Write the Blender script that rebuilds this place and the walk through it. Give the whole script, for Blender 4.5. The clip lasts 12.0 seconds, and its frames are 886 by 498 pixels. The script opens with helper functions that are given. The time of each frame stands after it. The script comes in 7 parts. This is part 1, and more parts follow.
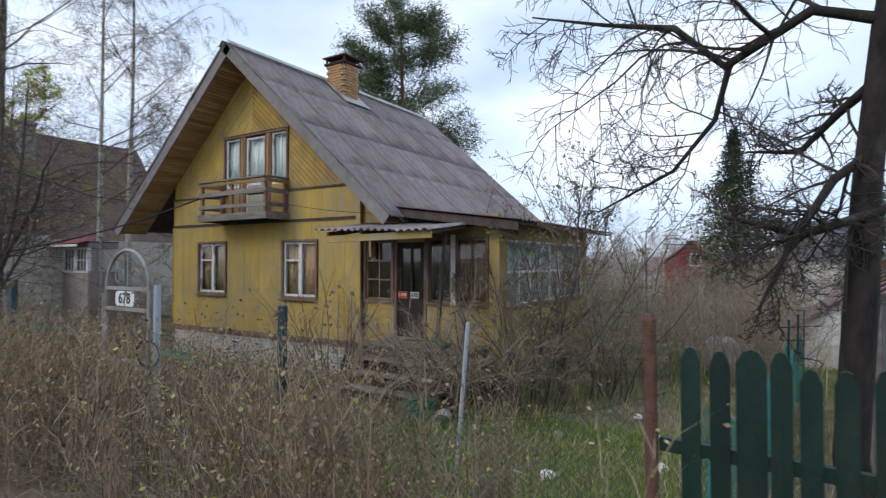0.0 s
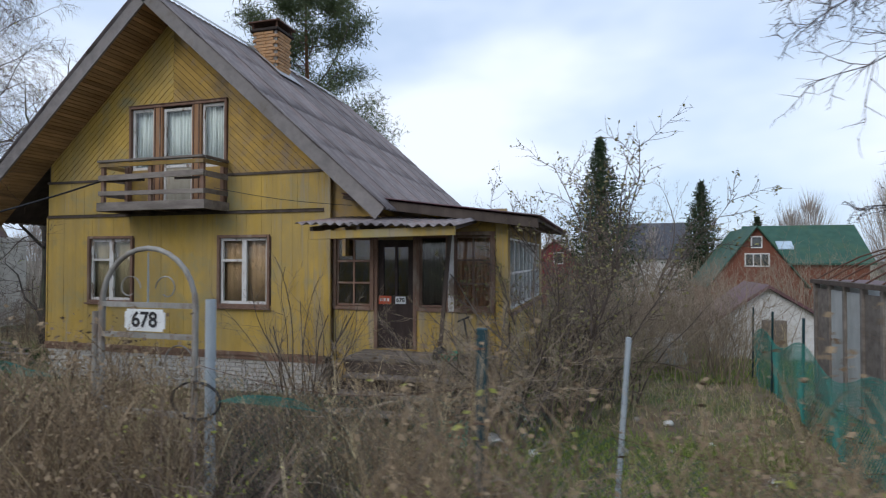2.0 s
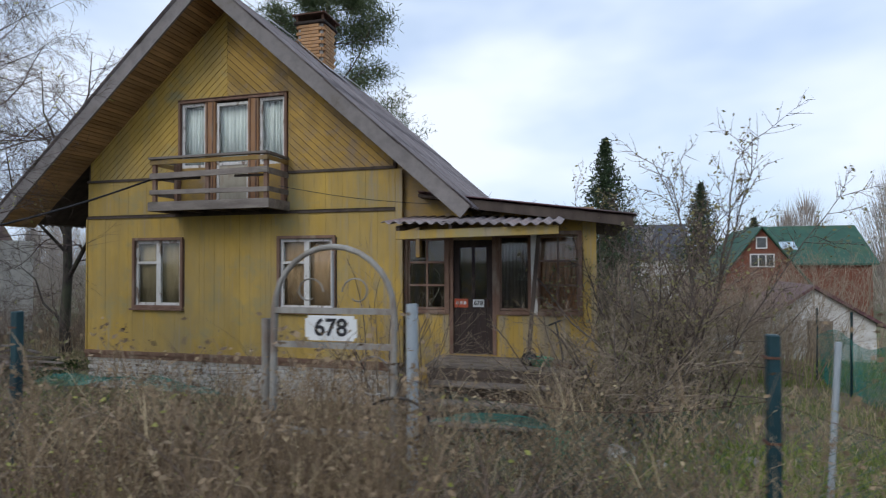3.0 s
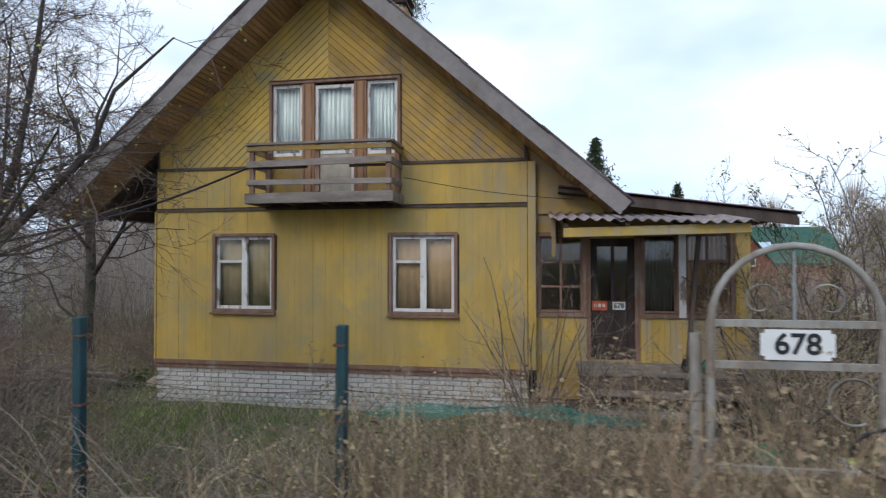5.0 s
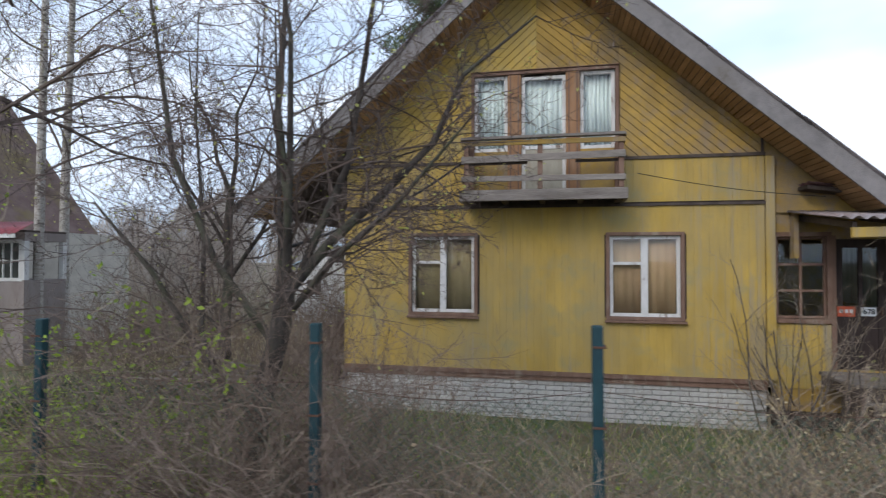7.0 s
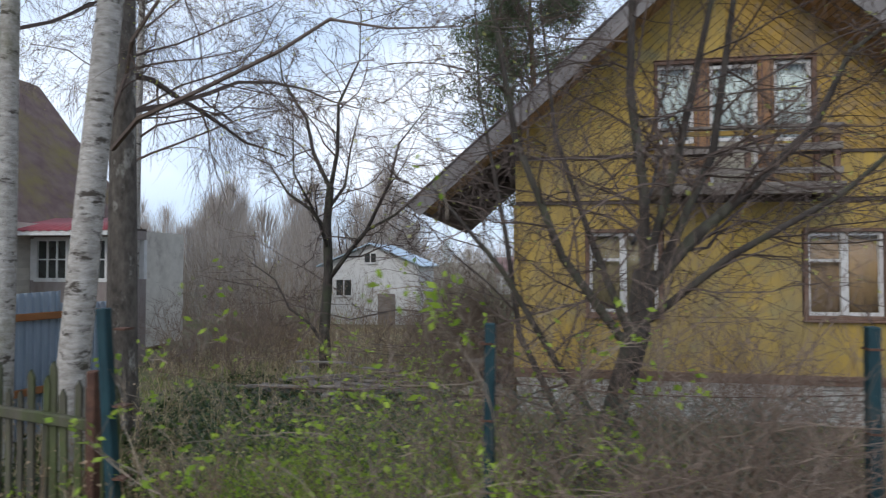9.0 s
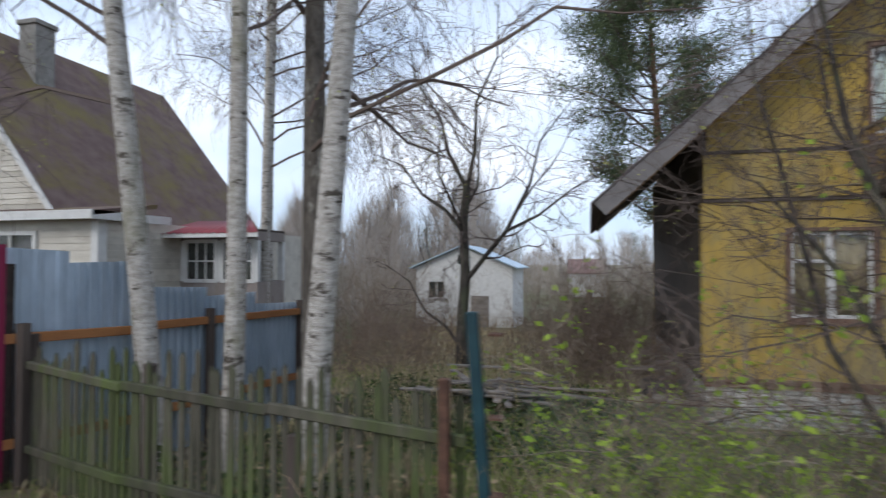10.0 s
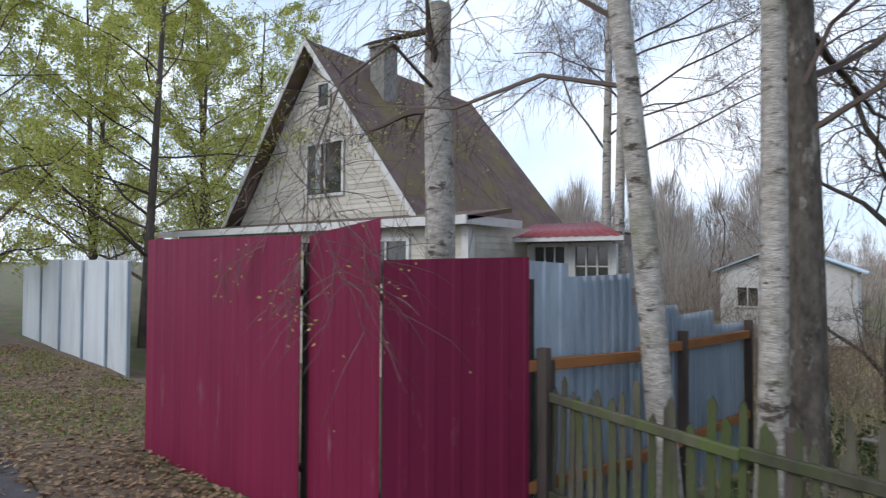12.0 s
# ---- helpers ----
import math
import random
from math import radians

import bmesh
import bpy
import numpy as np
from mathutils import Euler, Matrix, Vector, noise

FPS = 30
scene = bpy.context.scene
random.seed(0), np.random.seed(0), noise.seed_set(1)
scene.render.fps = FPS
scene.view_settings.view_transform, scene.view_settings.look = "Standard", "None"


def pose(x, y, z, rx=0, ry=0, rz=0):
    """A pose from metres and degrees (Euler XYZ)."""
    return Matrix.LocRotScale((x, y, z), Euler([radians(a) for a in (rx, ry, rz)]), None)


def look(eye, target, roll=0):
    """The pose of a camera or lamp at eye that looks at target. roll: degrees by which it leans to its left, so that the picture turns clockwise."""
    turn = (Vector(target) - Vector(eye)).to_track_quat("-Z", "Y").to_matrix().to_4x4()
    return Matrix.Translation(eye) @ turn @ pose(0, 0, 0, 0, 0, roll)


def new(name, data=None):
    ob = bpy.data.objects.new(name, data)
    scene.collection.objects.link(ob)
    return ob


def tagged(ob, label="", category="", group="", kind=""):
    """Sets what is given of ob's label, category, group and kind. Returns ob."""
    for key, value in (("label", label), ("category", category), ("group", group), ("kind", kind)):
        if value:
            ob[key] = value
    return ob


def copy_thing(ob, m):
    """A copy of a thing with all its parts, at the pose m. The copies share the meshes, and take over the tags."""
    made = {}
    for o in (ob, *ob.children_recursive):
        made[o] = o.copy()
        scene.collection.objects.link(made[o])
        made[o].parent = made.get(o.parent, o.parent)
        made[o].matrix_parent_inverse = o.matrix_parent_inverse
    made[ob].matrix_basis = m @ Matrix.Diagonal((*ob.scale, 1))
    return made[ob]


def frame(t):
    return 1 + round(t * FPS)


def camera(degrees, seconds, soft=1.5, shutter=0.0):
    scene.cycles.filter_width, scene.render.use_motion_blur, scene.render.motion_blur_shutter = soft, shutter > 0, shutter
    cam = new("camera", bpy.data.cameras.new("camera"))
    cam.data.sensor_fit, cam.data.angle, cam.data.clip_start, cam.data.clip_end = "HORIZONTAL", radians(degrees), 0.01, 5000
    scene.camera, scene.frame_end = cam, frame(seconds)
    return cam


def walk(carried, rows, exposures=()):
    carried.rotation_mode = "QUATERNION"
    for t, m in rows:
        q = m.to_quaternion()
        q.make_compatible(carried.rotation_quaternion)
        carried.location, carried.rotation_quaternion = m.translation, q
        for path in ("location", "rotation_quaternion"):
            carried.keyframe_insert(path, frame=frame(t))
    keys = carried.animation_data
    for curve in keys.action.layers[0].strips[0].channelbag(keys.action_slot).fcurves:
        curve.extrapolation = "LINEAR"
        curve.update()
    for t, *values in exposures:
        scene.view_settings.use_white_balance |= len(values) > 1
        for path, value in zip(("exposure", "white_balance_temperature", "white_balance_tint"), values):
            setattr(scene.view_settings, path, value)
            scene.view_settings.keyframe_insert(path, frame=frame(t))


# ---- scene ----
cam = camera(76.8, 12.0, soft=1.2, shutter=0.35)
PATH = [
    (0, (13.738, -8.639, 2.362), (12.673, -6.947, 2.405), 0.0),
    (0.5, (13.024, -8.618, 2.374), (12.132, -6.828, 2.41), -0.1),
    (1, (12.34, -8.641, 2.399), (11.557, -6.801, 2.433), 0.0),
    (1.5, (11.672, -8.639, 2.412), (11.017, -6.75, 2.446), -0.1),
    (2, (10.909, -8.665, 2.403), (10.345, -6.746, 2.438), 0.0),
    (2.5, (10.043, -8.635, 2.402), (9.524, -6.704, 2.44), -0.1),
    (3, (9.315, -8.664, 2.382), (8.807, -6.73, 2.426), -0.3),
    (3.2, (9.035, -8.688, 2.358), (8.533, -6.753, 2.397), -0.2),
    (4.8, (6.69, -8.617, 2.419), (6.354, -6.645, 2.443), -0.5),
    (5, (6.399, -8.591, 2.411), (6.064, -6.619, 2.448), -0.1),
    (5.2, (6.094, -8.575, 2.397), (5.765, -6.603, 2.439), 0.0),
    (5.5, (5.615, -8.523, 2.39), (5.279, -6.552, 2.432), -0.1),
    (6, (4.868, -8.595, 2.384), (4.522, -6.626, 2.433), 0.1),
    (6.5, (4.068, -8.583, 2.389), (3.706, -6.617, 2.432), 0.2),
    (7, (3.355, -8.659, 2.404), (2.957, -6.699, 2.447), 0.1),
    (7.2, (3.061, -8.664, 2.404), (2.653, -6.707, 2.45), -0.2),
    (9, (0.196, -8.698, 2.367), (-0.107, -6.721, 2.41), 0.0),
    (9.5, (-0.721, -8.703, 2.366), (-1.044, -6.73, 2.401), -0.1),
    (10, (-1.588, -8.735, 2.357), (-2.096, -6.801, 2.407), -0.0),
    (10.5, (-2.384, -8.731, 2.387), (-3.218, -6.914, 2.432), 0.1),
    (11, (-3.034, -8.756, 2.419), (-4.125, -7.08, 2.461), 0.4),
    (11.5, (-3.709, -8.686, 2.468), (-4.9, -7.08, 2.509), 0.3),
    (12, (-4.397, -8.713, 2.481), (-5.639, -7.147, 2.526), 0.3),
]
walk(cam, [(t, look(e, g, r)) for t, e, g, r in PATH], exposures=[(0, 0.38), (1, 0.24), (3, 0.2), (5, 0.5), (6.5, 0.6), (7.2, 0.6), (9, 0.42), (10.5, 0.45), (12, 0.52)])

# ---- world and sun: broken overcast ----
world = bpy.data.worlds.new("sky")
scene.world = world
world.use_nodes = True
nt = world.node_tree
nt.nodes.clear()
wout = nt.nodes.new("ShaderNodeOutputWorld")
wbg = nt.nodes.new("ShaderNodeBackground")
sky = nt.nodes.new("ShaderNodeTexSky")
sky.sky_type, sky.sun_disc, sky.sun_elevation, sky.sun_rotation = "NISHITA", False, radians(38), radians(215)
tc = nt.nodes.new("ShaderNodeTexCoord")
mp = nt.nodes.new("ShaderNodeMapping")
mp.inputs["Scale"].default_value = (1.0, 1.0, 2.3)
cn = nt.nodes.new("ShaderNodeTexNoise")
cn.inputs["Scale"].default_value, cn.inputs["Detail"].default_value, cn.inputs["Roughness"].default_value = 1.9, 4, 0.45
cr = nt.nodes.new("ShaderNodeValToRGB")
cr.color_ramp.elements[0].position, cr.color_ramp.elements[1].position = 0.36, 0.62
tint = nt.nodes.new("ShaderNodeValToRGB")
tint.color_ramp.elements[0].position, tint.color_ramp.elements[1].position = 0.35, 0.66
tint.color_ramp.elements[0].color, tint.color_ramp.elements[1].color = (6.4, 8.5, 12.0, 1), (9.8, 10.7, 12.3, 1)
mix = nt.nodes.new("ShaderNodeMix")
mix.data_type = "RGBA"
add = nt.nodes.new("ShaderNodeMath")
add.operation = "MULTIPLY_ADD"
add.inputs[1].default_value, add.inputs[2].default_value = 0.36, 0.62
lk = nt.links.new
lk(tc.outputs["Generated"], mp.inputs["Vector"])
lk(mp.outputs["Vector"], cn.inputs["Vector"])
lk(cn.outputs["Fac"], cr.inputs["Fac"])
lk(cn.outputs["Fac"], tint.inputs["Fac"])
lk(cr.outputs["Color"], add.inputs[0])
lk(add.outputs[0], mix.inputs["Factor"])
lk(sky.outputs["Color"], mix.inputs["A"])
lk(tint.outputs["Color"], mix.inputs["B"])
lk(mix.outputs["Result"], wbg.inputs["Color"])
wbg.inputs["Strength"].default_value = 0.085
lk(wbg.outputs["Background"], wout.inputs["Surface"])
sun_data = bpy.data.lights.new("sun", "SUN")
sun_data.energy, sun_data.angle, sun_data.color = 0.9, radians(25), (1.0, 0.96, 0.91)
sun = new("sun", sun_data)
sun.matrix_world = look((-8, -22, 18), (2, 0, 1))


# ---- materials ----
def paint(name, c1, c2, scale=4.0, rough=0.75, bump=0.15, stretch=(1, 1, 1), c3=None, patch=1.2, cover=(0.5, 0.62), rnd=0.0, metal=0.0, fine=60.0, coords="Object", spec=0.35):
    """Two tones by a middle noise, a third in patches, fine grain as relief; rnd: each piece a little lighter or darker."""
    m = bpy.data.materials.new(name)
    m.use_nodes = True
    t = m.node_tree
    b = t.nodes["Principled BSDF"]
    b.inputs["Roughness"].default_value, b.inputs["Metallic"].default_value = rough, metal
    b.inputs["Specular IOR Level"].default_value = spec
    co = t.nodes.new("ShaderNodeTexCoord")
    ma = t.nodes.new("ShaderNodeMapping")
    ma.inputs["Scale"].default_value = stretch
    t.links.new(co.outputs[coords], ma.inputs["Vector"])
    n1 = t.nodes.new("ShaderNodeTexNoise")
    n1.inputs["Scale"].default_value, n1.inputs["Detail"].default_value, n1.inputs["Roughness"].default_value = scale, 7, 0.62
    t.links.new(ma.outputs["Vector"], n1.inputs["Vector"])
    r1 = t.nodes.new("ShaderNodeValToRGB")
    r1.color_ramp.elements[0].position, r1.color_ramp.elements[1].position = 0.33, 0.68
    r1.color_ramp.elements[0].color, r1.color_ramp.elements[1].color = (*c1, 1), (*c2, 1)
    t.links.new(n1.outputs["Fac"], r1.inputs["Fac"])
    col = r1.outputs["Color"]
    if c3:
        n2 = t.nodes.new("ShaderNodeTexNoise")
        n2.inputs["Scale"].default_value, n2.inputs["Detail"].default_value, n2.inputs["Roughness"].default_value = patch, 8, 0.68
        t.links.new(ma.outputs["Vector"], n2.inputs["Vector"])
        r2 = t.nodes.new("ShaderNodeValToRGB")
        r2.color_ramp.elements[0].position, r2.color_ramp.elements[1].position = cover
        t.links.new(n2.outputs["Fac"], r2.inputs["Fac"])
        x = t.nodes.new("ShaderNodeMix")
        x.data_type = "RGBA"
        t.links.new(r2.outputs["Color"], x.inputs["Factor"])
        t.links.new(col, x.inputs["A"])
        x.inputs["B"].default_value = (*c3, 1)
        col = x.outputs["Result"]
    if rnd:
        oi = t.nodes.new("ShaderNodeObjectInfo")
        mr = t.nodes.new("ShaderNodeMapRange")
        mr.inputs["To Min"].default_value, mr.inputs["To Max"].default_value = 1 - rnd, 1 + rnd
        t.links.new(oi.outputs["Random"], mr.inputs["Value"])
        hv = t.nodes.new("ShaderNodeHueSaturation")
        t.links.new(mr.outputs["Result"], hv.inputs["Value"])
        t.links.new(col, hv.inputs["Color"])
        col = hv.outputs["Color"]
    t.links.new(col, b.inputs["Base Color"])
    n3 = t.nodes.new("ShaderNodeTexNoise")
    n3.inputs["Scale"].default_value, n3.inputs["Detail"].default_value = fine, 4
    t.links.new(ma.outputs["Vector"], n3.inputs["Vector"])
    bp = t.nodes.new("ShaderNodeBump")
    bp.inputs["Strength"].default_value, bp.inputs["Distance"].default_value = bump, 0.02
    t.links.new(n3.outputs["Fac"], bp.inputs["Height"])
    t.links.new(bp.outputs["Normal"], b.inputs["Normal"])
    return m


def weather(m, colour, scale, stretch, lo, hi, x0=0.0, x1=1.0, bias=0.0, rough=0.9):
    """Bare weathered streaks over a paint; bias adds to them from x0 towards x1."""
    t = m.node_tree
    b = t.nodes["Principled BSDF"]
    src = b.inputs["Base Color"].links[0].from_socket
    co = t.nodes.new("ShaderNodeTexCoord")
    ma = t.nodes.new("ShaderNodeMapping")
    ma.inputs["Scale"].default_value = stretch
    t.links.new(co.outputs["Object"], ma.inputs["Vector"])
    n = t.nodes.new("ShaderNodeTexNoise")
    n.inputs["Scale"].default_value, n.inputs["Detail"].default_value, n.inputs["Roughness"].default_value = scale, 8, 0.66
    t.links.new(ma.outputs["Vector"], n.inputs["Vector"])
    sx = t.nodes.new("ShaderNodeSeparateXYZ")
    t.links.new(co.outputs["Object"], sx.inputs["Vector"])
    mr = t.nodes.new("ShaderNodeMapRange")
    mr.inputs["From Min"].default_value, mr.inputs["From Max"].default_value = x0, x1
    mr.inputs["To Min"].default_value, mr.inputs["To Max"].default_value = 0.0, bias
    t.links.new(sx.outputs["X"], mr.inputs["Value"])
    ad = t.nodes.new("ShaderNodeMath")
    ad.operation = "ADD"
    t.links.new(n.outputs["Fac"], ad.inputs[0])
    t.links.new(mr.outputs["Result"], ad.inputs[1])
    r = t.nodes.new("ShaderNodeValToRGB")
    r.color_ramp.elements[0].position, r.color_ramp.elements[1].position = lo, hi
    t.links.new(ad.outputs[0], r.inputs["Fac"])
    x = t.nodes.new("ShaderNodeMix")
    x.data_type = "RGBA"
    t.links.new(r.outputs["Color"], x.inputs["Factor"])
    t.links.new(src, x.inputs["A"])
    x.inputs["B"].default_value = (*colour, 1)
    t.links.new(x.outputs["Result"], b.inputs["Base Color"])
    return m


def leafy(name, c1, c2, rough=0.6, lit=0.3):
    """Leaves, needles, stalks: every island its own tone between two colours, a little light passing through."""
    m = bpy.data.materials.new(name)
    m.use_nodes = True
    t = m.node_tree
    b = t.nodes["Principled BSDF"]
    b.inputs["Roughness"].default_value = rough
    b.inputs["Specular IOR Level"].default_value = 0.25
    g = t.nodes.new("ShaderNodeNewGeometry")
    r = t.nodes.new("ShaderNodeValToRGB")
    r.color_ramp.elements[0].color, r.color_ramp.elements[1].color = (*c1, 1), (*c2, 1)
    t.links.new(g.outputs["Random Per Island"], r.inputs["Fac"])
    t.links.new(r.outputs["Color"], b.inputs["Base Color"])
    if lit:
        tr = t.nodes.new("ShaderNodeBsdfTranslucent")
        t.links.new(r.outputs["Color"], tr.inputs["Color"])
        ms = t.nodes.new("ShaderNodeMixShader")
        ms.inputs["Fac"].default_value = lit
        t.links.new(b.outputs["BSDF"], ms.inputs[1])
        t.links.new(tr.outputs["BSDF"], ms.inputs[2])
        t.links.new(ms.outputs["Shader"], t.nodes["Material Output"].inputs["Surface"])
    return m


def clear_glass(name, colour=(0.9, 0.95, 0.95)):
    m = bpy.data.materials.new(name)
    m.use_nodes = True
    b = m.node_tree.nodes["Principled BSDF"]
    b.inputs["Base Color"].default_value = (*colour, 1)
    b.inputs["Transmission Weight"].default_value, b.inputs["Roughness"].default_value, b.inputs["IOR"].default_value = 1.0, 0.03, 1.45
    return m


YELLOW = paint("yellow_paint", (0.40, 0.265, 0.06), (0.54, 0.36, 0.085), 2.4, 0.82, 0.3, (1, 1, 0.4), (0.34, 0.26, 0.12), 0.8, (0.43, 0.70), rnd=0.022)
weather(YELLOW, (0.29, 0.265, 0.15), 1.6, (0.8, 1, 1), 0.53, 0.72)
weather(YELLOW, (0.33, 0.275, 0.19), 4.0, (1.6, 1, 0.13), 0.57, 0.76, 4.6, 6.2, 0.11)
weather(YELLOW, (0.17, 0.13, 0.085), 9.0, (2.2, 1, 0.10), 0.62, 0.78)
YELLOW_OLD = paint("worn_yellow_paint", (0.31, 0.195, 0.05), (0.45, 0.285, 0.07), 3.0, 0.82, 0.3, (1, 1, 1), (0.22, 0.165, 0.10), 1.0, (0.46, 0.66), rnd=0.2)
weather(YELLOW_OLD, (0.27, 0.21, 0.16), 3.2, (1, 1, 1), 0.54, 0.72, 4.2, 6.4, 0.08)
PILASTER = paint("faded_red_ochre", (0.27, 0.14, 0.07), (0.38, 0.21, 0.11), 6, 0.82, 0.3, (1, 1, 0.25), (0.24, 0.17, 0.12), 3, (0.52, 0.68))
BROWN = paint("brown_trim_paint", (0.15, 0.085, 0.06), (0.23, 0.14, 0.10), 8, 0.75, 0.3, (1, 1, 0.3), (0.30, 0.24, 0.19), 3, (0.55, 0.7))
SOFFIT = paint("soffit_board", (0.27, 0.155, 0.07), (0.44, 0.27, 0.13), 5, 0.85, 0.3, (1, 0.3, 1), rnd=0.22)
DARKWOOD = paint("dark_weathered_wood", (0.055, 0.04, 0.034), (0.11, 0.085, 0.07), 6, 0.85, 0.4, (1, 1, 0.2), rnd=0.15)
GREYWOOD = paint("grey_weathered_wood", (0.15, 0.125, 0.11), (0.27, 0.235, 0.205), 7, 0.88, 0.5, (0.3, 1, 1), (0.09, 0.08, 0.06), 2, (0.55, 0.7), rnd=0.18)
WHITE_PEEL = paint("peeling_white_paint", (0.55, 0.53, 0.50), (0.72, 0.70, 0.68), 9, 0.7, 0.4, (1, 1, 0.4), (0.24, 0.18, 0.14), 5, (0.56, 0.62))
WHITE_BRICK = paint("whitewashed_brick", (0.46, 0.44, 0.41), (0.62, 0.60, 0.57), 9, 0.9, 0.6, (1, 1, 1), (0.33, 0.29, 0.26), 3, (0.5, 0.68), rnd=0.10)
DULL_PANEL = paint("dull_cream_paint", (0.33, 0.30, 0.235), (0.45, 0.415, 0.34), 8, 0.8, 0.3, (1, 1, 0.3), (0.26, 0.19, 0.13), 4, (0.52, 0.66))
MORTAR = paint("mortar", (0.27, 0.255, 0.235), (0.36, 0.34, 0.315), 12, 0.95, 0.6)
SLATE = paint("asbestos_cement_sheet", (0.15, 0.13, 0.132), (0.30, 0.265, 0.262), 5.0, 0.9, 0.5, (0.35, 1, 0.35), (0.25, 0.155, 0.13), 0.8, (0.48, 0.70), rnd=0.12)
BARGE = paint("grey_bargeboard", (0.17, 0.155, 0.15), (0.27, 0.245, 0.235), 4, 0.85, 0.4, (1, 1, 1), (0.12, 0.10, 0.08), 2, (0.55, 0.75))
MAROON_TIN = paint("maroon_sheet_roof", (0.085, 0.035, 0.042), (0.14, 0.065, 0.07), 2, 0.55, 0.2, (1, 1, 1), (0.10, 0.075, 0.06), 1.2, (0.5, 0.7), rnd=0.1)
CURTAIN = paint("white_lace_curtain", (0.36, 0.40, 0.39), (0.60, 0.64, 0.62), 22, 0.95, 0.4, (1, 1, 0.06))
BEIGE_CURTAIN = paint("beige_cloth", (0.20, 0.155, 0.085), (0.27, 0.21, 0.12), 8, 0.95, 0.3, (1, 1, 0.15))
PLY = paint("stained_board", (0.26, 0.165, 0.085), (0.36, 0.23, 0.125), 5, 0.85, 0.3, (1, 1, 0.3), (0.20, 0.12, 0.07), 2.5, (0.52, 0.68))
RUST_CURTAIN = paint("rust_cloth", (0.38, 0.17, 0.09), (0.52, 0.27, 0.15), 9, 0.95, 0.3, (1, 1, 0.15))
# the darkness of an unlit room, held in the colour
DARK_ROOM = paint("dim_interior", (0.035, 0.03, 0.028), (0.06, 0.05, 0.045), 3, 0.95, 0.1)
DOOR_BROWN = paint("door_brown", (0.022, 0.014, 0.012), (0.055, 0.036, 0.03), 7, 0.7, 0.3, (1, 1, 0.2), (0.09, 0.065, 0.055), 3, (0.58, 0.7))
GLASS = clear_glass("window_glass")
BRICK = paint("ochre_brick", (0.36, 0.19, 0.09), (0.48, 0.28, 0.14), 12, 0.9, 0.6, (1, 1, 1), (0.25, 0.2, 0.16), 4, (0.55, 0.7), rnd=0.15)
CONCRETE = paint("old_concrete", (0.20, 0.19, 0.17), (0.32, 0.30, 0.28), 6, 0.95, 0.6)
TIN = paint("dull_tin", (0.36, 0.37, 0.38), (0.5, 0.51, 0.52), 5, 0.5, 0.2, (1, 1, 1), (0.22, 0.17, 0.14), 2, (0.55, 0.7), metal=0.5)
GREEN_POST = paint("green_post_paint", (0.008, 0.030, 0.038), (0.014, 0.052, 0.062), 12, 0.5, 0.3, (1, 1, 0.4), (0.06, 0.05, 0.04), 6, (0.6, 0.7))
GREEN_PICKET = paint("dark_green_picket", (0.0025, 0.015, 0.010), (0.006, 0.026, 0.018), 7, 0.5, 0.3, (1, 1, 0.3), (0.02, 0.03, 0.02), 3, (0.55, 0.7), rnd=0.15)
GREEN_NET = paint("green_plastic_net", (0.02, 0.15, 0.125), (0.04, 0.22, 0.18), 7, 0.6, 0.1)
GREEN_WIRE = paint("green_coated_wire", (0.03, 0.07, 0.05), (0.07, 0.12, 0.09), 5, 0.55, 0.1)
PIPE = paint("pale_blue_pipe", (0.27, 0.31, 0.34), (0.40, 0.44, 0.46), 8, 0.6, 0.25, (1, 1, 0.3), (0.2, 0.15, 0.12), 4, (0.57, 0.68))
GATE_BAR = paint("faded_gate_paint", (0.20, 0.19, 0.17), (0.33, 0.315, 0.285), 8, 0.7, 0.3, (1, 1, 0.4), (0.17, 0.125, 0.095), 5, (0.5, 0.64))
RUST = paint("rusty_iron", (0.07, 0.035, 0.025), (0.14, 0.07, 0.045), 14, 0.85, 0.5)
DARK_IRON = paint("dark_iron", (0.02, 0.014, 0.012), (0.05, 0.035, 0.028), 14, 0.85, 0.4)
PLATE_WHITE = paint("enamel_white", (0.62, 0.63, 0.62), (0.74, 0.75, 0.74), 5, 0.35, 0.05, c3=(0.35, 0.3, 0.25), patch=7, cover=(0.64, 0.72))
BLACK_PAINT = paint("black_paint", (0.012, 0.012, 0.014), (0.025, 0.025, 0.03), 8, 0.5, 0.1)
RED_TIN = paint("wine_red_sheet", (0.155, 0.010, 0.038), (0.205, 0.015, 0.052), 1.3, 0.55, 0.08, (1, 1, 0.25), (0.22, 0.075, 0.09), 5, (0.62, 0.70), spec=0.25)
weather(RED_TIN, (0.50, 0.36, 0.37), 7.0, (2.5, 2.5, 0.22), 0.735, 0.765)
GALV = paint("galvanised_sheet", (0.30, 0.365, 0.43), (0.47, 0.54, 0.61), 2.5, 0.5, 0.1, (1, 1, 0.3), (0.25, 0.28, 0.32), 1.5, (0.5, 0.7), metal=0.3, rnd=0.14)
ORANGE_WOOD = paint("ochre_rail", (0.25, 0.10, 0.035), (0.36, 0.155, 0.055), 6, 0.8, 0.4, (0.3, 0.3, 1))
MOSSY = paint("mossy_picket", (0.045, 0.043, 0.028), (0.11, 0.098, 0.074), 6, 0.92, 0.6, (1, 1, 0.25), (0.075, 0.095, 0.03), 2.5, (0.47, 0.62), rnd=0.22)
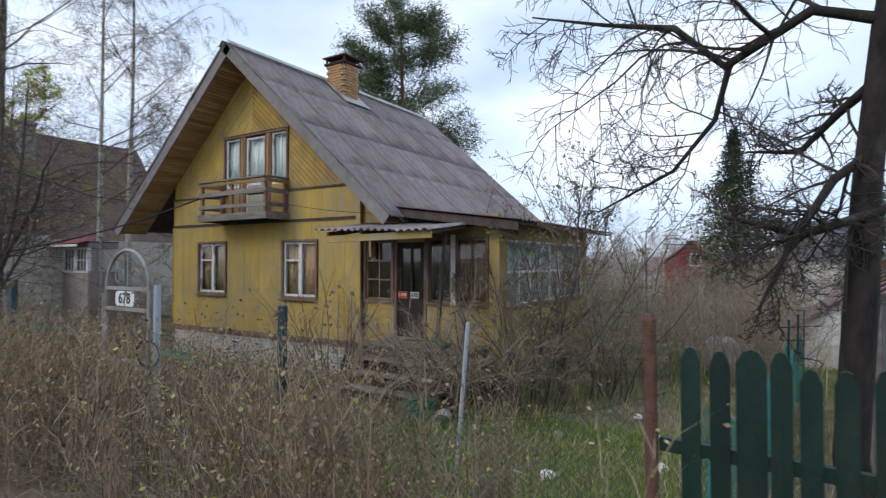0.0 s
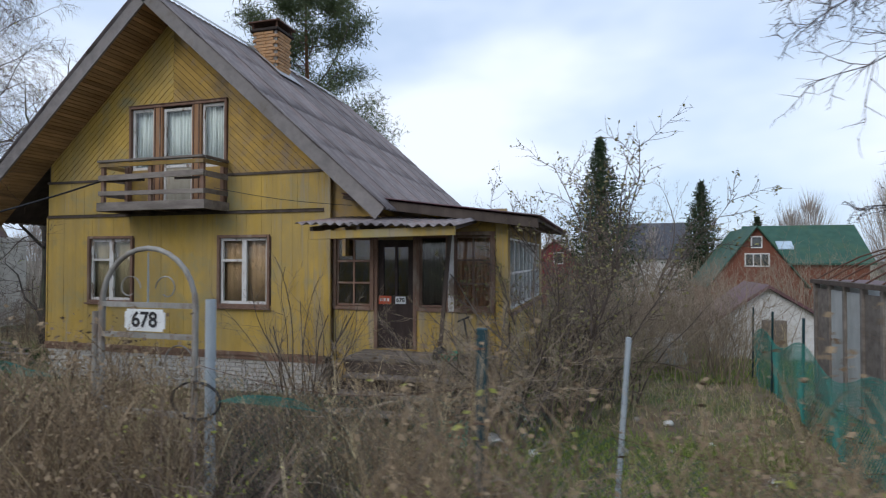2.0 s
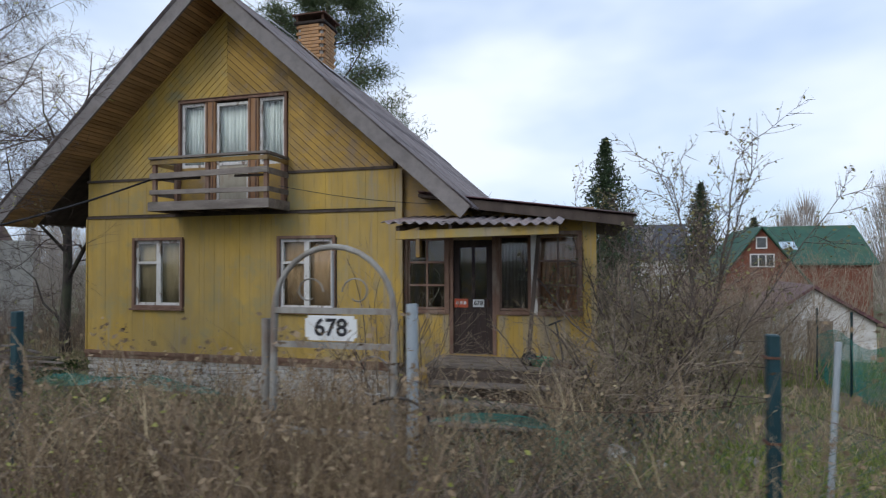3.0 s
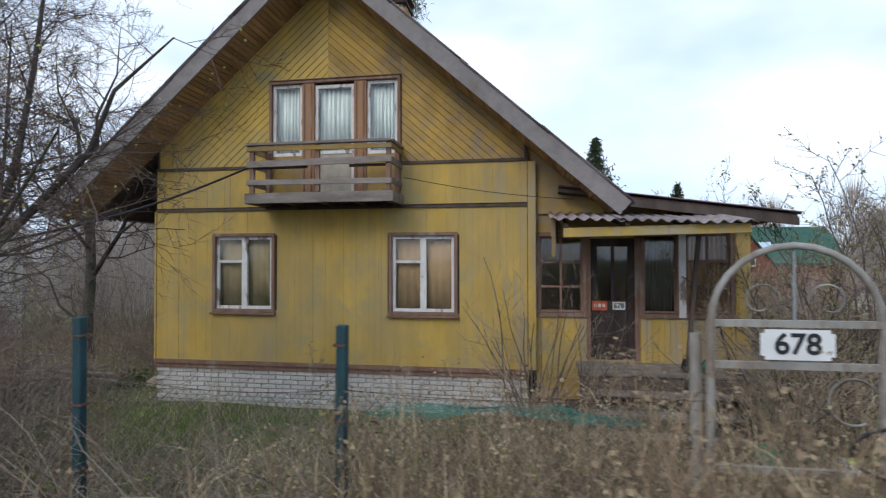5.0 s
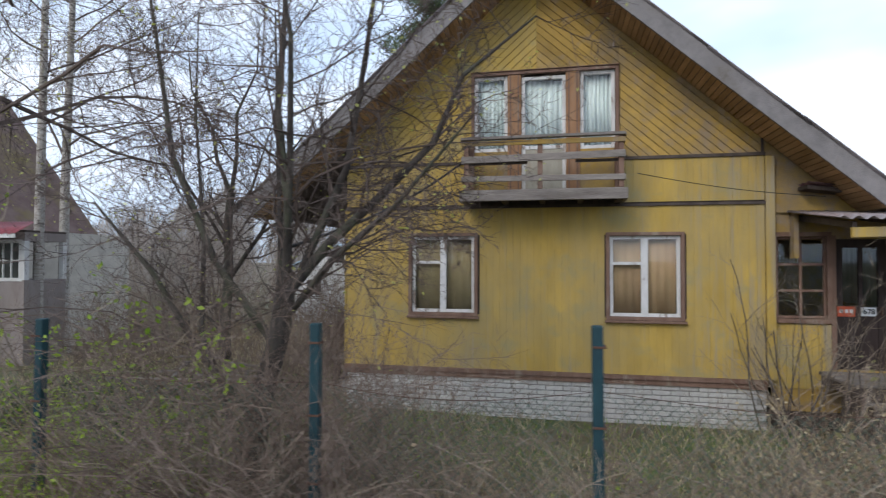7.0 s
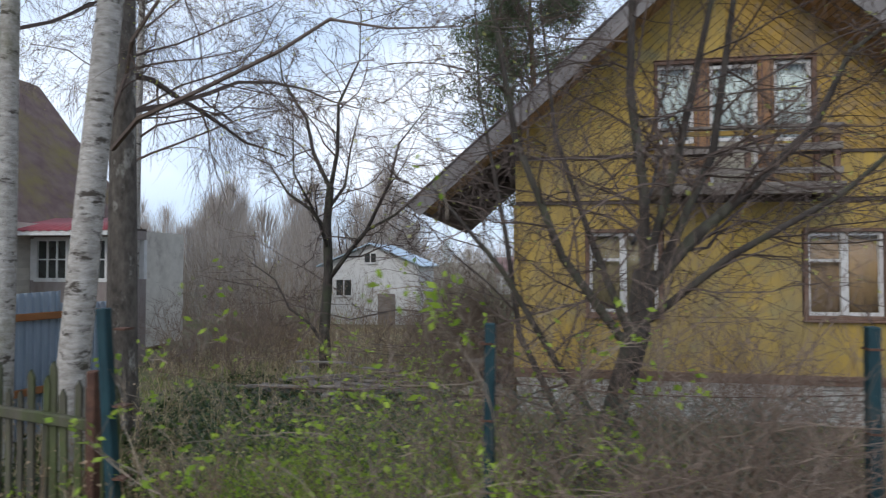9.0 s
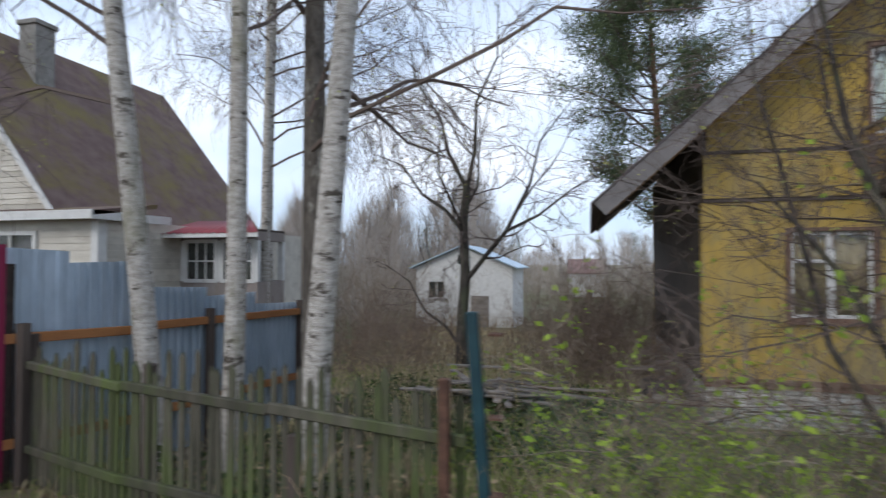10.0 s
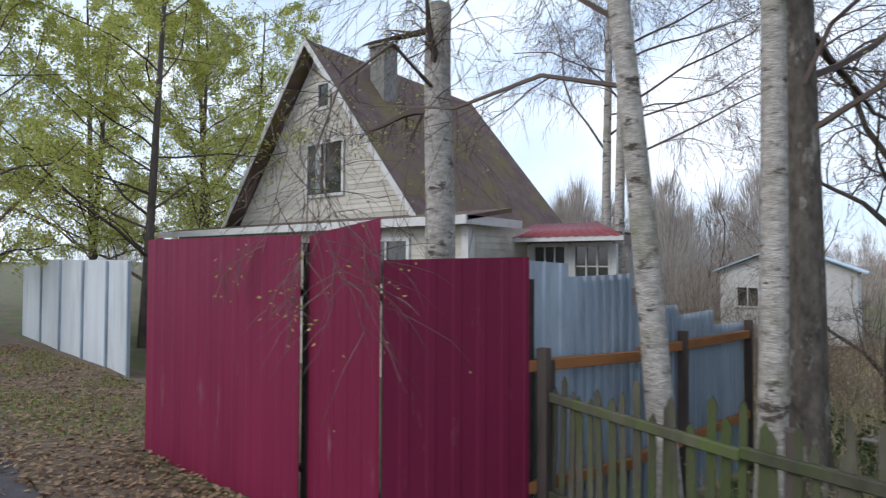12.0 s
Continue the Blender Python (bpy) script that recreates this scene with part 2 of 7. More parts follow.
SIDING = paint("pale_siding", (0.50, 0.46, 0.395), (0.64, 0.595, 0.52), 3, 0.85, 0.3, (0.3, 1, 1), (0.36, 0.315, 0.27), 1.4, (0.55, 0.72), rnd=0.13)
ROOF_FELT = paint("brown_roofing", (0.115, 0.072, 0.066), (0.17, 0.12, 0.105), 2.5, 0.95, 0.4, (1, 1, 1), (0.17, 0.135, 0.05), 0.7, (0.48, 0.68))
RED_ROOF = paint("red_sheet_roof", (0.20, 0.03, 0.04), (0.28, 0.055, 0.06), 2.5, 0.6, 0.15, c3=(0.2, 0.11, 0.1), patch=1.4, cover=(0.55, 0.7))
WHITE_BOARD = paint("white_board", (0.58, 0.57, 0.55), (0.7, 0.69, 0.67), 5, 0.75, 0.2, c3=(0.4, 0.36, 0.3), patch=2, cover=(0.58, 0.72))
WHITE_FENCE = paint("white_fence_sheet", (0.50, 0.53, 0.55), (0.60, 0.63, 0.65), 2, 0.6, 0.1, (1, 1, 0.2), (0.38, 0.38, 0.35), 1.2, (0.55, 0.75), rnd=0.07)
BLUE_ROOF = paint("pale_blue_roof", (0.36, 0.46, 0.55), (0.48, 0.58, 0.66), 3, 0.5, 0.1, rnd=0.05)
GREEN_ROOF = paint("green_roof", (0.022, 0.075, 0.052), (0.04, 0.105, 0.075), 2, 0.7, 0.1, c3=(0.06, 0.1, 0.05), patch=0.6, cover=(0.5, 0.7))
RED_WOOD = paint("red_brown_boards", (0.15, 0.05, 0.03), (0.20, 0.075, 0.045), 4, 0.8, 0.2, (1, 1, 3))
CRIMSON = paint("crimson_boards", (0.17, 0.03, 0.035), (0.23, 0.05, 0.055), 4, 0.8, 0.2)
BIRCH = paint("birch_bark", (0.29, 0.26, 0.225), (0.57, 0.53, 0.48), 9, 0.85, 0.9, (1, 1, 2.4), (0.08, 0.066, 0.052), 3.8, (0.555, 0.63), fine=30)
weather(BIRCH, (0.20, 0.19, 0.12), 2.0, (1, 1, 0.6), 0.55, 0.72)
DARK_BARK = paint("dark_bark", (0.035, 0.028, 0.024), (0.10, 0.085, 0.073), 9, 0.95, 0.9, (1, 1, 0.35), (0.09, 0.095, 0.06), 2.5, (0.5, 0.65), fine=30)
BARK = paint("grey_brown_bark", (0.065, 0.05, 0.042), (0.14, 0.115, 0.098), 9, 0.95, 0.7, (1, 1, 0.4), (0.13, 0.13, 0.09), 2.5, (0.55, 0.7), fine=30)
PINE_BARK = paint("pine_bark", (0.13, 0.06, 0.035), (0.22, 0.11, 0.065), 8, 0.95, 0.7, (1, 1, 0.4))
BUDS = leafy("opening_buds", (0.16, 0.14, 0.07), (0.30, 0.28, 0.12), 0.7, 0.3)
APPLE_BARK = paint("apple_bark", (0.014, 0.011, 0.010), (0.045, 0.036, 0.032), 14, 0.95, 1.0, (1, 1, 0.4), (0.06, 0.062, 0.042), 5, (0.56, 0.68), fine=25)
ROUGH_BARK = paint("rough_birch_bark", (0.06, 0.05, 0.042), (0.17, 0.145, 0.12), 12, 0.95, 1.0, (1, 1, 0.45), (0.33, 0.31, 0.27), 4, (0.56, 0.64), fine=22)
THICKET = leafy("thicket_twig", (0.12, 0.085, 0.067), (0.27, 0.20, 0.155), 0.85, 0)
TWIG = leafy("twig", (0.065, 0.047, 0.04), (0.16, 0.12, 0.10), 0.85, 0)
DARK_TWIG = leafy("dark_twig", (0.03, 0.023, 0.02), (0.075, 0.058, 0.05), 0.85, 0)
PALE_TWIG = leafy("pale_twig", (0.17, 0.135, 0.10), (0.34, 0.27, 0.20), 0.85, 0)
NEEDLES = leafy("spruce_needles", (0.024, 0.044, 0.022), (0.075, 0.105, 0.048), 0.6, 0.2)
PINE_NEEDLES = leafy("pine_needles", (0.05, 0.075, 0.035), (0.145, 0.175, 0.085), 0.6, 0.3)
YOUNG_LEAF = leafy("young_leaf", (0.34, 0.37, 0.075), (0.60, 0.59, 0.19), 0.55, 0.5)
BUSH_LEAF = leafy("bush_leaf", (0.19, 0.31, 0.03), (0.44, 0.56, 0.08), 0.5, 0.5)
DRY_STALK = leafy("dry_stalk", (0.24, 0.175, 0.095), (0.66, 0.54, 0.34), 0.85, 0.3)
BROWN_STALK = leafy("brown_stalk", (0.10, 0.068, 0.045), (0.42, 0.31, 0.195), 0.85, 0.25)
GRASS = leafy("green_grass", (0.10, 0.155, 0.028), (0.31, 0.38, 0.09), 0.6, 0.4)
STRAW = leafy("straw", (0.27, 0.21, 0.12), (0.58, 0.48, 0.3), 0.8, 0.3)
DEAD_LEAF = leafy("fallen_leaf", (0.13, 0.08, 0.05), (0.38, 0.26, 0.15), 0.85, 0.15)
IVY = leafy("dark_ground_leaf", (0.022, 0.036, 0.014), (0.085, 0.12, 0.035), 0.6, 0.25)
SOIL = paint("grassy_soil", (0.10, 0.08, 0.052), (0.21, 0.165, 0.11), 2.5, 0.97, 0.8, (1, 1, 1), (0.09, 0.12, 0.035), 0.55, (0.44, 0.62), fine=22)
ASPHALT = paint("old_asphalt", (0.06, 0.055, 0.058), (0.10, 0.092, 0.094), 5, 0.93, 0.7, (1, 1, 1), (0.13, 0.11, 0.09), 0.9, (0.58, 0.75), fine=90)
VERGE = paint("leaf_littered_verge", (0.11, 0.08, 0.055), (0.20, 0.15, 0.105), 4, 0.97, 0.8, (1, 1, 1), (0.085, 0.10, 0.035), 0.5, (0.55, 0.7), fine=25)
# distant trees: the haze is mixed into these two colours, paler than near ones
HAZY_WOOD = leafy("hazy_wood", (0.34, 0.295, 0.26), (0.52, 0.455, 0.40), 0.9, 0.3)
HAZY_GREEN = leafy("hazy_evergreen", (0.13, 0.15, 0.12), (0.21, 0.24, 0.18), 0.9, 0.2)


# ---- building helpers ----
def part(name, bm, material, parent=None, label="", smooth=False):
    me = bpy.data.meshes.new(name)
    bm.to_mesh(me)
    bm.free()
    me.materials.append(material)
    if smooth:
        me.polygons.foreach_set("use_smooth", [True] * len(me.polygons))
    ob = new(name, me)
    ob.parent = parent
    if label:
        ob["label"] = label
    return ob


def piece(name, me, m, parent):
    ob = new(name, me)
    ob.parent = parent
    ob.matrix_basis = m
    return ob


def thing(name, label, category, group="", kind="", at=(0, 0, 0), rz=0.0):
    ob = new(name)
    ob.matrix_basis = pose(*at, 0, 0, rz)
    return tagged(ob, label, category, group, kind)


def box(bm, x0, y0, z0, x1, y1, z1, m=None, bev=0.0):
    c = Matrix.Translation(((x0 + x1) / 2, (y0 + y1) / 2, (z0 + z1) / 2)) @ Matrix.Diagonal((x1 - x0, y1 - y0, z1 - z0, 1))
    r = bmesh.ops.create_cube(bm, size=1, matrix=(m @ c) if m else c)
    if bev:
        es = list({e for v in r["verts"] for e in v.link_edges})
        bmesh.ops.bevel(bm, geom=es, offset=bev, segments=1, affect="EDGES")
    return bm


def boxes(*bs, bev=0.0):
    bm = bmesh.new()
    for b in bs:
        box(bm, *b, bev=bev)
    return bm


def beam(bm, a, b, w, h, up=(0, 0, 1), bev=0.0):
    """A bar of w x h from a to b."""
    a, b = Vector(a), Vector(b)
    d = (b - a)
    y = d.normalized()
    x = y.cross(Vector(up)).normalized()
    z = x.cross(y)
    m = Matrix.Translation((a + b) / 2) @ Matrix((x, y, z)).transposed().to_4x4()
    box(bm, -w / 2, -d.length / 2, -h / 2, w / 2, d.length / 2, h / 2, m, bev)
    return bm


def slab(bm, poly, thick, place):
    """A flat plate: an outline in two coordinates, thick behind it; place(u, v, w) gives the point in space."""
    n = len(poly)
    front = [bm.verts.new(place(u, v, 0)) for u, v in poly]
    back = [bm.verts.new(place(u, v, thick)) for u, v in poly]
    bm.faces.new(front)
    bm.faces.new(back[::-1])
    for i in range(n):
        bm.faces.new((front[i], back[i], back[(i + 1) % n], front[(i + 1) % n]))
    bmesh.ops.recalc_face_normals(bm, faces=bm.faces)
    return bm


def clip(poly, nx, ny, d):
    """Keeps the side of an outline where nx * u + ny * v <= d."""
    out = []
    for i, p in enumerate(poly):
        q = poly[(i + 1) % len(poly)]
        a, b = nx * p[0] + ny * p[1] - d, nx * q[0] + ny * q[1] - d
        if a <= 0:
            out.append(p)
        if (a < 0 < b) or (b < 0 < a):
            s = a / (a - b)
            out.append((p[0] + s * (q[0] - p[0]), p[1] + s * (q[1] - p[1])))
    return out


def boards(parent, name, region, angle, width, material, place, thick=0.02, gap=0.006, rng=None):
    """Boards at an angle (of their length) over a convex region."""
    c, s = math.cos(radians(angle + 90)), math.sin(radians(angle + 90))
    ds = [c * u + s * v for u, v in region]
    k = math.floor(min(ds) / width)
    while k * width < max(ds):
        p = clip(clip(region, c, s, (k + 1) * width - gap / 2), -c, -s, -(k * width + gap / 2))
        k += 1
        if len(p) < 3:
            continue
        area = abs(sum(p[i][0] * p[(i + 1) % len(p)][1] - p[(i + 1) % len(p)][0] * p[i][1] for i in range(len(p)))) / 2
        if area < 0.0008:
            continue
        jit = (rng.uniform(-0.003, 0.003) if rng else 0)
        part(name, slab(bmesh.new(), p, thick, lambda u, v, w, j=jit: place(u, v, w + j)), material, parent)


def tubes(paths, sides=5):
    """Vertices and faces of many tapering tubes; each path is a list of (point, radius)."""
    vs, fs = [], []
    for path in paths:
        n = len(path)
        base = len(vs)
        k = sides if path[0][1] > 0.012 else 3
        if path[0][1] > 0.06:
            k = max(sides, 8)
        prev = None
        for i, (p, r) in enumerate(path):
            d = (path[min(i + 1, n - 1)][0] - path[max(i - 1, 0)][0])
            if d.length < 1e-6:
                d = Vector((0, 0, 1))
            d.normalize()
            if prev is None:
                x = d.orthogonal().normalized()
            else:
                x = prev - d * prev.dot(d)
                x = x.normalized() if x.length > 1e-5 else d.orthogonal().normalized()
            prev = x
            y = d.cross(x)
            for j in range(k):
                a = 2 * math.pi * j / k
                vs.append(p + (x * math.cos(a) + y * math.sin(a)) * r)
            if i:
                o = base + (i - 1) * k
                for j in range(k):
                    fs.append((o + j, o + (j + 1) % k, o + k + (j + 1) % k, o + k + j))
    return vs, fs


def raw(name, vs, fs, material, parent=None, smooth=False, label=""):
    me = bpy.data.meshes.new(name)
    me.from_pydata(vs, [], fs)
    me.materials.append(material)
    if smooth:
        me.polygons.foreach_set("use_smooth", [True] * len(me.polygons))
    ob = new(name, me)
    ob.parent = parent
    if label:
        ob["label"] = label
    return ob


def flakes(points, size, rng, aspect=0.55, flat=0.0):
    """A small pointed leaf of four corners at each point; numpy in, arrays out."""
    n = len(points)
    p = np.asarray(points, dtype=float)
    d = rng.normal(size=(n, 3))
    d[:, 2] *= 1 - flat
    d /= np.linalg.norm(d, axis=1)[:, None]
    e = rng.normal(size=(n, 3))
    e[:, 2] *= 1 - flat
    e -= d * (e * d).sum(1)[:, None]
    e /= np.linalg.norm(e, axis=1)[:, None] + 1e-9
    s = size * rng.uniform(0.6, 1.4, (n, 1))
    v = np.stack([p, p + d * s * 0.5 + e * s * aspect * 0.5, p + d * s, p + d * s * 0.5 - e * s * aspect * 0.5], 1).reshape(-1, 3)
    f = np.arange(4 * n).reshape(-1, 4)
    return v, f


def blades(roots, heights, lean, width, rng, bend=0.35):
    """Stalks and grass blades: a ribbon of two lengths and a tip on each root."""
    n = len(roots)
    a = rng.uniform(0, 2 * math.pi, n)
    b = rng.uniform(0, 2 * math.pi, n)
    out = np.stack([np.cos(a), np.sin(a), np.zeros(n)], 1)
    side = np.stack([np.cos(b), np.sin(b), np.zeros(n)], 1) * (width * rng.uniform(0.6, 1.4, n))[:, None] / 2
    h = np.asarray(heights)[:, None]
    l = (lean * rng.uniform(0.2, 1.8, n))[:, None]
    up = np.array([[0, 0, 1.0]])
    p0 = np.asarray(roots, dtype=float)
    p1 = p0 + up * h * 0.5 + out * h * l * 0.35
    p2 = p0 + up * h * (1 - bend * l) + out * h * l
    v = np.stack([p0 - side, p0 + side, p1 + side * 0.8, p1 - side * 0.8, p2], 1).reshape(-1, 3)
    i = np.arange(n)[:, None] * 5
    quads = (i + np.array([[0, 1, 2, 3]])).tolist()
    tris = (i + np.array([[3, 2, 4]])).tolist()
    return v, quads + tris, p2


def gz(x, y):
    """Height of the ground: the road, the bank down to the plots, the long fall behind the house."""
    pts = ((-200, 0.72), (-7.2, 0.70), (-6.5, 0.58), (-5.6, 0.44), (-3.5, 0.2), (-1.5, 0.04), (2, 0.0), (45, -2.2), (120, -3.0), (2500, -3.0))
    z = pts[-1][1]
    for (a, za), (b, zb) in zip(pts, pts[1:]):
        if y <= b:
            z = za + (zb - za) * max(0.0, (y - a)) / (b - a)
            break
    if y > -7.4 and y < 60:
        z += 0.05 * noise.noise((x * 0.5, y * 0.5, 0.0)) * min(1.0, (y + 7.4) / 1.5)
    return z


# ---- ground and road ----
def ground_sheet():
    xs = sorted(set([-1500, -600, -250, -120, -80, -60] + [round(-45 + i * 0.75, 2) for i in range(121)] + [60, 80, 120, 250, 600, 1500]))
    ys = sorted(set([-1500, -400, -150, -60, -30, -20, -14] + [round(-12 + i * 0.5, 2) for i in range(60)] + [20, 24, 28, 32, 38, 45, 60, 90, 120, 250, 600, 1500]))
    vs = [(x, y, gz(x, y)) for y in ys for x in xs]
    n = len(xs)
    fs = [(j * n + i, j * n + i + 1, (j + 1) * n + i + 1, (j + 1) * n + i) for j in range(len(ys) - 1) for i in range(n - 1)]
    ob = raw("ground", vs, fs, SOIL, smooth=True)
    tagged(ob, "rough grassy soil sloping down from the road", "ground", kind="structure")


def strip(name, y0, y1, lift, material, label, category, wob, x0=-160.0, x1=160.0):
    """A strip along the road with uneven edges."""
    xs = [x0 + (x1 - x0) * i / int((x1 - x0) / 0.8) for i in range(int((x1 - x0) / 0.8) + 1)]
    vs, fs = [], []
    for i, x in enumerate(xs):
        w0 = wob * noise.noise((x * 0.35, 3.1, 0))
        w1 = wob * noise.noise((x * 0.6, 7.7, 0)) + wob * 0.5 * noise.noise((x * 2.1, 1.7, 0))
        for k in range(4):
            y = y0 + w0 + (y1 + w1 - y0 - w0) * k / 3
            vs.append((x, y, gz(x, y) + (lift if 0 < k < 3 else lift * 0.5)))
        if i:
            for k in range(3):
                a = (i - 1) * 4 + k
                fs.append((a, a + 4, a + 5, a + 1))
    tagged(raw(name, vs, fs, material, smooth=True), label, category, kind="structure")


ground_sheet()
strip("verge", -7.35, -6.2, 0.02, VERGE, "verge littered with dry brown leaves beside the road", "verge", 0.3)
strip("forecourt", -6.9, -3.6, 0.012, VERGE, "bare earth with dry leaves beside the next plot", "ground", 0.3, -60.0, -10.4)
strip("road", -12.6, -7.2, 0.035, ASPHALT, "worn grey asphalt lane with crumbling edges", "road", 0.12)

# ---- the yellow house ----
RNG = random.Random(5)
NPR = np.random.default_rng(7)
PEAK_X, PEAK_Z, SLOPE, HALF = 3.06, 7.19, 0.885, 4.50
Y_FRONT, Y_BACK = -0.76, 6.7
house = thing("house", "two-storey yellow boarded house with a steep grey sheet roof", "house")


def facade(u, v, w):
    return Vector((u, w - 0.02, v))


def roof_z(x):
    return PEAK_Z - SLOPE * abs(x - PEAK_X)


# masonry-like core with true openings, in pieces round the windows
def holes_wall(x0, x1, z0, z1, openings, y0, y1):
    bm = bmesh.new()
    xs = sorted({x0, x1, *[o[0] for o in openings], *[o[2] for o in openings]})
    for a, b in zip(xs, xs[1:]):
        cuts = sorted((o[1], o[3]) for o in openings if o[0] <= a and o[2] >= b)
        z = z0
        for c0, c1 in cuts:
            if c0 > z:
                box(bm, a, y0, z, b, y1, c0)
            z = c1
        if z < z1:
            box(bm, a, y0, z, b, y1, z1)
    return bm


W1 = (1.10, 1.60, 2.10, 2.79)
W2 = (4.13, 1.59, 5.12, 2.78)
BAL = (2.10, 3.42, 4.22, 5.28)
wall_front = part("wall", holes_wall(0.0, 6.25, 0.6, 3.94, [W1, W2, (BAL[0], BAL[1], BAL[2], 3.94)], 0.0, 0.16), DARKWOOD, house, "yellow boarded front wall")
bmg = bmesh.new()
for poly in ([(0.0, 3.94), (2.10, 3.94), (2.10, roof_z(2.1) - 0.12), (0.0, roof_z(0) - 0.12)], [(4.22, 3.94), (6.25, 3.94), (6.25, roof_z(6.25) - 0.12), (4.22, roof_z(4.22) - 0.12)], [(2.10, 5.28), (4.22, 5.28), (4.22, roof_z(4.22) - 0.12), (PEAK_X, PEAK_Z - 0.12), (2.10, roof_z(2.1) - 0.12)]):
    slab(bmg, poly, 0.16, lambda u, v, w: Vector((u, w, v)))
gable = part("gable", bmg, DARKWOOD, house, "yellow gable boarded slantwise")
part("side_wall", boxes((0.0, 0.16, 0.6, 0.16, 6.5, roof_z(0) - 0.14)), DARKWOOD, house, "dark wooden side wall")
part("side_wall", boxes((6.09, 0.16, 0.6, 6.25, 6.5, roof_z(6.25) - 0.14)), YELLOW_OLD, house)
bmb = bmesh.new()
slab(bmb, [(0, 0.0), (6.25, 0.0), (6.25, roof_z(6.25) - 0.14), (PEAK_X, PEAK_Z - 0.14), (0, roof_z(0) - 0.14)], 0.16, lambda u, v, w: Vector((u, 6.5 + w, v)))
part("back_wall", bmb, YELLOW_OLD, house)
part("floor_slab", boxes((0.16, 0.16, 0.55, 6.09, 6.5, 0.7)), DARKWOOD, house)
part("upper_floor", boxes((0.16, 0.16, 3.3, 6.09, 6.5, 3.45)), DARK_ROOM, house)

# vertical boards below, split at the windows; the band between the two dark mouldings
BW = 0.104
for i in range(60):
    a, b = 0.0 + i * BW + 0.0007, min(0.0 + (i + 1) * BW - 0.0007, 6.25)
    if a >= 6.22:
        break
    spans = [(0.74, 3.22)]
    for w in (W1, W2):
        if b > w[0] - 0.02 and a < w[2] + 0.02:
            spans = [(0.74, w[1] - 0.02), (w[3] + 0.02, 3.22)]
    for z0, z1 in spans:
        j = RNG.uniform(-0.003, 0.003)
        part("board", boxes((a, -0.022 + j, z0, b, 0.0, z1)), YELLOW, wall_front)
    if b > BAL[0] and a < BAL[2]:
        continue
    part("board", boxes((a, -0.024 + RNG.uniform(-0.003, 0.003), 3.28, b, 0.0, 3.91)), YELLOW, wall_front)
for x0, x1 in ((0.0, 2.06), (4.28, 6.25)):
    part("moulding", boxes((x0, -0.05, 3.91, x1, 0.0, 3.955)), DARKWOOD, house, "dark wooden moulding")
part("moulding", boxes((0.0, -0.05, 3.22, 6.25, 0.0, 3.26)), DARKWOOD, house)
part("moulding", boxes((-0.02, -0.07, 0.68, 6.25, 0.0, 0.74), (-0.02, -0.04, 0.6, 6.25, 0.0, 0.68)), BROWN, house, "brown drip board above the plinth")
part("corner_board", boxes((-0.03, -0.04, 0.74, 0.0, 0.16, 3.22)), YELLOW, house)
part("corner_board", boxes((6.25, -0.05, 0.74, 6.37, 0.0, 3.9), bev=0.006), YELLOW, house)

# slanting boards of the gable, parallel to the rakes
A = math.degrees(math.atan(SLOPE))
in0 = lambda x: roof_z(x) - 0.10
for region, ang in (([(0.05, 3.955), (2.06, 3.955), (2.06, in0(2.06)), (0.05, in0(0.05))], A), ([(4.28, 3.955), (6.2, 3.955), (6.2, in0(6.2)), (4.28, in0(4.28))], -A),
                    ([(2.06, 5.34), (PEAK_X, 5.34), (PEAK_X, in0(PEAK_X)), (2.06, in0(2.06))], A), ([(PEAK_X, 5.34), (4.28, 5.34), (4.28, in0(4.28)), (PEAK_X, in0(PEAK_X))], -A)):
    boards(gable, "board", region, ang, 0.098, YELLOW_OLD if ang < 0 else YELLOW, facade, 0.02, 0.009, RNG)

# plinth of whitewashed bricks
plinth = part("plinth", boxes((0.02, 0.02, -0.3, 6.25, 0.2, 0.6), (0.02, 0.2, -0.3, 0.2, 6.5, 0.6), (6.05, 0.2, -0.3, 6.25, 6.5, 0.6)), MORTAR, house, "whitewashed brick plinth")
bk = bmesh.new()
box(bk, -0.122, -0.03, -0.032, 0.122, 0.03, 0.032, bev=0.005)
brick_me = bpy.data.meshes.new("brick")
bk.to_mesh(brick_me)
bk.free()
brick_me.materials.append(WHITE_BRICK)
for r in range(8):
    for c in range(25):
        x = 0.13 + c * 0.255 + (0.128 if r % 2 else 0)
        if x < 6.15:
            piece("brick", brick_me, pose(x, 0.018 + RNG.uniform(-0.004, 0.004), 0.565 - r * 0.075, 0, 0, RNG.uniform(-0.6, 0.6)), plinth)


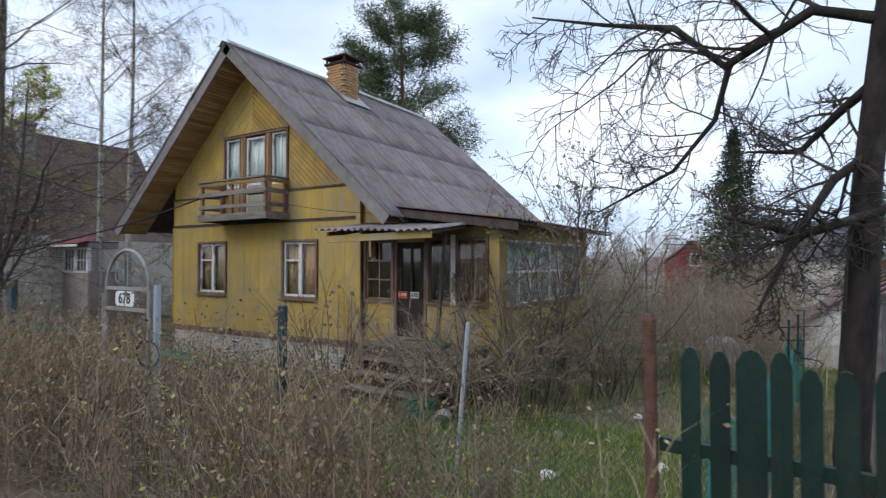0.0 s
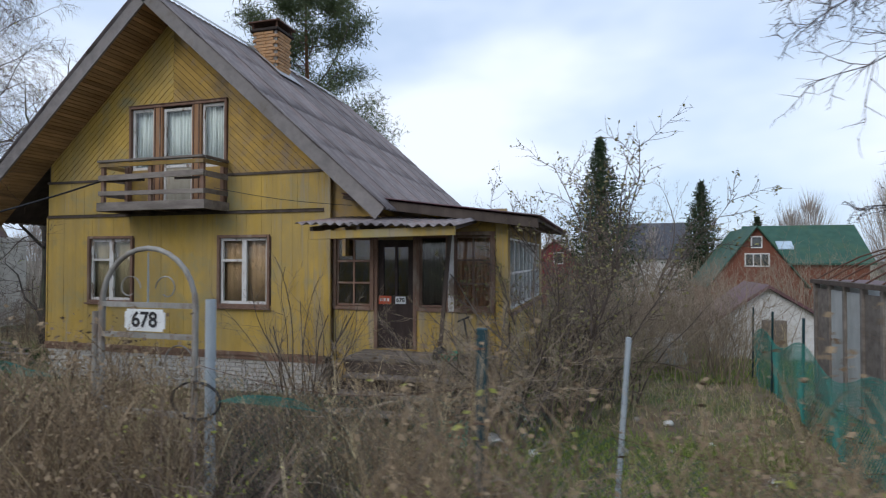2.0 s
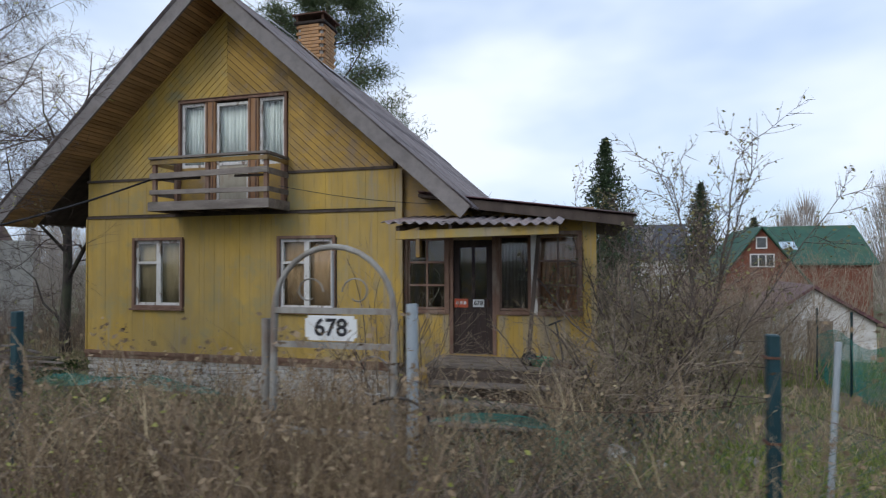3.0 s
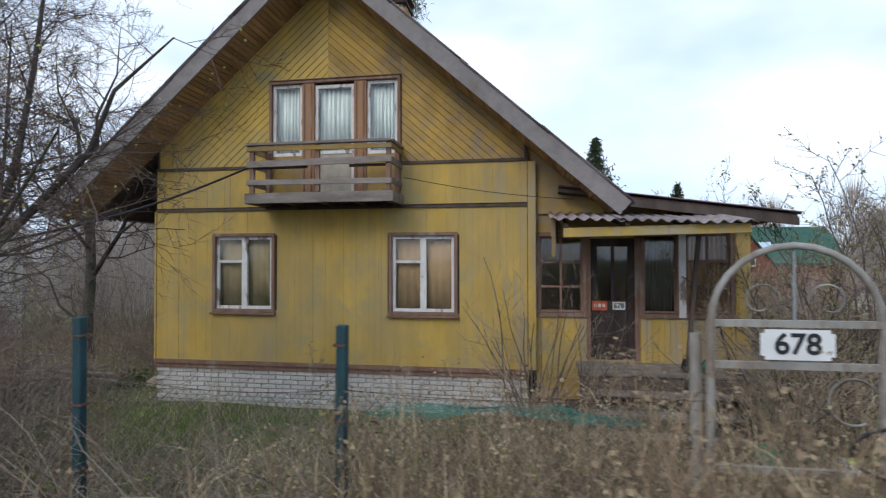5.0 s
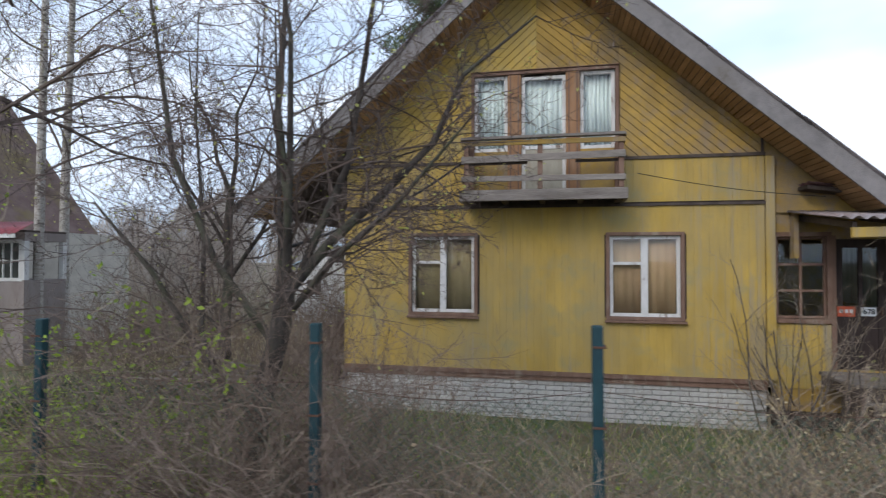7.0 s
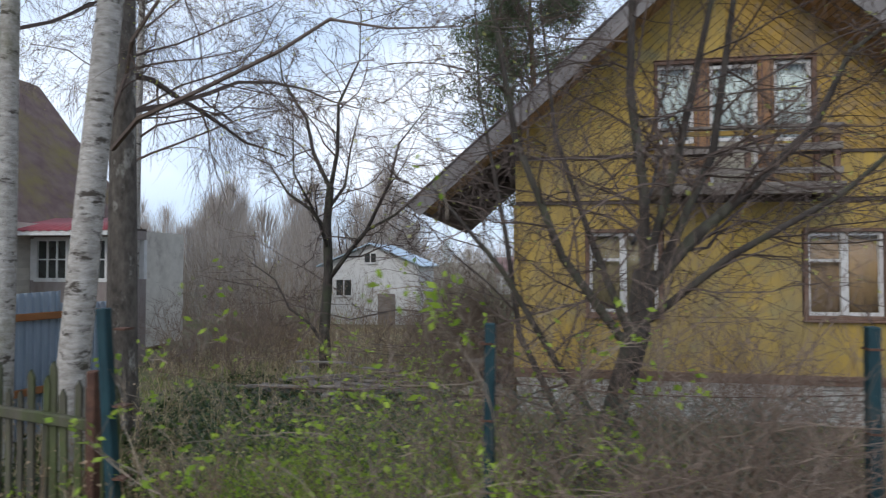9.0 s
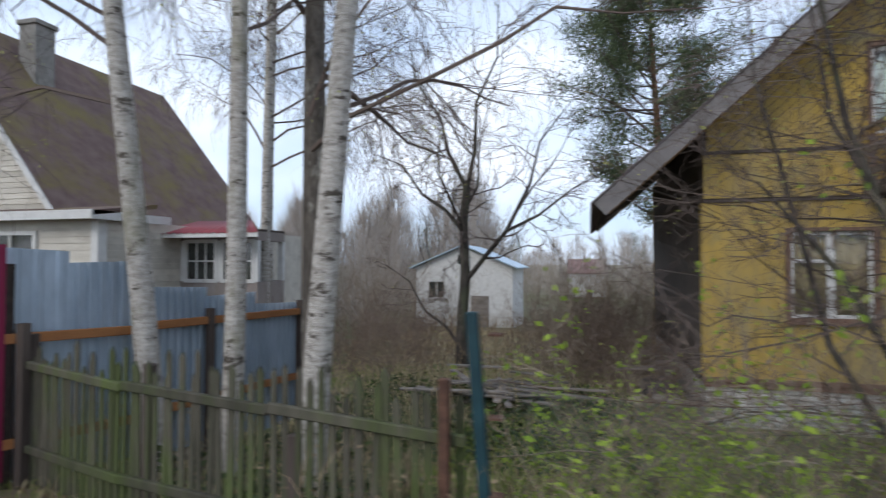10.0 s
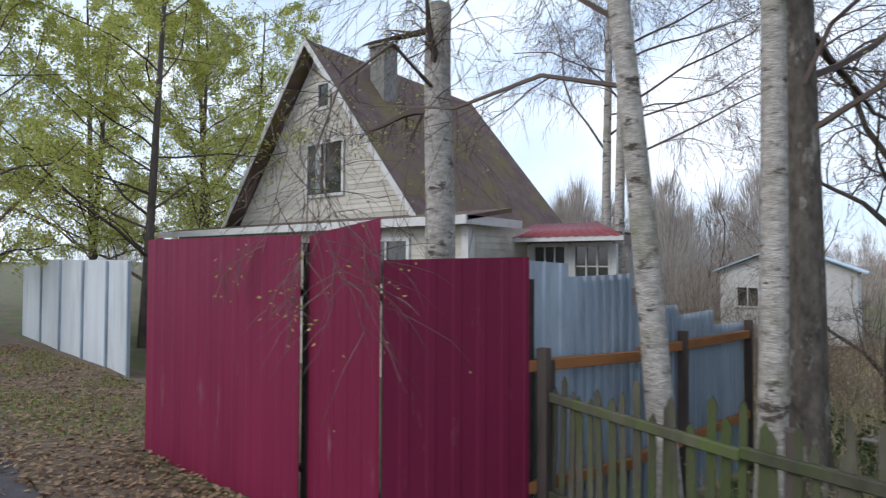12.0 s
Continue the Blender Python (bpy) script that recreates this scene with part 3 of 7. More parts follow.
def casement(parent, w, sash_cols, vent, cloth, name_label):
    """A window: casing, sill, sashes with a narrow vent pane, panes and a cloth hung close behind."""
    x0, z0, x1, z1 = w
    win = new("window")
    win.parent = parent
    win["label"] = name_label
    t = 0.055
    for q in ((x0 - t, -0.055, z0 - t, x0, -0.002, z1 + t), (x1, -0.055, z0 - t, x1 + t, -0.002, z1 + t), (x0, -0.055, z1, x1, -0.002, z1 + t), (x0, -0.055, z0 - t, x1, -0.002, z0)):
        part("casing", boxes(q, bev=0.006), BROWN, win)
    part("sill", boxes((x0 - t - 0.02, -0.10, z0 - t - 0.035, x1 + t + 0.02, 0.0, z0 - t), bev=0.006), BROWN, win)
    bm = bmesh.new()
    s = 0.048
    edges = [x0 + (x1 - x0) * k for k in sash_cols]
    panes = []
    for k, (a, b) in enumerate(zip(edges, edges[1:])):
        box(bm, a, 0.0, z0, a + s, 0.05, z1)
        box(bm, b - s, 0.0, z0, b, 0.05, z1)
        box(bm, a + s, 0.0, z0, b - s, 0.05, z0 + s)
        box(bm, a + s, 0.0, z1 - s, b - s, 0.05, z1)
        if k == vent:
            zc = z0 + (z1 - z0) * 0.66
            box(bm, a + s, 0.0, zc - 0.022, b - s, 0.05, zc + 0.022)
            panes += [(a + s, z0 + s, b - s, zc - 0.022), (a + s, zc + 0.022, b - s, z1 - s)]
        else:
            panes.append((a + s, z0 + s, b - s, z1 - s))
    part("sash", bm, WHITE_PEEL, win, "sash with peeling white paint")
    for a, c, b, d in panes:
        p = part("pane", boxes((a, 0.022, c, b, 0.026, d)), GLASS, win)
        p.visible_shadow = False
    drape(win, x0, x1, z0, z1, 0.09, cloth, 0.005)
    return win


def drape(parent, x0, x1, z0, z1, y, cloth, wave=0.018, n=40, axis="x"):
    vs, fs = [], []
    for i in range(n + 1):
        u = x0 + (x1 - x0) * i / n
        d = y + wave * math.sin(i * 1.35) + wave * 0.6 * math.sin(i * 0.57 + 1)
        for z in (z0 + 0.01, z1 - 0.01):
            vs.append((u, d, z) if axis == "x" else (y - (d - y), u, z))
        if i:
            a = 2 * (i - 1)
            fs.append((a, a + 2, a + 3, a + 1))
    ob = raw("curtain_or_backing", vs, fs, cloth, parent, smooth=True)
    ob.modifiers.new("thick", "SOLIDIFY").thickness = 0.003
    return ob


casement(house, W1, (0, 0.5, 1), 0, BEIGE_CURTAIN, "white-sashed window in a brown casing")
casement(house, W2, (0, 0.5, 1), 0, PLY, "white-sashed window with peeling paint in a brown casing")

# balcony door between two windows, with pilasters
bal_win = new("balcony_window")
bal_win.parent = house
bal_win["label"] = "balcony door between two narrow windows with white curtains"
for q in ((2.055, -0.06, 3.5, 2.10, -0.002, 5.33), (4.22, -0.06, 3.5, 4.275, -0.002, 5.33), (2.10, -0.06, 5.28, 4.22, -0.002, 5.33), (2.045, -0.08, 5.33, 4.285, 0.0, 5.345)):
    part("casing", boxes(q, bev=0.006), BROWN, bal_win)
part("pilaster", boxes((2.62, -0.045, 3.46, 2.83, 0.06, 5.28), bev=0.01), PILASTER, bal_win)
part("pilaster", boxes((3.50, -0.045, 3.46, 3.71, 0.06, 5.28), bev=0.01), PILASTER, bal_win)
part("pilaster_trim", boxes((2.655, -0.06, 3.5, 2.675, -0.045, 5.275), (2.775, -0.06, 3.5, 2.795, -0.045, 5.275), (3.535, -0.06, 3.5, 3.555, -0.045, 5.275), (3.655, -0.06, 3.5, 3.675, -0.045, 5.275)), BROWN, bal_win)
for x0, x1, z0, z1 in ((2.10, 2.62, 4.10, 5.28), (2.83, 3.50, 3.46, 5.25), (3.71, 4.22, 4.10, 5.28)):
    s = 0.055
    zb = z0 if z0 > 4 else 4.12
    part("sash", boxes((x0, 0.0, z0, x0 + s, 0.05, z1), (x1 - s, 0.0, z0, x1, 0.05, z1), (x0 + s, 0.0, z1 - s, x1 - s, 0.05, z1), (x0 + s, 0.0, zb, x1 - s, 0.05, zb + s), bev=0.004), WHITE_PEEL, bal_win)
    part("pane", boxes((x0 + s, 0.022, zb + s, x1 - s, 0.026, z1 - s)), GLASS, bal_win).visible_shadow = False
    drape(bal_win, x0, x1, zb, z1, 0.10, CURTAIN)
    if z0 < 4:
        part("door_panel", boxes((x0 + s, 0.012, 3.46, x1 - s, 0.04, 4.12)), DULL_PANEL, bal_win)
    else:
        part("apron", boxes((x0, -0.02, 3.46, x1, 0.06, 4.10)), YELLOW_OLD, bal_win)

# balcony
balcony = new("balcony")
balcony.parent = house
balcony["label"] = "small weathered wooden balcony with board railings"
part("deck", boxes((2.0, -0.64, 3.38, 4.28, -0.03, 3.43)), GREYWOOD, balcony)
part("fascia", boxes((1.975, -0.69, 3.265, 4.32, -0.645, 3.42), bev=0.006), GREYWOOD, balcony)
for x in (1.975, 4.285):
    part("fascia", boxes((x, -0.645, 3.265, x + 0.035, -0.03, 3.42)), GREYWOOD, balcony)
for x in (2.06, 2.6, 3.15, 3.7, 4.23):
    part("joist", boxes((x - 0.04, -0.64, 3.27, x + 0.04, -0.02, 3.38)), DARKWOOD, balcony)
for x, y in ((2.07, -0.62), (3.13, -0.62), (4.235, -0.62), (2.07, -0.1), (4.235, -0.1)):
    part("post", boxes((x - 0.035, y - 0.03, 3.43, x + 0.035, y + 0.03, 4.15), bev=0.004), BROWN, balcony)
for z0, z1, m, tilt in ((4.15, 4.19, GREYWOOD, 0), (4.06, 4.13, YELLOW_OLD, 0.006), (3.83, 3.93, GREYWOOD, -0.015), (3.54, 3.62, GREYWOOD, 0.01)):
    bm = bmesh.new()
    wide = 0.09 if z0 > 4.13 else 0.025
    beam(bm, (2.0, -0.665, (z0 + z1) / 2 + tilt), (4.29, -0.665, (z0 + z1) / 2 - tilt), wide, z1 - z0, bev=0.004)
    part("rail", bm, m, balcony)
    for x in (2.02, 4.28):
        part("rail", boxes((x - (0.03 if wide > 0.05 else 0.012), -0.64, z0, x + (0.03 if wide > 0.05 else 0.012), -0.02, z1)), m, balcony)
for a, b in ((2.10, 2.95), (3.62, 4.2)):
    part("ledge", boxes((a, -0.6, 3.80, b, -0.57, 3.84)), DARKWOOD, balcony)

# roof: sheathing, soffit slats, barge boards, corrugated sheets, ridge cap
L = math.hypot(HALF, HALF * SLOPE)
CA, SA = HALF / L, HALF * SLOPE / L


def slope_pt(side, s, y, h):
    """A point s down the slope from the ridge, at depth y, h above the sheathing; side -1 or 1."""
    return Vector((PEAK_X + side * (s * CA + h * SA), y, PEAK_Z - s * SA + h * CA))


for side in (-1, 1):
    rf = new("roof")
    rf.parent = house
    rf["label"] = "steep roof slope of grey corrugated sheets"
    bm = bmesh.new()
    slab(bm, [(0.02, Y_FRONT + 0.05), (L - 0.02, Y_FRONT + 0.05), (L - 0.02, Y_BACK), (0.02, Y_BACK)], 0.05, lambda u, v, w, sd=side: slope_pt(sd, u, v, -w))
    part("sheathing", bm, DARKWOOD, rf)
    for k in range(int(L / 0.085)):
        s0 = 0.05 + k * 0.085
        bm = bmesh.new()
        slab(bm, [(s0, Y_FRONT + 0.05), (s0 + 0.074, Y_FRONT + 0.05), (s0 + 0.074, -0.025), (s0, -0.025)], 0.014, lambda u, v, w, sd=side: slope_pt(sd, u, v, -0.17 - w))
        part("soffit_slat", bm, SOFFIT, rf)
    bm = bmesh.new()
    slab(bm, [(-0.02, -0.19), (L + 0.08, -0.19), (L + 0.08, 0.06), (-0.02, 0.06)], 0.035, lambda u, v, w, sd=side: slope_pt(sd, u, Y_FRONT + 0.01 + w, v))
    part("bargeboard", bm, BARGE, rf, "weathered grey bargeboard")
    # one corrugated sheet, then its repeats up and along the slope
    vs, fs = [], []
    n = 7 * 6
    sl, sw = L / 4 + 0.14, 1.02
    for i in range(n + 1):
        y = sw * i / n
        z = 0.022 * math.cos(2 * math.pi * 7 * i / n)
        for j in range(4):
            vs.append((side * sl * j / 3, y, z))
            vs.append((side * sl * j / 3, y, z - 0.007))
    for i in range(n):
        for j in range(3):
            a, b = (i * 4 + j) * 2, ((i + 1) * 4 + j) * 2
            fs.append((a, b, b + 2, a + 2))
            fs.append((a + 1, a + 3, b + 3, b + 1))
        fs.append((i * 8 + 6, i * 8 + 14, i * 8 + 15, i * 8 + 7))
    for j in range(3):
        fs.append((j * 2, j * 2 + 2, j * 2 + 3, j * 2 + 1))
    me = bpy.data.meshes.new("roof_sheet")
    me.from_pydata(vs, [], fs)
    me.materials.append(SLATE)
    me.polygons.foreach_set("use_smooth", [True] * len(me.polygons))
    tilt = math.degrees(math.atan2(SA, CA))
    for r in range(4):
        for c in range(8):
            p = slope_pt(side, r * (L / 4) - 0.02, Y_FRONT - 0.03 + c * 0.995, 0.04 + 0.009 * ((4 - r) % 2) + RNG.uniform(0, 0.005))
            piece("roof_sheet", me, pose(p.x, p.y, p.z, 0, side * tilt, RNG.uniform(-0.4, 0.4)), rf)
bm = bmesh.new()
for side in (-1, 1):
    slab(bm, [(-0.01, Y_FRONT - 0.05), (0.17, Y_FRONT - 0.05), (0.17, Y_BACK + 0.1), (-0.01, Y_BACK + 0.1)], 0.008, lambda u, v, w, sd=side: slope_pt(sd, u, v, 0.12 - w))
part("ridge_cap", bm, TIN, house, "tin ridge cap")

# chimney
chimney = new("chimney")
chimney.parent = house
chimney["label"] = "ochre brick chimney with a rusty cap"
part("core", boxes((3.14, 2.38, 6.3, 3.72, 2.92, 7.60)), MORTAR, chimney)
cb = bmesh.new()
box(cb, -0.122, -0.03, -0.032, 0.122, 0.03, 0.032, bev=0.004)
cbm = bpy.data.meshes.new("brick")
cb.to_mesh(cbm)
cb.free()
cbm.materials.append(BRICK)
for r in range(13):
    z = 6.66 + r * 0.075
    o = 0.03 if r % 2 else -0.03
    for c in range(2):
        piece("brick", cbm, pose(3.305 + c * 0.25 + o, 2.365, z), chimney)
        piece("brick", cbm, pose(3.735, 2.515 + c * 0.25 - o, z, 0, 0, 90), chimney)
        piece("brick", cbm, pose(3.125, 2.515 + c * 0.25 + o, z, 0, 0, 90), chimney)
part("collar", boxes((3.06, 2.30, 7.60, 3.80, 3.0, 7.665), bev=0.01), DARK_IRON, chimney, "dark rusty collar")
part("cowl", boxes((3.03, 2.27, 7.79, 3.83, 3.03, 7.82), (3.10, 2.34, 7.665, 3.14, 2.38, 7.79), (3.72, 2.34, 7.665, 3.76, 2.38, 7.79), (3.10, 2.92, 7.665, 3.14, 2.96, 7.79), (3.72, 2.92, 7.665, 3.76, 2.96, 7.79)), RUST, chimney, "rusty iron cowl")
bm = bmesh.new()
slab(bm, [(0.06, 2.15), (1.15, 2.15), (1.15, 3.15), (0.06, 3.15)], 0.006, lambda u, v, w: slope_pt(1, u, v, 0.10 - w))
part("flashing", bm, TIN, chimney, "dull tin flashing round the chimney")

# ---- veranda, lean-to at the side of the house ----
veranda = thing("veranda", "glazed yellow veranda with a low maroon roof", "veranda")
VF, VB, VX = 0.10, 4.85, 9.38
LW, DR, RW = (6.42, 1.6, 7.06, 2.76), (7.14, 0.9, 7.86, 2.72), (7.94, 1.6, 9.14, 2.78)
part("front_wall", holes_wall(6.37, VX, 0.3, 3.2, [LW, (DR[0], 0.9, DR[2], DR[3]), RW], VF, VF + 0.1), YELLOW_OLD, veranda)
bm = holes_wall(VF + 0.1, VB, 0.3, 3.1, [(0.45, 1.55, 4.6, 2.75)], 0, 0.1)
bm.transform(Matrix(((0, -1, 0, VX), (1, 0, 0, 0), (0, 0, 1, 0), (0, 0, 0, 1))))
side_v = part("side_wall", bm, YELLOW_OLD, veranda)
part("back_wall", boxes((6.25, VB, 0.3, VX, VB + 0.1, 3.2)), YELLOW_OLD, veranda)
part("floor", boxes((6.25, VF + 0.1, 0.82, VX - 0.1, VB, 0.9)), DARKWOOD, veranda)
for a, b in ((6.37, 7.12), (7.9, 9.2)):
    x = a
    while x < b - 0.03:
        part("board", boxes((x + 0.002, VF - 0.016 + RNG.uniform(-0.003, 0.002), 0.62, min(x + 0.083, b) - 0.002, VF, 1.52)), YELLOW, veranda)
        x += 0.083
y = VF
while y < VB:
    part("board", boxes((VX, y + 0.002, 0.5, VX + 0.016 + RNG.uniform(-0.003, 0.002), min(y + 0.088, VB) - 0.002, 1.47)), YELLOW, veranda)
    y += 0.088
part("corner_post", boxes((9.21, VF - 0.04, 0.3, 9.41, VF, 3.1), bev=0.008), YELLOW, veranda)
part("plinth", boxes((6.3, VF + 0.02, -0.2, VX - 0.02, VF + 0.1, 0.3), (VX - 0.1, VF + 0.1, -0.2, VX - 0.02, VB, 0.3)), DARKWOOD, veranda)


def lattice_window(parent, w, cols, rows, y, cloth, label, frame_mat):
    x0, z0, x1, z1 = w
    win = new("window")
    win.parent = parent
    win["label"] = label
    t = 0.06
    part("casing", boxes((x0 - t, y - 0.045, z0 - t, x0, y + 0.06, z1 + t), (x1, y - 0.045, z0 - t, x1 + t, y + 0.06, z1 + t), (x0, y - 0.045, z1, x1, y + 0.06, z1 + t), (x0, y - 0.06, z0 - t, x1, y + 0.06, z0)), BROWN, win)
    g = 0.016
    xs = [x0 + (x1 - x0) * c for c in cols]
    zs = [z0 + (z1 - z0) * r for r in rows]
    for x in xs:
        part("glazing_bar", boxes((x - g, y + 0.005, z0, x + g, y + 0.04, z1)), frame_mat, win)
    for z in zs:
        for a, b in zip(xs, xs[1:]):
            part("glazing_bar", boxes((a + g, y + 0.007, z - g, b - g, y + 0.038, z + g)), frame_mat, win)
    for a, b in zip(xs, xs[1:]):
        for c, d in zip(zs, zs[1:]):
            part("pane", boxes((a + g, y + 0.02, c + g, b - g, y + 0.023, d - g)), GLASS, win).visible_shadow = False
    if cloth:
        drape(win, x0, x1, z0, z1, y + 0.12, cloth)
    return win


lattice_window(veranda, LW, (0.02, 0.5, 0.98), (0.02, 0.34, 0.66, 0.98), VF, None, "small-paned veranda window in brown", BROWN)
# no cloth here: a dark-coloured sheet behind the glass imitates the dim room
lattice_window(veranda, (7.94, 1.6, 8.40, 2.78), (0.02, 0.98), (0.02, 0.98), VF, DARK_ROOM, "wide dark pane of the veranda", BROWN)
lattice_window(veranda, (8.54, 1.6, 9.14, 2.78), (0.02, 0.5, 0.98), (0.02, 0.34, 0.66, 0.98), VF, RUST_CURTAIN, "small-paned veranda window with rust-coloured cloth behind", BROWN)
part("post", boxes((8.43, VF - 0.05, 1.55, 8.53, VF + 0.04, 2.84), bev=0.004), WHITE_PEEL, veranda, "peeling white post")
# side glazing with pale curtains
sw_ = new("window")
sw_.parent = veranda
sw_["label"] = "row of veranda side panes with white lace behind"
for k in range(9):
    y = 0.45 + k * (4.15 / 8)
    part("glazing_bar", boxes((VX - 0.07, y - 0.02, 1.55, VX - 0.01, y + 0.02, 2.75)), WHITE_PEEL, sw_)
for z in (1.57, 2.16, 2.73):
    part("glazing_bar", boxes((VX - 0.065, 0.45, z - 0.018, VX - 0.015, 4.6, z + 0.018)), WHITE_PEEL, sw_)
for k in range(8):
    y = 0.47 + k * (4.15 / 8)
    part("pane", boxes((VX - 0.045, y, 1.59, VX - 0.042, y + 0.478, 2.71)), GLASS, sw_).visible_shadow = False
drape(sw_, 0.5, 4.6, 1.56, 2.74, VX - 0.13, CURTAIN, 0.025, 120, "y")
part("sill", boxes((VX, 0.4, 1.47, VX + 0.06, 4.7, 1.52)), BROWN, sw_)

# door with two panes above, plate and warning board
door = new("door")
door.parent = veranda
door["label"] = "old dark brown door with narrow panes"
dx0, dz0, dx1, dz1 = DR
part("leaf", boxes((dx0 + 0.04, VF + 0.03, dz0, dx0 + 0.14, VF + 0.075, dz1), (dx1 - 0.14, VF + 0.03, dz0, dx1 - 0.04, VF + 0.075, dz1), (dx0 + 0.14, VF + 0.03, dz1 - 0.12, dx1 - 0.14, VF + 0.075, dz1), (dx0 + 0.14, VF + 0.03, 1.62, dx1 - 0.14, VF + 0.075, 1.78), (dx0 + 0.14, VF + 0.03, dz0, dx1 - 0.14, VF + 0.075, 1.02), (7.48, VF + 0.03, 1.78, 7.53, VF + 0.075, dz1 - 0.12)), DOOR_BROWN, door)
for a, b in ((dx0 + 0.14, 7.48), (7.53, dx1 - 0.14)):
    part("pane", boxes((a, VF + 0.05, 1.78, b, VF + 0.054, dz1 - 0.12)), GLASS, door).visible_shadow = False
for k in range(4):
    a = dx0 + 0.145 + k * 0.108
    part("plank", boxes((a, VF + 0.038, 1.02, a + 0.104, VF + 0.068, 1.62)), DOOR_BROWN, door)
part("frame", boxes((dx0 - 0.02, VF - 0.02, dz0, dx0 + 0.04, VF + 0.1, dz1 + 0.05), (dx1 - 0.04, VF - 0.02, dz0, dx1 + 0.02, VF + 0.1, dz1 + 0.05)), BROWN, door)
part("door_handle", boxes((7.74, VF - 0.01, 1.66, 7.76, VF + 0.03, 1.78), bev=0.004), RUST, door)
SIGN_RED = paint("faded_red_sign", (0.42, 0.07, 0.03), (0.5, 0.11, 0.05), 9, 0.6, 0.05)
part("sign", boxes((7.20, VF + 0.005, 1.64, 7.42, VF + 0.028, 1.78)), SIGN_RED, door, "small faded red sign")
part("sign_bars", boxes((7.225, VF + 0.001, 1.69, 7.27, VF + 0.004, 1.74), (7.29, VF + 0.001, 1.69, 7.33, VF + 0.004, 1.74), (7.35, VF + 0.001, 1.69, 7.39, VF + 0.004, 1.74)), WHITE_PEEL, door)
part("number_plate", boxes((7.50, VF + 0.005, 1.65, 7.68, VF + 0.028, 1.77)), PLATE_WHITE, door, "small white number plate")


def lettering(name, text, size, m, material, parent, depth=0.002):
    cu = bpy.data.curves.new(name, "FONT")
    cu.body, cu.size, cu.align_x, cu.align_y, cu.extrude = text, size, "CENTER", "CENTER", depth
    cu.offset = size * 0.022
    ob = new(name, cu)
    bpy.context.view_layer.update()
    me = bpy.data.meshes.new_from_object(ob.evaluated_get(bpy.context.evaluated_depsgraph_get()))
    bpy.data.objects.remove(ob)
    me.materials.append(material)
    return piece(name, me, m, parent)


lettering("number", "678", 0.10, pose(7.59, VF + 0.003, 1.71, 90), BLACK_PAINT, door)

# veranda roof, corrugated maroon sheets
bm = bmesh.new()
RX0, RX1, RZ0, RZ1, RY0, RY1 = 6.7, 9.97, 3.46, 3.02, -0.30, 5.3


def corrugated(u0, u1, v0, v1, pitch, amp, place, across="u", thick=0.004, per=6):
    """A wavy sheet over u0..u1, v0..v1; place(u, v, h)."""
    vs, fs = [], []
    a0, a1, b0, b1 = (u0, u1, v0, v1) if across == "u" else (v0, v1, u0, u1)
    n = max(2, int((a1 - a0) / pitch * per))
    for i in range(n + 1):
        a = a0 + (a1 - a0) * i / n
        h = amp * math.sin(2 * math.pi * (a - a0) / pitch)
        for b in (b0, b1):
            for hh in (h, h - thick):
                vs.append(place(a, b, hh) if across == "u" else place(b, a, hh))
        if i:
            o = (i - 1) * 4
            fs += [(o, o + 4, o + 6, o + 2), (o + 1, o + 3, o + 7, o + 5), (o, o + 1, o + 5, o + 4), (o + 2, o + 6, o + 7, o + 3)]
    return vs, fs


def vroof(u, v, h):
    return (u, v, RZ0 + (RZ1 - RZ0) * (u - RX0) / (RX1 - RX0) + h)


vroof_part = new("roof")
vroof_part.parent = veranda
vroof_part["label"] = "low maroon corrugated roof"
for k in range(6):
    v0 = RY0 + k * 0.92
    raw("roof_sheet", *corrugated(RX0, RX1, v0, v0 + 0.96, 0.16, 0.018, lambda u, v, h, kk=k: vroof(u, v, h + 0.02 + 0.004 * (kk % 2)), "v"), MAROON_TIN, vroof_part, True)
bm = bmesh.new()
slab(bm, [(RX0, RY0 + 0.06), (RX1 - 0.06, RY0 + 0.06), (RX1 - 0.06, RY1), (RX0, RY1)], 0.05, lambda u, v, w: Vector(vroof(u, v, -0.01 - w)))
part("decking", bm, DARKWOOD, vroof_part)
bm = bmesh.new()
slab(bm, [(RX0 + 0.6, 0.0), (RX1 - 0.05, 0.0), (RX1 - 0.05, 0.11), (RX0 + 0.6, 0.11)], 0.025, lambda u, v, w: Vector(vroof(u, RY0 + 0.03 + w, v - 0.16)))
part("fascia", bm, DARKWOOD, vroof_part)

# porch roof in front of the door, with its beam, post and rafters
porch = thing("porch_roof", "sagging corrugated porch roof on a yellow beam", "porch roof")


def proof(u, v, h):
    s = (v + 1.46) / 1.56
    return (u, v, 2.90 - 0.03 * (u - 6.6) / 2.5 + 0.20 * s + h + 0.02 * math.sin(u * 2.1))


for k, (a, b) in enumerate(((6.55, 7.45), (7.4, 8.3), (8.25, 8.97))):
    raw("roof_sheet", *corrugated(a, b, -1.48 + 0.03 * (k % 2), 0.12, 0.15, 0.022, lambda u, v, h, kk=k: proof(u, v, h + 0.012 * (kk % 2)), "u", 0.007), SLATE, porch, True)
part("beam", beam(bmesh.new(), (6.72, -1.34, 2.745), (8.93, -1.34, 2.785), 0.05, 0.12, bev=0.005), YELLOW, porch, "yellow front beam")
for x in (6.75, 7.5, 8.25, 8.88):
    part("rafter", beam(bmesh.new(), (x, -1.36, 2.83), (x, VF, 3.02), 0.05, 0.08), DARKWOOD, porch)
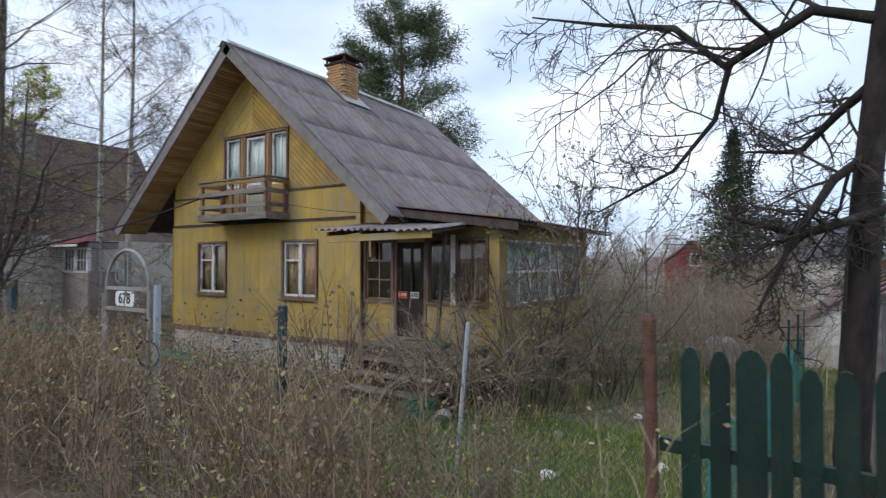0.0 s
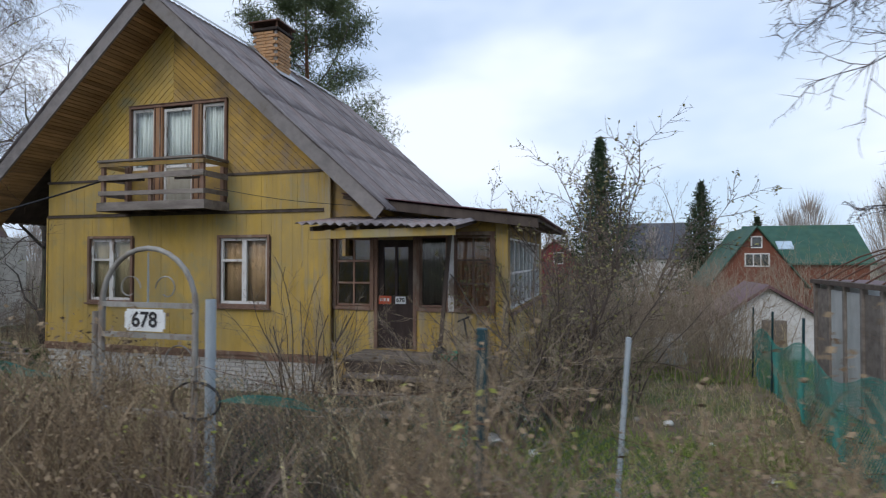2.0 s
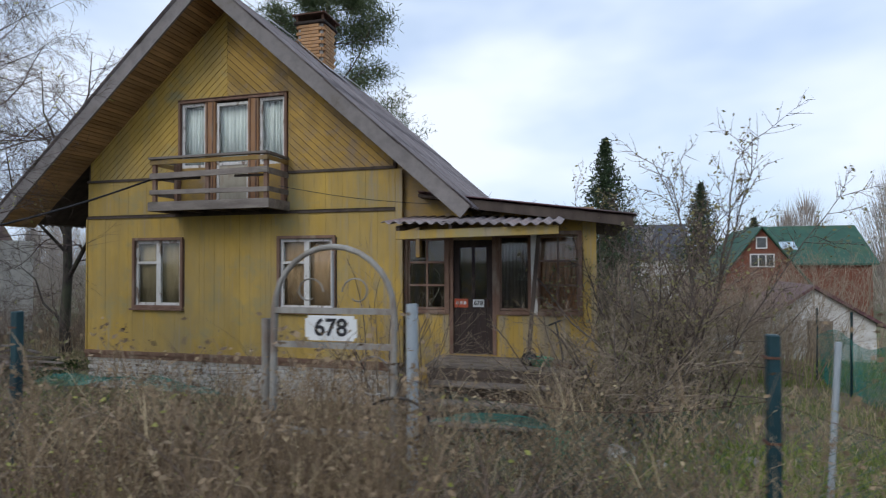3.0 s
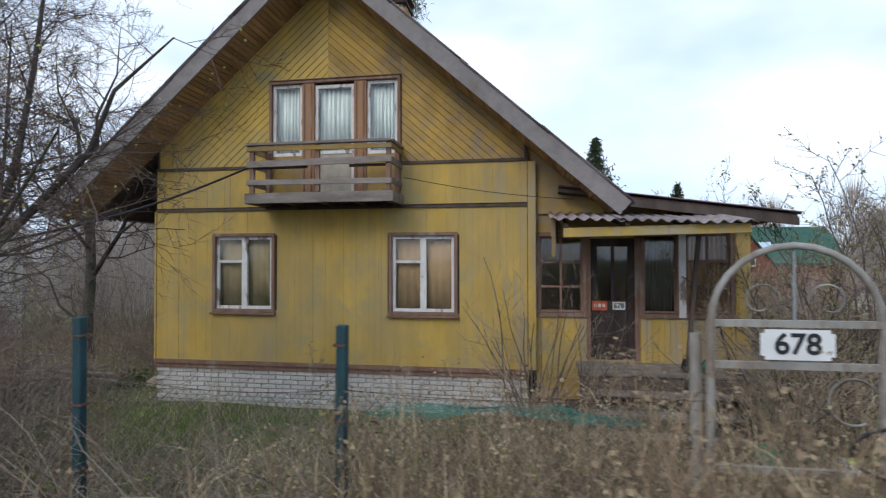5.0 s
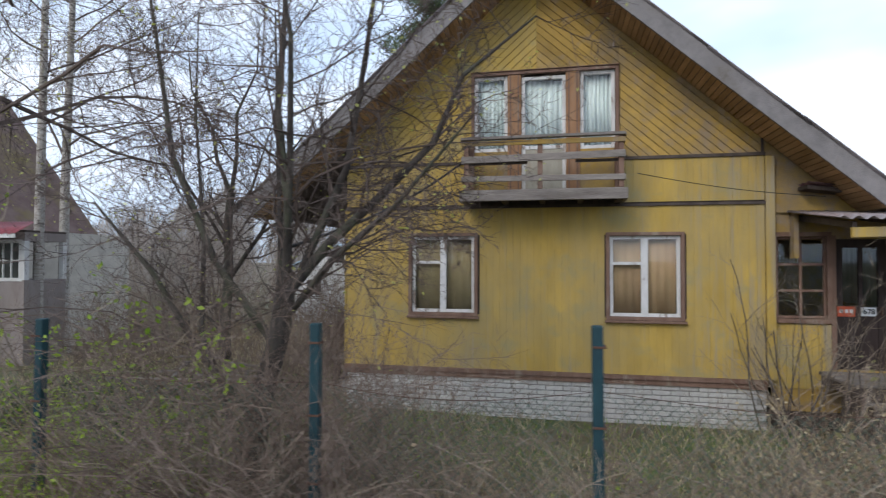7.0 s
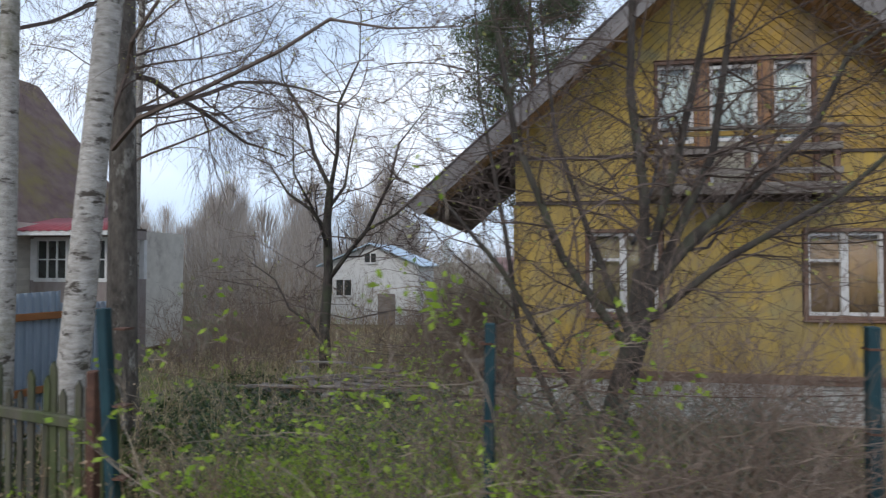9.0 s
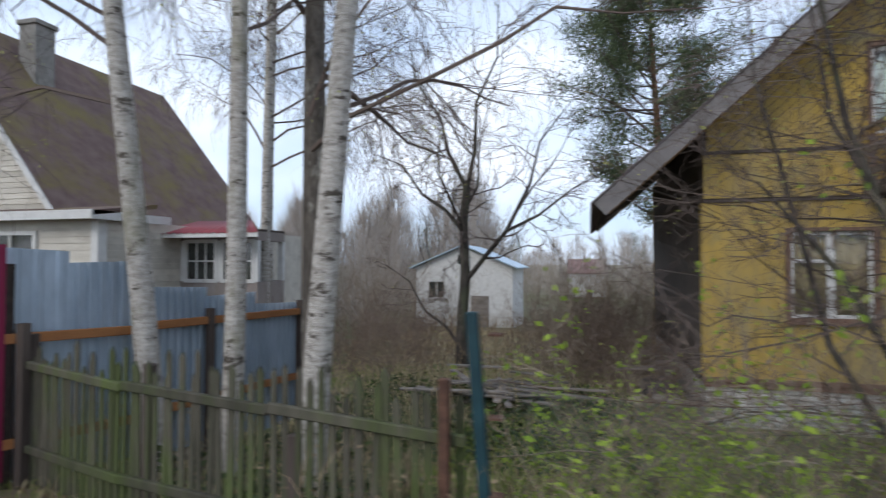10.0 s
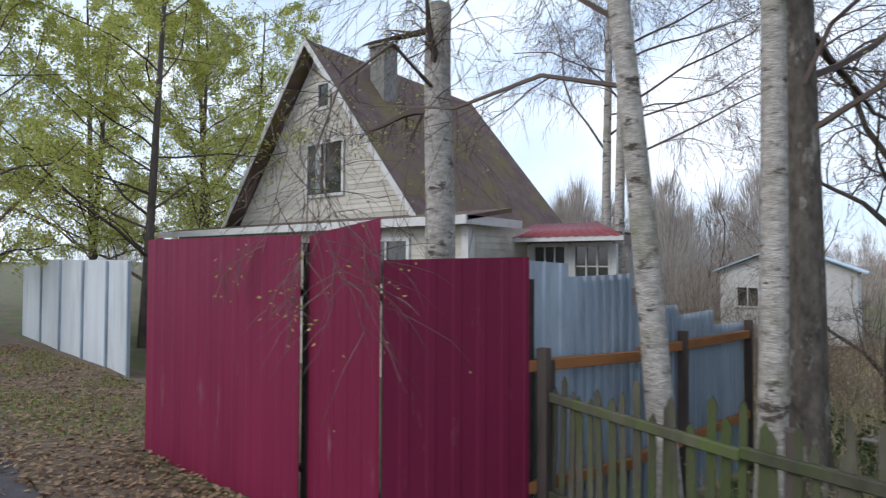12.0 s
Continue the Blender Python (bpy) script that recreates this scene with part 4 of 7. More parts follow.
part("post", beam(bmesh.new(), (8.42, -0.40, 0.87), (8.60, -0.40, 2.86), 0.055, 0.055, up=(0, 1, 0)), DARKWOOD, porch, "dark leaning prop")
part("side_panel", boxes((6.60, -0.06, 2.45, 6.66, 0.08, 3.1)), YELLOW_OLD, porch)

# deck and steps
steps = thing("porch_steps", "rotting grey wooden porch deck and steps", "steps")
for k in range(6):
    y = -0.76 + k * 0.145
    part("plank", boxes((6.95, y, 0.83, 9.25, y + 0.135, 0.87 + RNG.uniform(-0.004, 0.006)), bev=0.004), GREYWOOD, steps)
part("bearer", boxes((6.98, -0.74, 0.70, 9.22, -0.68, 0.83), (6.98, -0.68, 0.70, 7.04, 0.06, 0.83), (9.16, -0.68, 0.70, 9.22, 0.06, 0.83)), DARKWOOD, steps)
for x in (7.05, 8.2, 9.15):
    part("pile", boxes((x - 0.08, -0.66, -0.1, x + 0.08, -0.50, 0.70)), DARKWOOD, steps)
part("skirt", boxes((7.0, -0.72, 0.1, 9.2, -0.70, 0.70)), DARKWOOD, steps)
for k, z in enumerate((0.66, 0.46, 0.27)):
    y1 = -0.78 - k * 0.27
    for q in range(2):
        part("tread", boxes((7.1 - 0.04 * k, y1 - 0.26 + q * 0.135, z - 0.035, 8.95 - 0.05 * k, y1 - 0.135 + q * 0.135, z), bev=0.004), GREYWOOD, steps)
    part("riser", boxes((7.15, y1 - 0.02, z - 0.16, 8.9, y1, z - 0.035)), DARKWOOD, steps)
for x in (7.2, 8.8):
    part("stringer", beam(bmesh.new(), (x, -0.76, 0.58), (x, -1.56, 0.06), 0.05, 0.2), DARKWOOD, steps)
bm = bmesh.new()
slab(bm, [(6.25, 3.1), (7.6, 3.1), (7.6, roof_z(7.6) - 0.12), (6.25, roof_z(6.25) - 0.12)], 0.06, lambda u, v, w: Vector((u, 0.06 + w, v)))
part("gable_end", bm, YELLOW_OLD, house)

# ---- fence line along the road ----
def post_round(name, label, x, y, top, r, material, lean=(0, 0), cap=True, category="post", group=""):
    """A pipe post, its foot in the ground."""
    z0 = gz(x, y) - 0.15
    ob = thing(name, label, category, group, at=(x, y, 0))
    vs, fs = tubes([[(Vector((lean[0] * s * 0.0, 0, z0)) + Vector((lean[0], lean[1], top - z0)) * s, r) for s in (0, 0.33, 0.66, 1.0)]], 10)
    raw("pipe", vs, fs, material, ob, True)
    if cap:
        bm = bmesh.new()
        bmesh.ops.create_cone(bm, cap_ends=True, segments=10, radius1=r * 1.08, radius2=r * 0.8, depth=0.03, matrix=Matrix.Translation((lean[0], lean[1], top + 0.01)))
        part("cap", bm, material, ob)
    return ob


def post_square(x, y, top, w, material, label, name="fence_post", lean=(0, 0), group="green fence posts"):
    z0 = gz(x, y) - 0.15
    ob = thing(name, label, "fence post", group, at=(x, y, 0))
    part("shaft", beam(bmesh.new(), (0, 0, z0), (lean[0], lean[1], top), w, w, up=(0, 1, 0), bev=0.006), material, ob)
    for z in (top - 0.12, top - 0.55, top - 0.95):
        part("wire_tie", boxes((-w * 0.6, -w * 0.6, z, w * 0.6, w * 0.6, z + 0.012)), RUST, ob)
    return ob


for x, y, top, lean in ((10.2, -5.48, 2.0, (0.01, 0)), (5.28, -5.515, 2.035, (0.01, 0)), (3.58, -5.515, 2.055, (-0.01, 0)), (1.94, -5.515, 2.03, (0, 0)), (-0.04, -5.515, 2.015, (0.02, 0)), (-2.06, -5.85, 2.1, (-0.13, 0))):
    post_square(x, y, top, 0.06, GREEN_POST, "dark blue-green painted steel fence post", lean=lean)
post_round("prop_pole", "leaning pale metal pole in the grass", 10.95, -4.0, 1.75, 0.022, PIPE, (0.12, 0.05), category="pole")
post_round("rusty_post", "rusty brown pipe post wound with wire", 13.18, -5.92, 2.09, 0.03, RUST, (-0.02, 0), category="post")


def chainlink(x0, x1, y, h0, h1, label, step=0.062, r=0.0016, sag=0.0):
    """Diamond wire mesh between two posts."""
    paths = []
    h = h1 - h0
    n = int((x1 - x0 + h) / step)
    for k in range(n):
        for s in (1, -1):
            a = x0 - h + k * step if s > 0 else x0 + k * step
            pts = []
            for j in range(6):
                u = j / 5
                x = a + s * h * u
                if x0 <= x <= x1:
                    pts.append((Vector((x, y + 0.02 * noise.noise((x * 0.9, u * 2, 0)), gz(x, y) + h0 + h * u - sag * math.sin(math.pi * (x - x0) / (x1 - x0)) * u)), r))
            if len(pts) > 1:
                paths.append(pts)
    for u in (0.02, 1.0):
        paths.append([(Vector((x0 + (x1 - x0) * j / 8, y, gz(x0 + (x1 - x0) * j / 8, y) + h0 + h * u - sag * u * math.sin(math.pi * j / 8))), r * 1.3) for j in range(9)])
    ob = thing("wire_fence", label, "wire fence", "wire fence of the plot")
    raw("wire_mesh", *tubes(paths[:-2], 3), GREEN_WIRE, ob)
    for p in paths[-2:]:
        raw("tension_wire", *tubes([p], 3), RUST, ob)


for a, b, sg in ((8.25, 10.2, 0.12), (10.2, 13.16, 0.35), (5.28, 7.25, 0.05), (3.58, 5.28, 0.05), (1.94, 3.58, 0.08), (-0.04, 1.94, 0.05), (-2.1, -0.04, 0.1)):
    chainlink(a, b, -5.48, 0.05, 1.25, "rusty green chain-link mesh between the posts", sag=sg)

def net_scrap(x0, x1, y, z, deep, label):
    """A sagging strip of plastic net caught on the wire."""
    paths = []
    n_ = int((x1 - x0) / 0.035)
    for k in range(n_):
        for s in (1, -1):
            pts = []
            for j in range(5):
                x = x0 + k * 0.035 + s * 0.05 * j
                pts.append((Vector((x, y - 0.03 - 0.05 * noise.noise((x * 3, j * 0.4, 2.0)), z + 0.07 * noise.noise((x * 2.1, 0.0, 5.0)) - deep * (0.6 + noise.noise((x * 1.7, 3.0, 0.0))) * j / 4)), 0.0022))
            paths.append(pts)
    ob = thing("net_scrap", label, "net", "scraps of green net")
    raw("net", *tubes(paths, 3), GREEN_NET, ob)


for a, b, z, d in ((5.6, 6.2, 1.60, 0.10), (6.45, 6.85, 1.58, 0.13), (8.6, 9.0, 1.5, 0.12)):
    net_scrap(a, b, -5.46, z, d, "torn green plastic net hanging on the fence wire")

# garden gate with its arch and the house number
gate = thing("garden_gate", "pale blue pipe gate with an arched top and number plate", "gate")
GY = -5.39
gate.location = (0.20, 0, 0.05)
g0 = gz(7.5, GY)
arch = [(Vector((7.10, GY, g0 + 0.08)), 0.024), (Vector((7.10, GY, 1.4)), 0.024), (Vector((7.11, GY, 2.02)), 0.024)]
for k in range(1, 14):
    a = math.pi * (1 - k / 14)
    arch.append((Vector((7.525 + 0.415 * math.cos(a), GY, 2.02 + 0.41 * math.sin(a))), 0.019))
arch += [(Vector((7.94, GY, 2.02)), 0.022), (Vector((7.93, GY, 1.2)), 0.022), (Vector((7.93, GY, g0 + 0.08)), 0.022)]
raw("arch", *tubes([arch], 8), GATE_BAR, gate, True)
raw("gate_post", *tubes([[(Vector((8.05, GY + 0.02, z)), 0.036) for z in (g0 - 0.2, 1.2, 2.07)]], 12), PIPE, gate, True)
raw("gate_post", *tubes([[(Vector((7.035, GY + 0.02, z)), 0.03) for z in (g0 - 0.2, 1.2, 1.96)]], 12), GATE_BAR, gate, True)
for z in (2.02, 1.80, 1.25):
    part("crossbar", boxes((7.11, GY - 0.018, z - 0.018, 7.93, GY + 0.018, z + 0.018)), GATE_BAR, gate)
for cx, r0, s in ((7.36, 0.10, 1), (7.69, 0.10, -1)):
    sp = []
    for k in range(16):
        a = k / 15 * 1.7 * math.pi
        r = r0 * (1 - 0.5 * k / 15)
        sp.append((Vector((cx + s * r * math.cos(a), GY, 2.14 + r * math.sin(a))), 0.006))
    raw("scroll", *tubes([sp], 5), GATE_BAR, gate, True)
raw("scroll", *tubes([[(Vector((7.525, GY, 2.04)), 0.008), (Vector((7.525, GY, 2.22)), 0.008), (Vector((7.525, GY, 2.40)), 0.006)]], 5), PIPE, gate, True)
sp = [(Vector((7.8 + 0.12 * math.cos(a), GY, 1.62 + 0.12 * math.sin(a))), 0.008) for a in [0.4 + 0.3 * k for k in range(17)]]
raw("scroll", *tubes([sp], 5), GATE_BAR, gate, True)
bm = bmesh.new()
c = 0.02
pw, ph, px, pz = 0.178, 0.079, 7.525, 1.913
outline = [(px - pw + c, pz - ph), (px + pw - c, pz - ph), (px + pw - c, pz - ph + c), (px + pw, pz - ph + c), (px + pw, pz + ph - c), (px + pw - c, pz + ph - c), (px + pw - c, pz + ph), (px - pw + c, pz + ph), (px - pw + c, pz + ph - c), (px - pw, pz + ph - c), (px - pw, pz - ph + c), (px - pw + c, pz - ph + c)]
slab(bm, outline, 0.006, lambda u, v, w: Vector((u, GY - 0.028 + w, v)))
plate = part("number_plate", bm, PLATE_WHITE, gate, "white enamel plate with the number 678")
lettering("number", "678", 0.152, pose(px, GY - 0.031, pz, 90), BLACK_PAINT, plate, 0.001)
ring = [(Vector((7.98 + 0.20 * math.cos(a), GY - 0.03, 1.42 + 0.13 * math.sin(a))), 0.011) for a in [2 * math.pi * k / 24 for k in range(25)]]
hose = thing("wire_loop", "loop of black cable hung on the gate post", "cable", at=(0.19, 0, 0))
raw("loop", *tubes([ring], 6), BLACK_PAINT, hose, True)

# dark green pickets in front of the neighbour plot
pk = thing("picket_fence", "dark green wooden picket fence with rounded tops", "fence")
for k in range(26):
    x = 13.33 + k * 0.117 + RNG.uniform(-0.014, 0.014)
    y = -5.93 - k * 0.008
    z0, z1 = gz(x, y) + 0.03, 1.955 + RNG.uniform(-0.035, 0.035)
    w = 0.040 + (0.018 if k == 2 else 0)
    bm = bmesh.new()
    pl = [(x - w, z0), (x + w, z0), (x + w, z1 - 0.06), (x + w * 0.5, z1 - 0.01), (x, z1), (x - w * 0.5, z1 - 0.01), (x - w, z1 - 0.06)]
    slab(bm, pl, 0.022, lambda u, v, q, yy=y: Vector((u, yy + q, v)))
    part("picket", bm, GREEN_PICKET, pk)
part("rail", beam(bmesh.new(), (13.2, -5.89, 1.52), (16.4, -6.10, 1.50), 0.04, 0.06), GREEN_PICKET, pk)
part("rail", beam(bmesh.new(), (13.2, -5.89, 0.95), (16.4, -6.10, 0.93), 0.04, 0.06), GREEN_PICKET, pk)
post_round("white_stub", "short white plastic pipe by the fence", 13.8, -6.15, 1.12, 0.024, WHITE_BOARD, category="pipe")

# ---- neighbour plot on the west: gate of wine-red sheets, grey sheet fence, mossy pickets ----
def sheet_panel(name, parent, a, b, zb, zt, material, pitch=0.115, depth=0.012):
    """Ribbed upright sheet metal from a to b on plan."""
    a, b = Vector((*a, 0)), Vector((*b, 0))
    d = b - a
    ln = d.length
    d.normalize()
    nrm = Vector((d.y, -d.x, 0))
    prof = []
    u = 0.0
    while u < ln:
        for du, h in ((0, 0), (pitch * 0.55, 0), (pitch * 0.65, 1), (pitch * 0.9, 1)):
            if u + du < ln:
                prof.append((u + du, h * depth))
        u += pitch
    prof.append((ln, 0))
    vs, fs = [], []
    for i, (u, h) in enumerate(prof):
        zz0 = zb[0] + (zb[1] - zb[0]) * u / ln
        zz1 = zt[0] + (zt[1] - zt[0]) * u / ln
        for hh in (h, h - 0.003):
            p = a + d * u + nrm * hh
            vs += [(p.x, p.y, zz0), (p.x, p.y, zz1)]
        if i:
            o = (i - 1) * 4
            fs += [(o, o + 4, o + 5, o + 1), (o + 2, o + 3, o + 7, o + 6), (o + 1, o + 5, o + 7, o + 3)]
    return raw(name, vs, fs, material, parent)


rg = thing("sheet_metal_gate", "wine-red ribbed sheet metal gate with rusty posts", "gate")
sheet_panel("panel", rg, (-10.72, -6.27), (-8.212, -6.25), (0.46, 0.56), (2.69, 2.68), RED_TIN, 0.21, 0.005)
sheet_panel("panel", rg, (-8.2, -6.18), (-7.44, -6.17), (0.57, 0.58), (2.68, 2.78), RED_TIN, 0.15, 0.006)
sheet_panel("panel", rg, (-7.35, -6.23), (-6.84, -5.18), (0.50, 0.46), (2.49, 2.52), RED_TIN, 0.2, 0.006)
sheet_panel("panel", rg, (-11.1, -6.02), (-10.75, -6.10), (0.5, 0.5), (2.72, 2.72), RED_TIN)
for x, y, t in ((-8.245, -6.14, 2.62), (-7.395, -6.13, 2.45), (-10.78, -6.15, 2.62), (-6.88, -5.13, 2.35)):
    part("post", boxes((x - 0.035, y - 0.035, gz(x, y) - 0.2, x + 0.035, y + 0.035, t)), DARK_IRON, rg, "dark rusty square post")
for z in (0.8, 2.2):
    part("crossbar", boxes((-10.7, -6.10, z, -7.5, -6.06, z + 0.05)), DARK_IRON, rg)

rg.location = (0.32, 0.2, 0)
gf = thing("sheet_fence", "grey-blue corrugated metal sheet fence with ochre rails", "fence")
gp = [(-6.64, -4.98), (-6.48, -4.40), (-6.19, -3.75), (-6.03, -3.0), (-5.88, -2.2), (-5.74, -1.4)]
for i, (a, b) in enumerate(zip(gp, gp[1:])):
    lo = gz(*a) + 0.02
    top = (2.50, 2.36, 2.10, 1.96, 1.82)[i]
    sheet_panel("sheet", gf, a, b, (lo, lo), (top, top - 0.03 + 0.05 * (i % 2)), GALV, 0.10 if i else 0.19, 0.036 if i else 0.014)
for zr in (1.66, 0.74):
    for a, b in ((gp[0], gp[2]), (gp[2], gp[5])):
        part("rail", beam(bmesh.new(), (a[0] + 0.08, a[1] - 0.02, zr + 0.03), (b[0] + 0.08, b[1] - 0.02, zr), 0.05, 0.09, bev=0.005), ORANGE_WOOD, gf)
for x, y in ((gp[0][0] + 0.1, gp[0][1] + 0.12), gp[3], gp[5]):
    part("post", boxes((x + 0.04, y - 0.04, gz(x, y) - 0.2, x + 0.12, y + 0.04, 1.82)), DARKWOOD, gf)

mf = thing("old_picket_fence", "old mossy grey picket fence with a sagging rail", "fence")


def mf_line(s):
    """The line of the old fence from its west end (0) to its east end (1)."""
    return Vector((-6.75 + 4.2 * s, -4.95 - 0.78 * s - 0.15 * math.sin(s * 3), 0))


n = 46
for k in range(n):
    s = (k + 0.5) / n
    p = mf_line(s)
    z0 = gz(p.x, p.y) + 0.02
    h = 1.2 + RNG.uniform(-0.10, 0.12) - 0.04 * s
    w = RNG.uniform(0.022, 0.032)
    bm = bmesh.new()
    ln = RNG.uniform(-0.04, 0.04)
    slab(bm, [(-w, 0), (w, 0), (w * 0.9 + ln, h - 0.05), (ln, h), (-w * 0.9 + ln, h - 0.04)], 0.018, lambda u, v, q, pp=p, zz=z0: Vector((pp.x + u * 0.98, pp.y + q - u * 0.17, zz + v)))
    part("picket", bm, MOSSY, mf)
for hz, sg in ((0.97, 0.06), (0.33, 0.03)):
    for a, b in ((0.0, 0.34), (0.34, 0.68), (0.68, 1.0)):
        p, q = mf_line(a), mf_line(b)
        part("rail", beam(bmesh.new(), (p.x, p.y - 0.03, gz(p.x, p.y) + hz - 0.05 * a + 0.1 * (hz > 0.5) * (1 - a)), (q.x, q.y - 0.03, gz(q.x, q.y) + hz - 0.05 * b + 0.1 * (hz > 0.5) * (1 - b) - sg * 0.3), 0.045, 0.07, bev=0.008), MOSSY, mf)
for s, t in ((0.0, 1.72), (0.40, 1.6), (0.72, 1.25)):
    p = mf_line(s)
    part("post", boxes((p.x - 0.04, p.y + 0.0, gz(p.x, p.y) - 0.2, p.x + 0.04, p.y + 0.08, t), bev=0.01), DARKWOOD, mf)

part("post", boxes((-2.69, -5.87, 0.2, -2.63, -5.81, 1.71), bev=0.006), RUST, mf, "rusty square end post")
mf.location = (0.28, 0.15, 0)
wf = thing("white_fence", "white smooth sheet fence of the next plot", "fence")
wp = [(-15.6, -4.1), (-17.0, -3.95), (-18.6, -3.85), (-20.5, -3.7), (-22.6, -3.5), (-25.0, -3.3)]
for a, b in zip(wp, wp[1:]):
    sheet_panel("sheet", wf, b, a, (gz(*b), gz(*a)), (2.48, 2.48), WHITE_FENCE, 0.5, 0.006)
    part("post", boxes((a[0] - 0.03, a[1] - 0.05, gz(*a) - 0.1, a[0] + 0.03, a[1] + 0.01, 2.46)), GALV, wf)

# ---- the pale house behind the red gate ----
ph_ = thing("gabled_cottage", "pale boarded cottage with a steep brown roof", "house")
HX, HZ, HY0, HY1 = -16.75, 8.28, 0.9, 7.7
HS = 1.24
part("body", boxes((-22.0, -0.25, -0.1, -10.9, 7.4, 3.2)), SIDING, ph_)
hg = bmesh.new()
slab(hg, [(HX - 4.0, 3.2), (HX + 4.0, 3.2), (HX, HZ - 0.1)], 0.12, lambda u, v, w: Vector((u, HY0 + w, v)))
hgab = part("gable", hg, SIDING, ph_, "gable of narrow pale boards")
z = 3.3
while z < 8.2:
    half = (HZ - 0.15 - z - 0.12) / HS
    segs = [(HX - half, HX + half)]
    if 4.12 < z + 0.12 and z < 5.78:
        segs = [(HX - half, -17.25), (-15.58, HX + half)]
    if 6.6 < z + 0.1 and z < 7.4:
        segs = [(HX - half, -16.78), (-16.15, HX + half)]
    for a, b in segs:
        if b > a + 0.05:
            bm = bmesh.new()
            slab(bm, [(a, z), (b, z), (b, z + 0.118), (a, z + 0.118)], 0.018, lambda u, v, w, zz=z: Vector((u, HY0 - 0.03 + w + (v - zz) * 0.09, v)))
            part("board", bm, SIDING, hgab)
    z += 0.125
for sd in (-1, 1):
    bm = bmesh.new()
    ln = 4.35
    slab(bm, [(0, HY0 - 0.45), (ln, HY0 - 0.45), (ln, HY1 + 0.3), (0, HY1 + 0.3)], 0.10, lambda u, v, w, s_=sd: Vector((HX + s_ * u, v, HZ + 0.08 - HS * u - w)))
    part("roof_slope", bm, ROOF_FELT, ph_, "brown mossy roof slope")
    bm = bmesh.new()
    slab(bm, [(0, -0.17), (4.35, -0.17 - 4.35 * HS), (4.35, 0.03 - 4.35 * HS), (0, 0.03)], 0.03, lambda u, v, w, s_=sd: Vector((HX + s_ * u, HY0 - 0.49 + w, HZ + 0.08 + v)))
    part("bargeboard", bm, WHITE_BOARD, ph_, "thin white bargeboard")


def plain_window(parent, x0, z0, x1, z1, y, cols=2, rows=1, frame_mat=None, bar=0.05, label="white-framed window"):
    fm = frame_mat or WHITE_BOARD
    w = new("window")
    w.parent = parent
    w["label"] = label
    bm = boxes((x0 - 0.08, y - 0.05, z0 - 0.08, x0, y + 0.03, z1 + 0.08), (x1, y - 0.05, z0 - 0.08, x1 + 0.08, y + 0.03, z1 + 0.08), (x0, y - 0.05, z1, x1, y + 0.03, z1 + 0.08), (x0, y - 0.05, z0 - 0.08, x1, y + 0.03, z0))
    for i in range(1, cols):
        x = x0 + (x1 - x0) * i / cols
        box(bm, x - bar / 2, y - 0.03, z0, x + bar / 2, y + 0.02, z1)
    for i in range(1, rows):
        zz = z0 + (z1 - z0) * i / rows
        for q in range(cols):
            xa, xb = x0 + (x1 - x0) * q / cols, x0 + (x1 - x0) * (q + 1) / cols
            box(bm, xa + bar / 2, y - 0.028, zz - bar / 2, xb - bar / 2, y + 0.018, zz + bar / 2)
    part("frame", bm, fm, w)
    part("pane", boxes((x0, y + 0.0, z0, x1, y + 0.006, z1)), DARK_PANE, w)
    return w


DARK_PANE = paint("dark_reflecting_pane", (0.02, 0.022, 0.02), (0.05, 0.055, 0.05), 2, 0.06, 0.0, spec=0.9)
plain_window(ph_, -17.1, 4.26, -15.72, 5.60, HY0 - 0.02, 2, 1)
drape(ph_, -16.8, -16.55, 4.3, 5.6, HY0 - 0.035, CURTAIN, 0.006, 8)
plain_window(ph_, -16.66, 6.6, -16.26, 7.2, HY0 - 0.02, 1, 1)
bm = bmesh.new()
slab(bm, [(-23.3, -0.55), (-10.7, -0.55), (-10.7, 1.0), (-23.3, 1.0)], 0.09, lambda u, v, w: Vector((u, v, 3.33 + 0.25 * (v + 0.55) / 1.55 - w)))
part("front_roof", bm, ROOF_FELT, ph_, "low mossy roof over the front room")
part("fascia", boxes((-23.3, -0.60, 3.17, -10.7, -0.555, 3.34)), WHITE_BOARD, ph_, "white fascia board")
part("fascia", boxes((-10.74, -0.555, 3.17, -10.70, 1.4, 3.34)), WHITE_BOARD, ph_)
part("corner_board", boxes((-11.02, -0.30, 0.2, -10.86, -0.25, 3.17), (-10.90, -0.25, 0.2, -10.85, -0.1, 3.17)), WHITE_BOARD, ph_)
for k in range(22):
    zz = 0.3 + k * 0.128
    part("board", boxes((-22.0, -0.275, zz, -11.02, -0.25, zz + 0.12)), SIDING, ph_)
    part("board", boxes((-10.9, -0.1, zz, -10.875, 1.9, zz + 0.12)), SIDING, ph_)
plain_window(ph_, -13.6, 2.0, -12.4, 2.9, -0.28, 2, 1)
plain_window(ph_, -20.4, 1.9, -19.0, 2.8, -0.28, 2, 1)
hv = thing("glazed_porch", "glazed side porch with a red sheet roof", "veranda")
# dull paint darkened further: the brownish shadow on the porch is in this colour
SHADED_PORCH_WALL = paint("dull_shaded_porch_paint", (0.24, 0.20, 0.185), (0.34, 0.295, 0.275), 4, 0.85, 0.3, (1, 1, 0.3), (0.18, 0.14, 0.115), 2, (0.52, 0.7))
part("wall", boxes((-10.86, 1.9, -0.1, -8.9, 3.0, 1.95), (-10.86, 1.9, 2.85, -8.9, 3.0, 3.05)), SHADED_PORCH_WALL, hv)
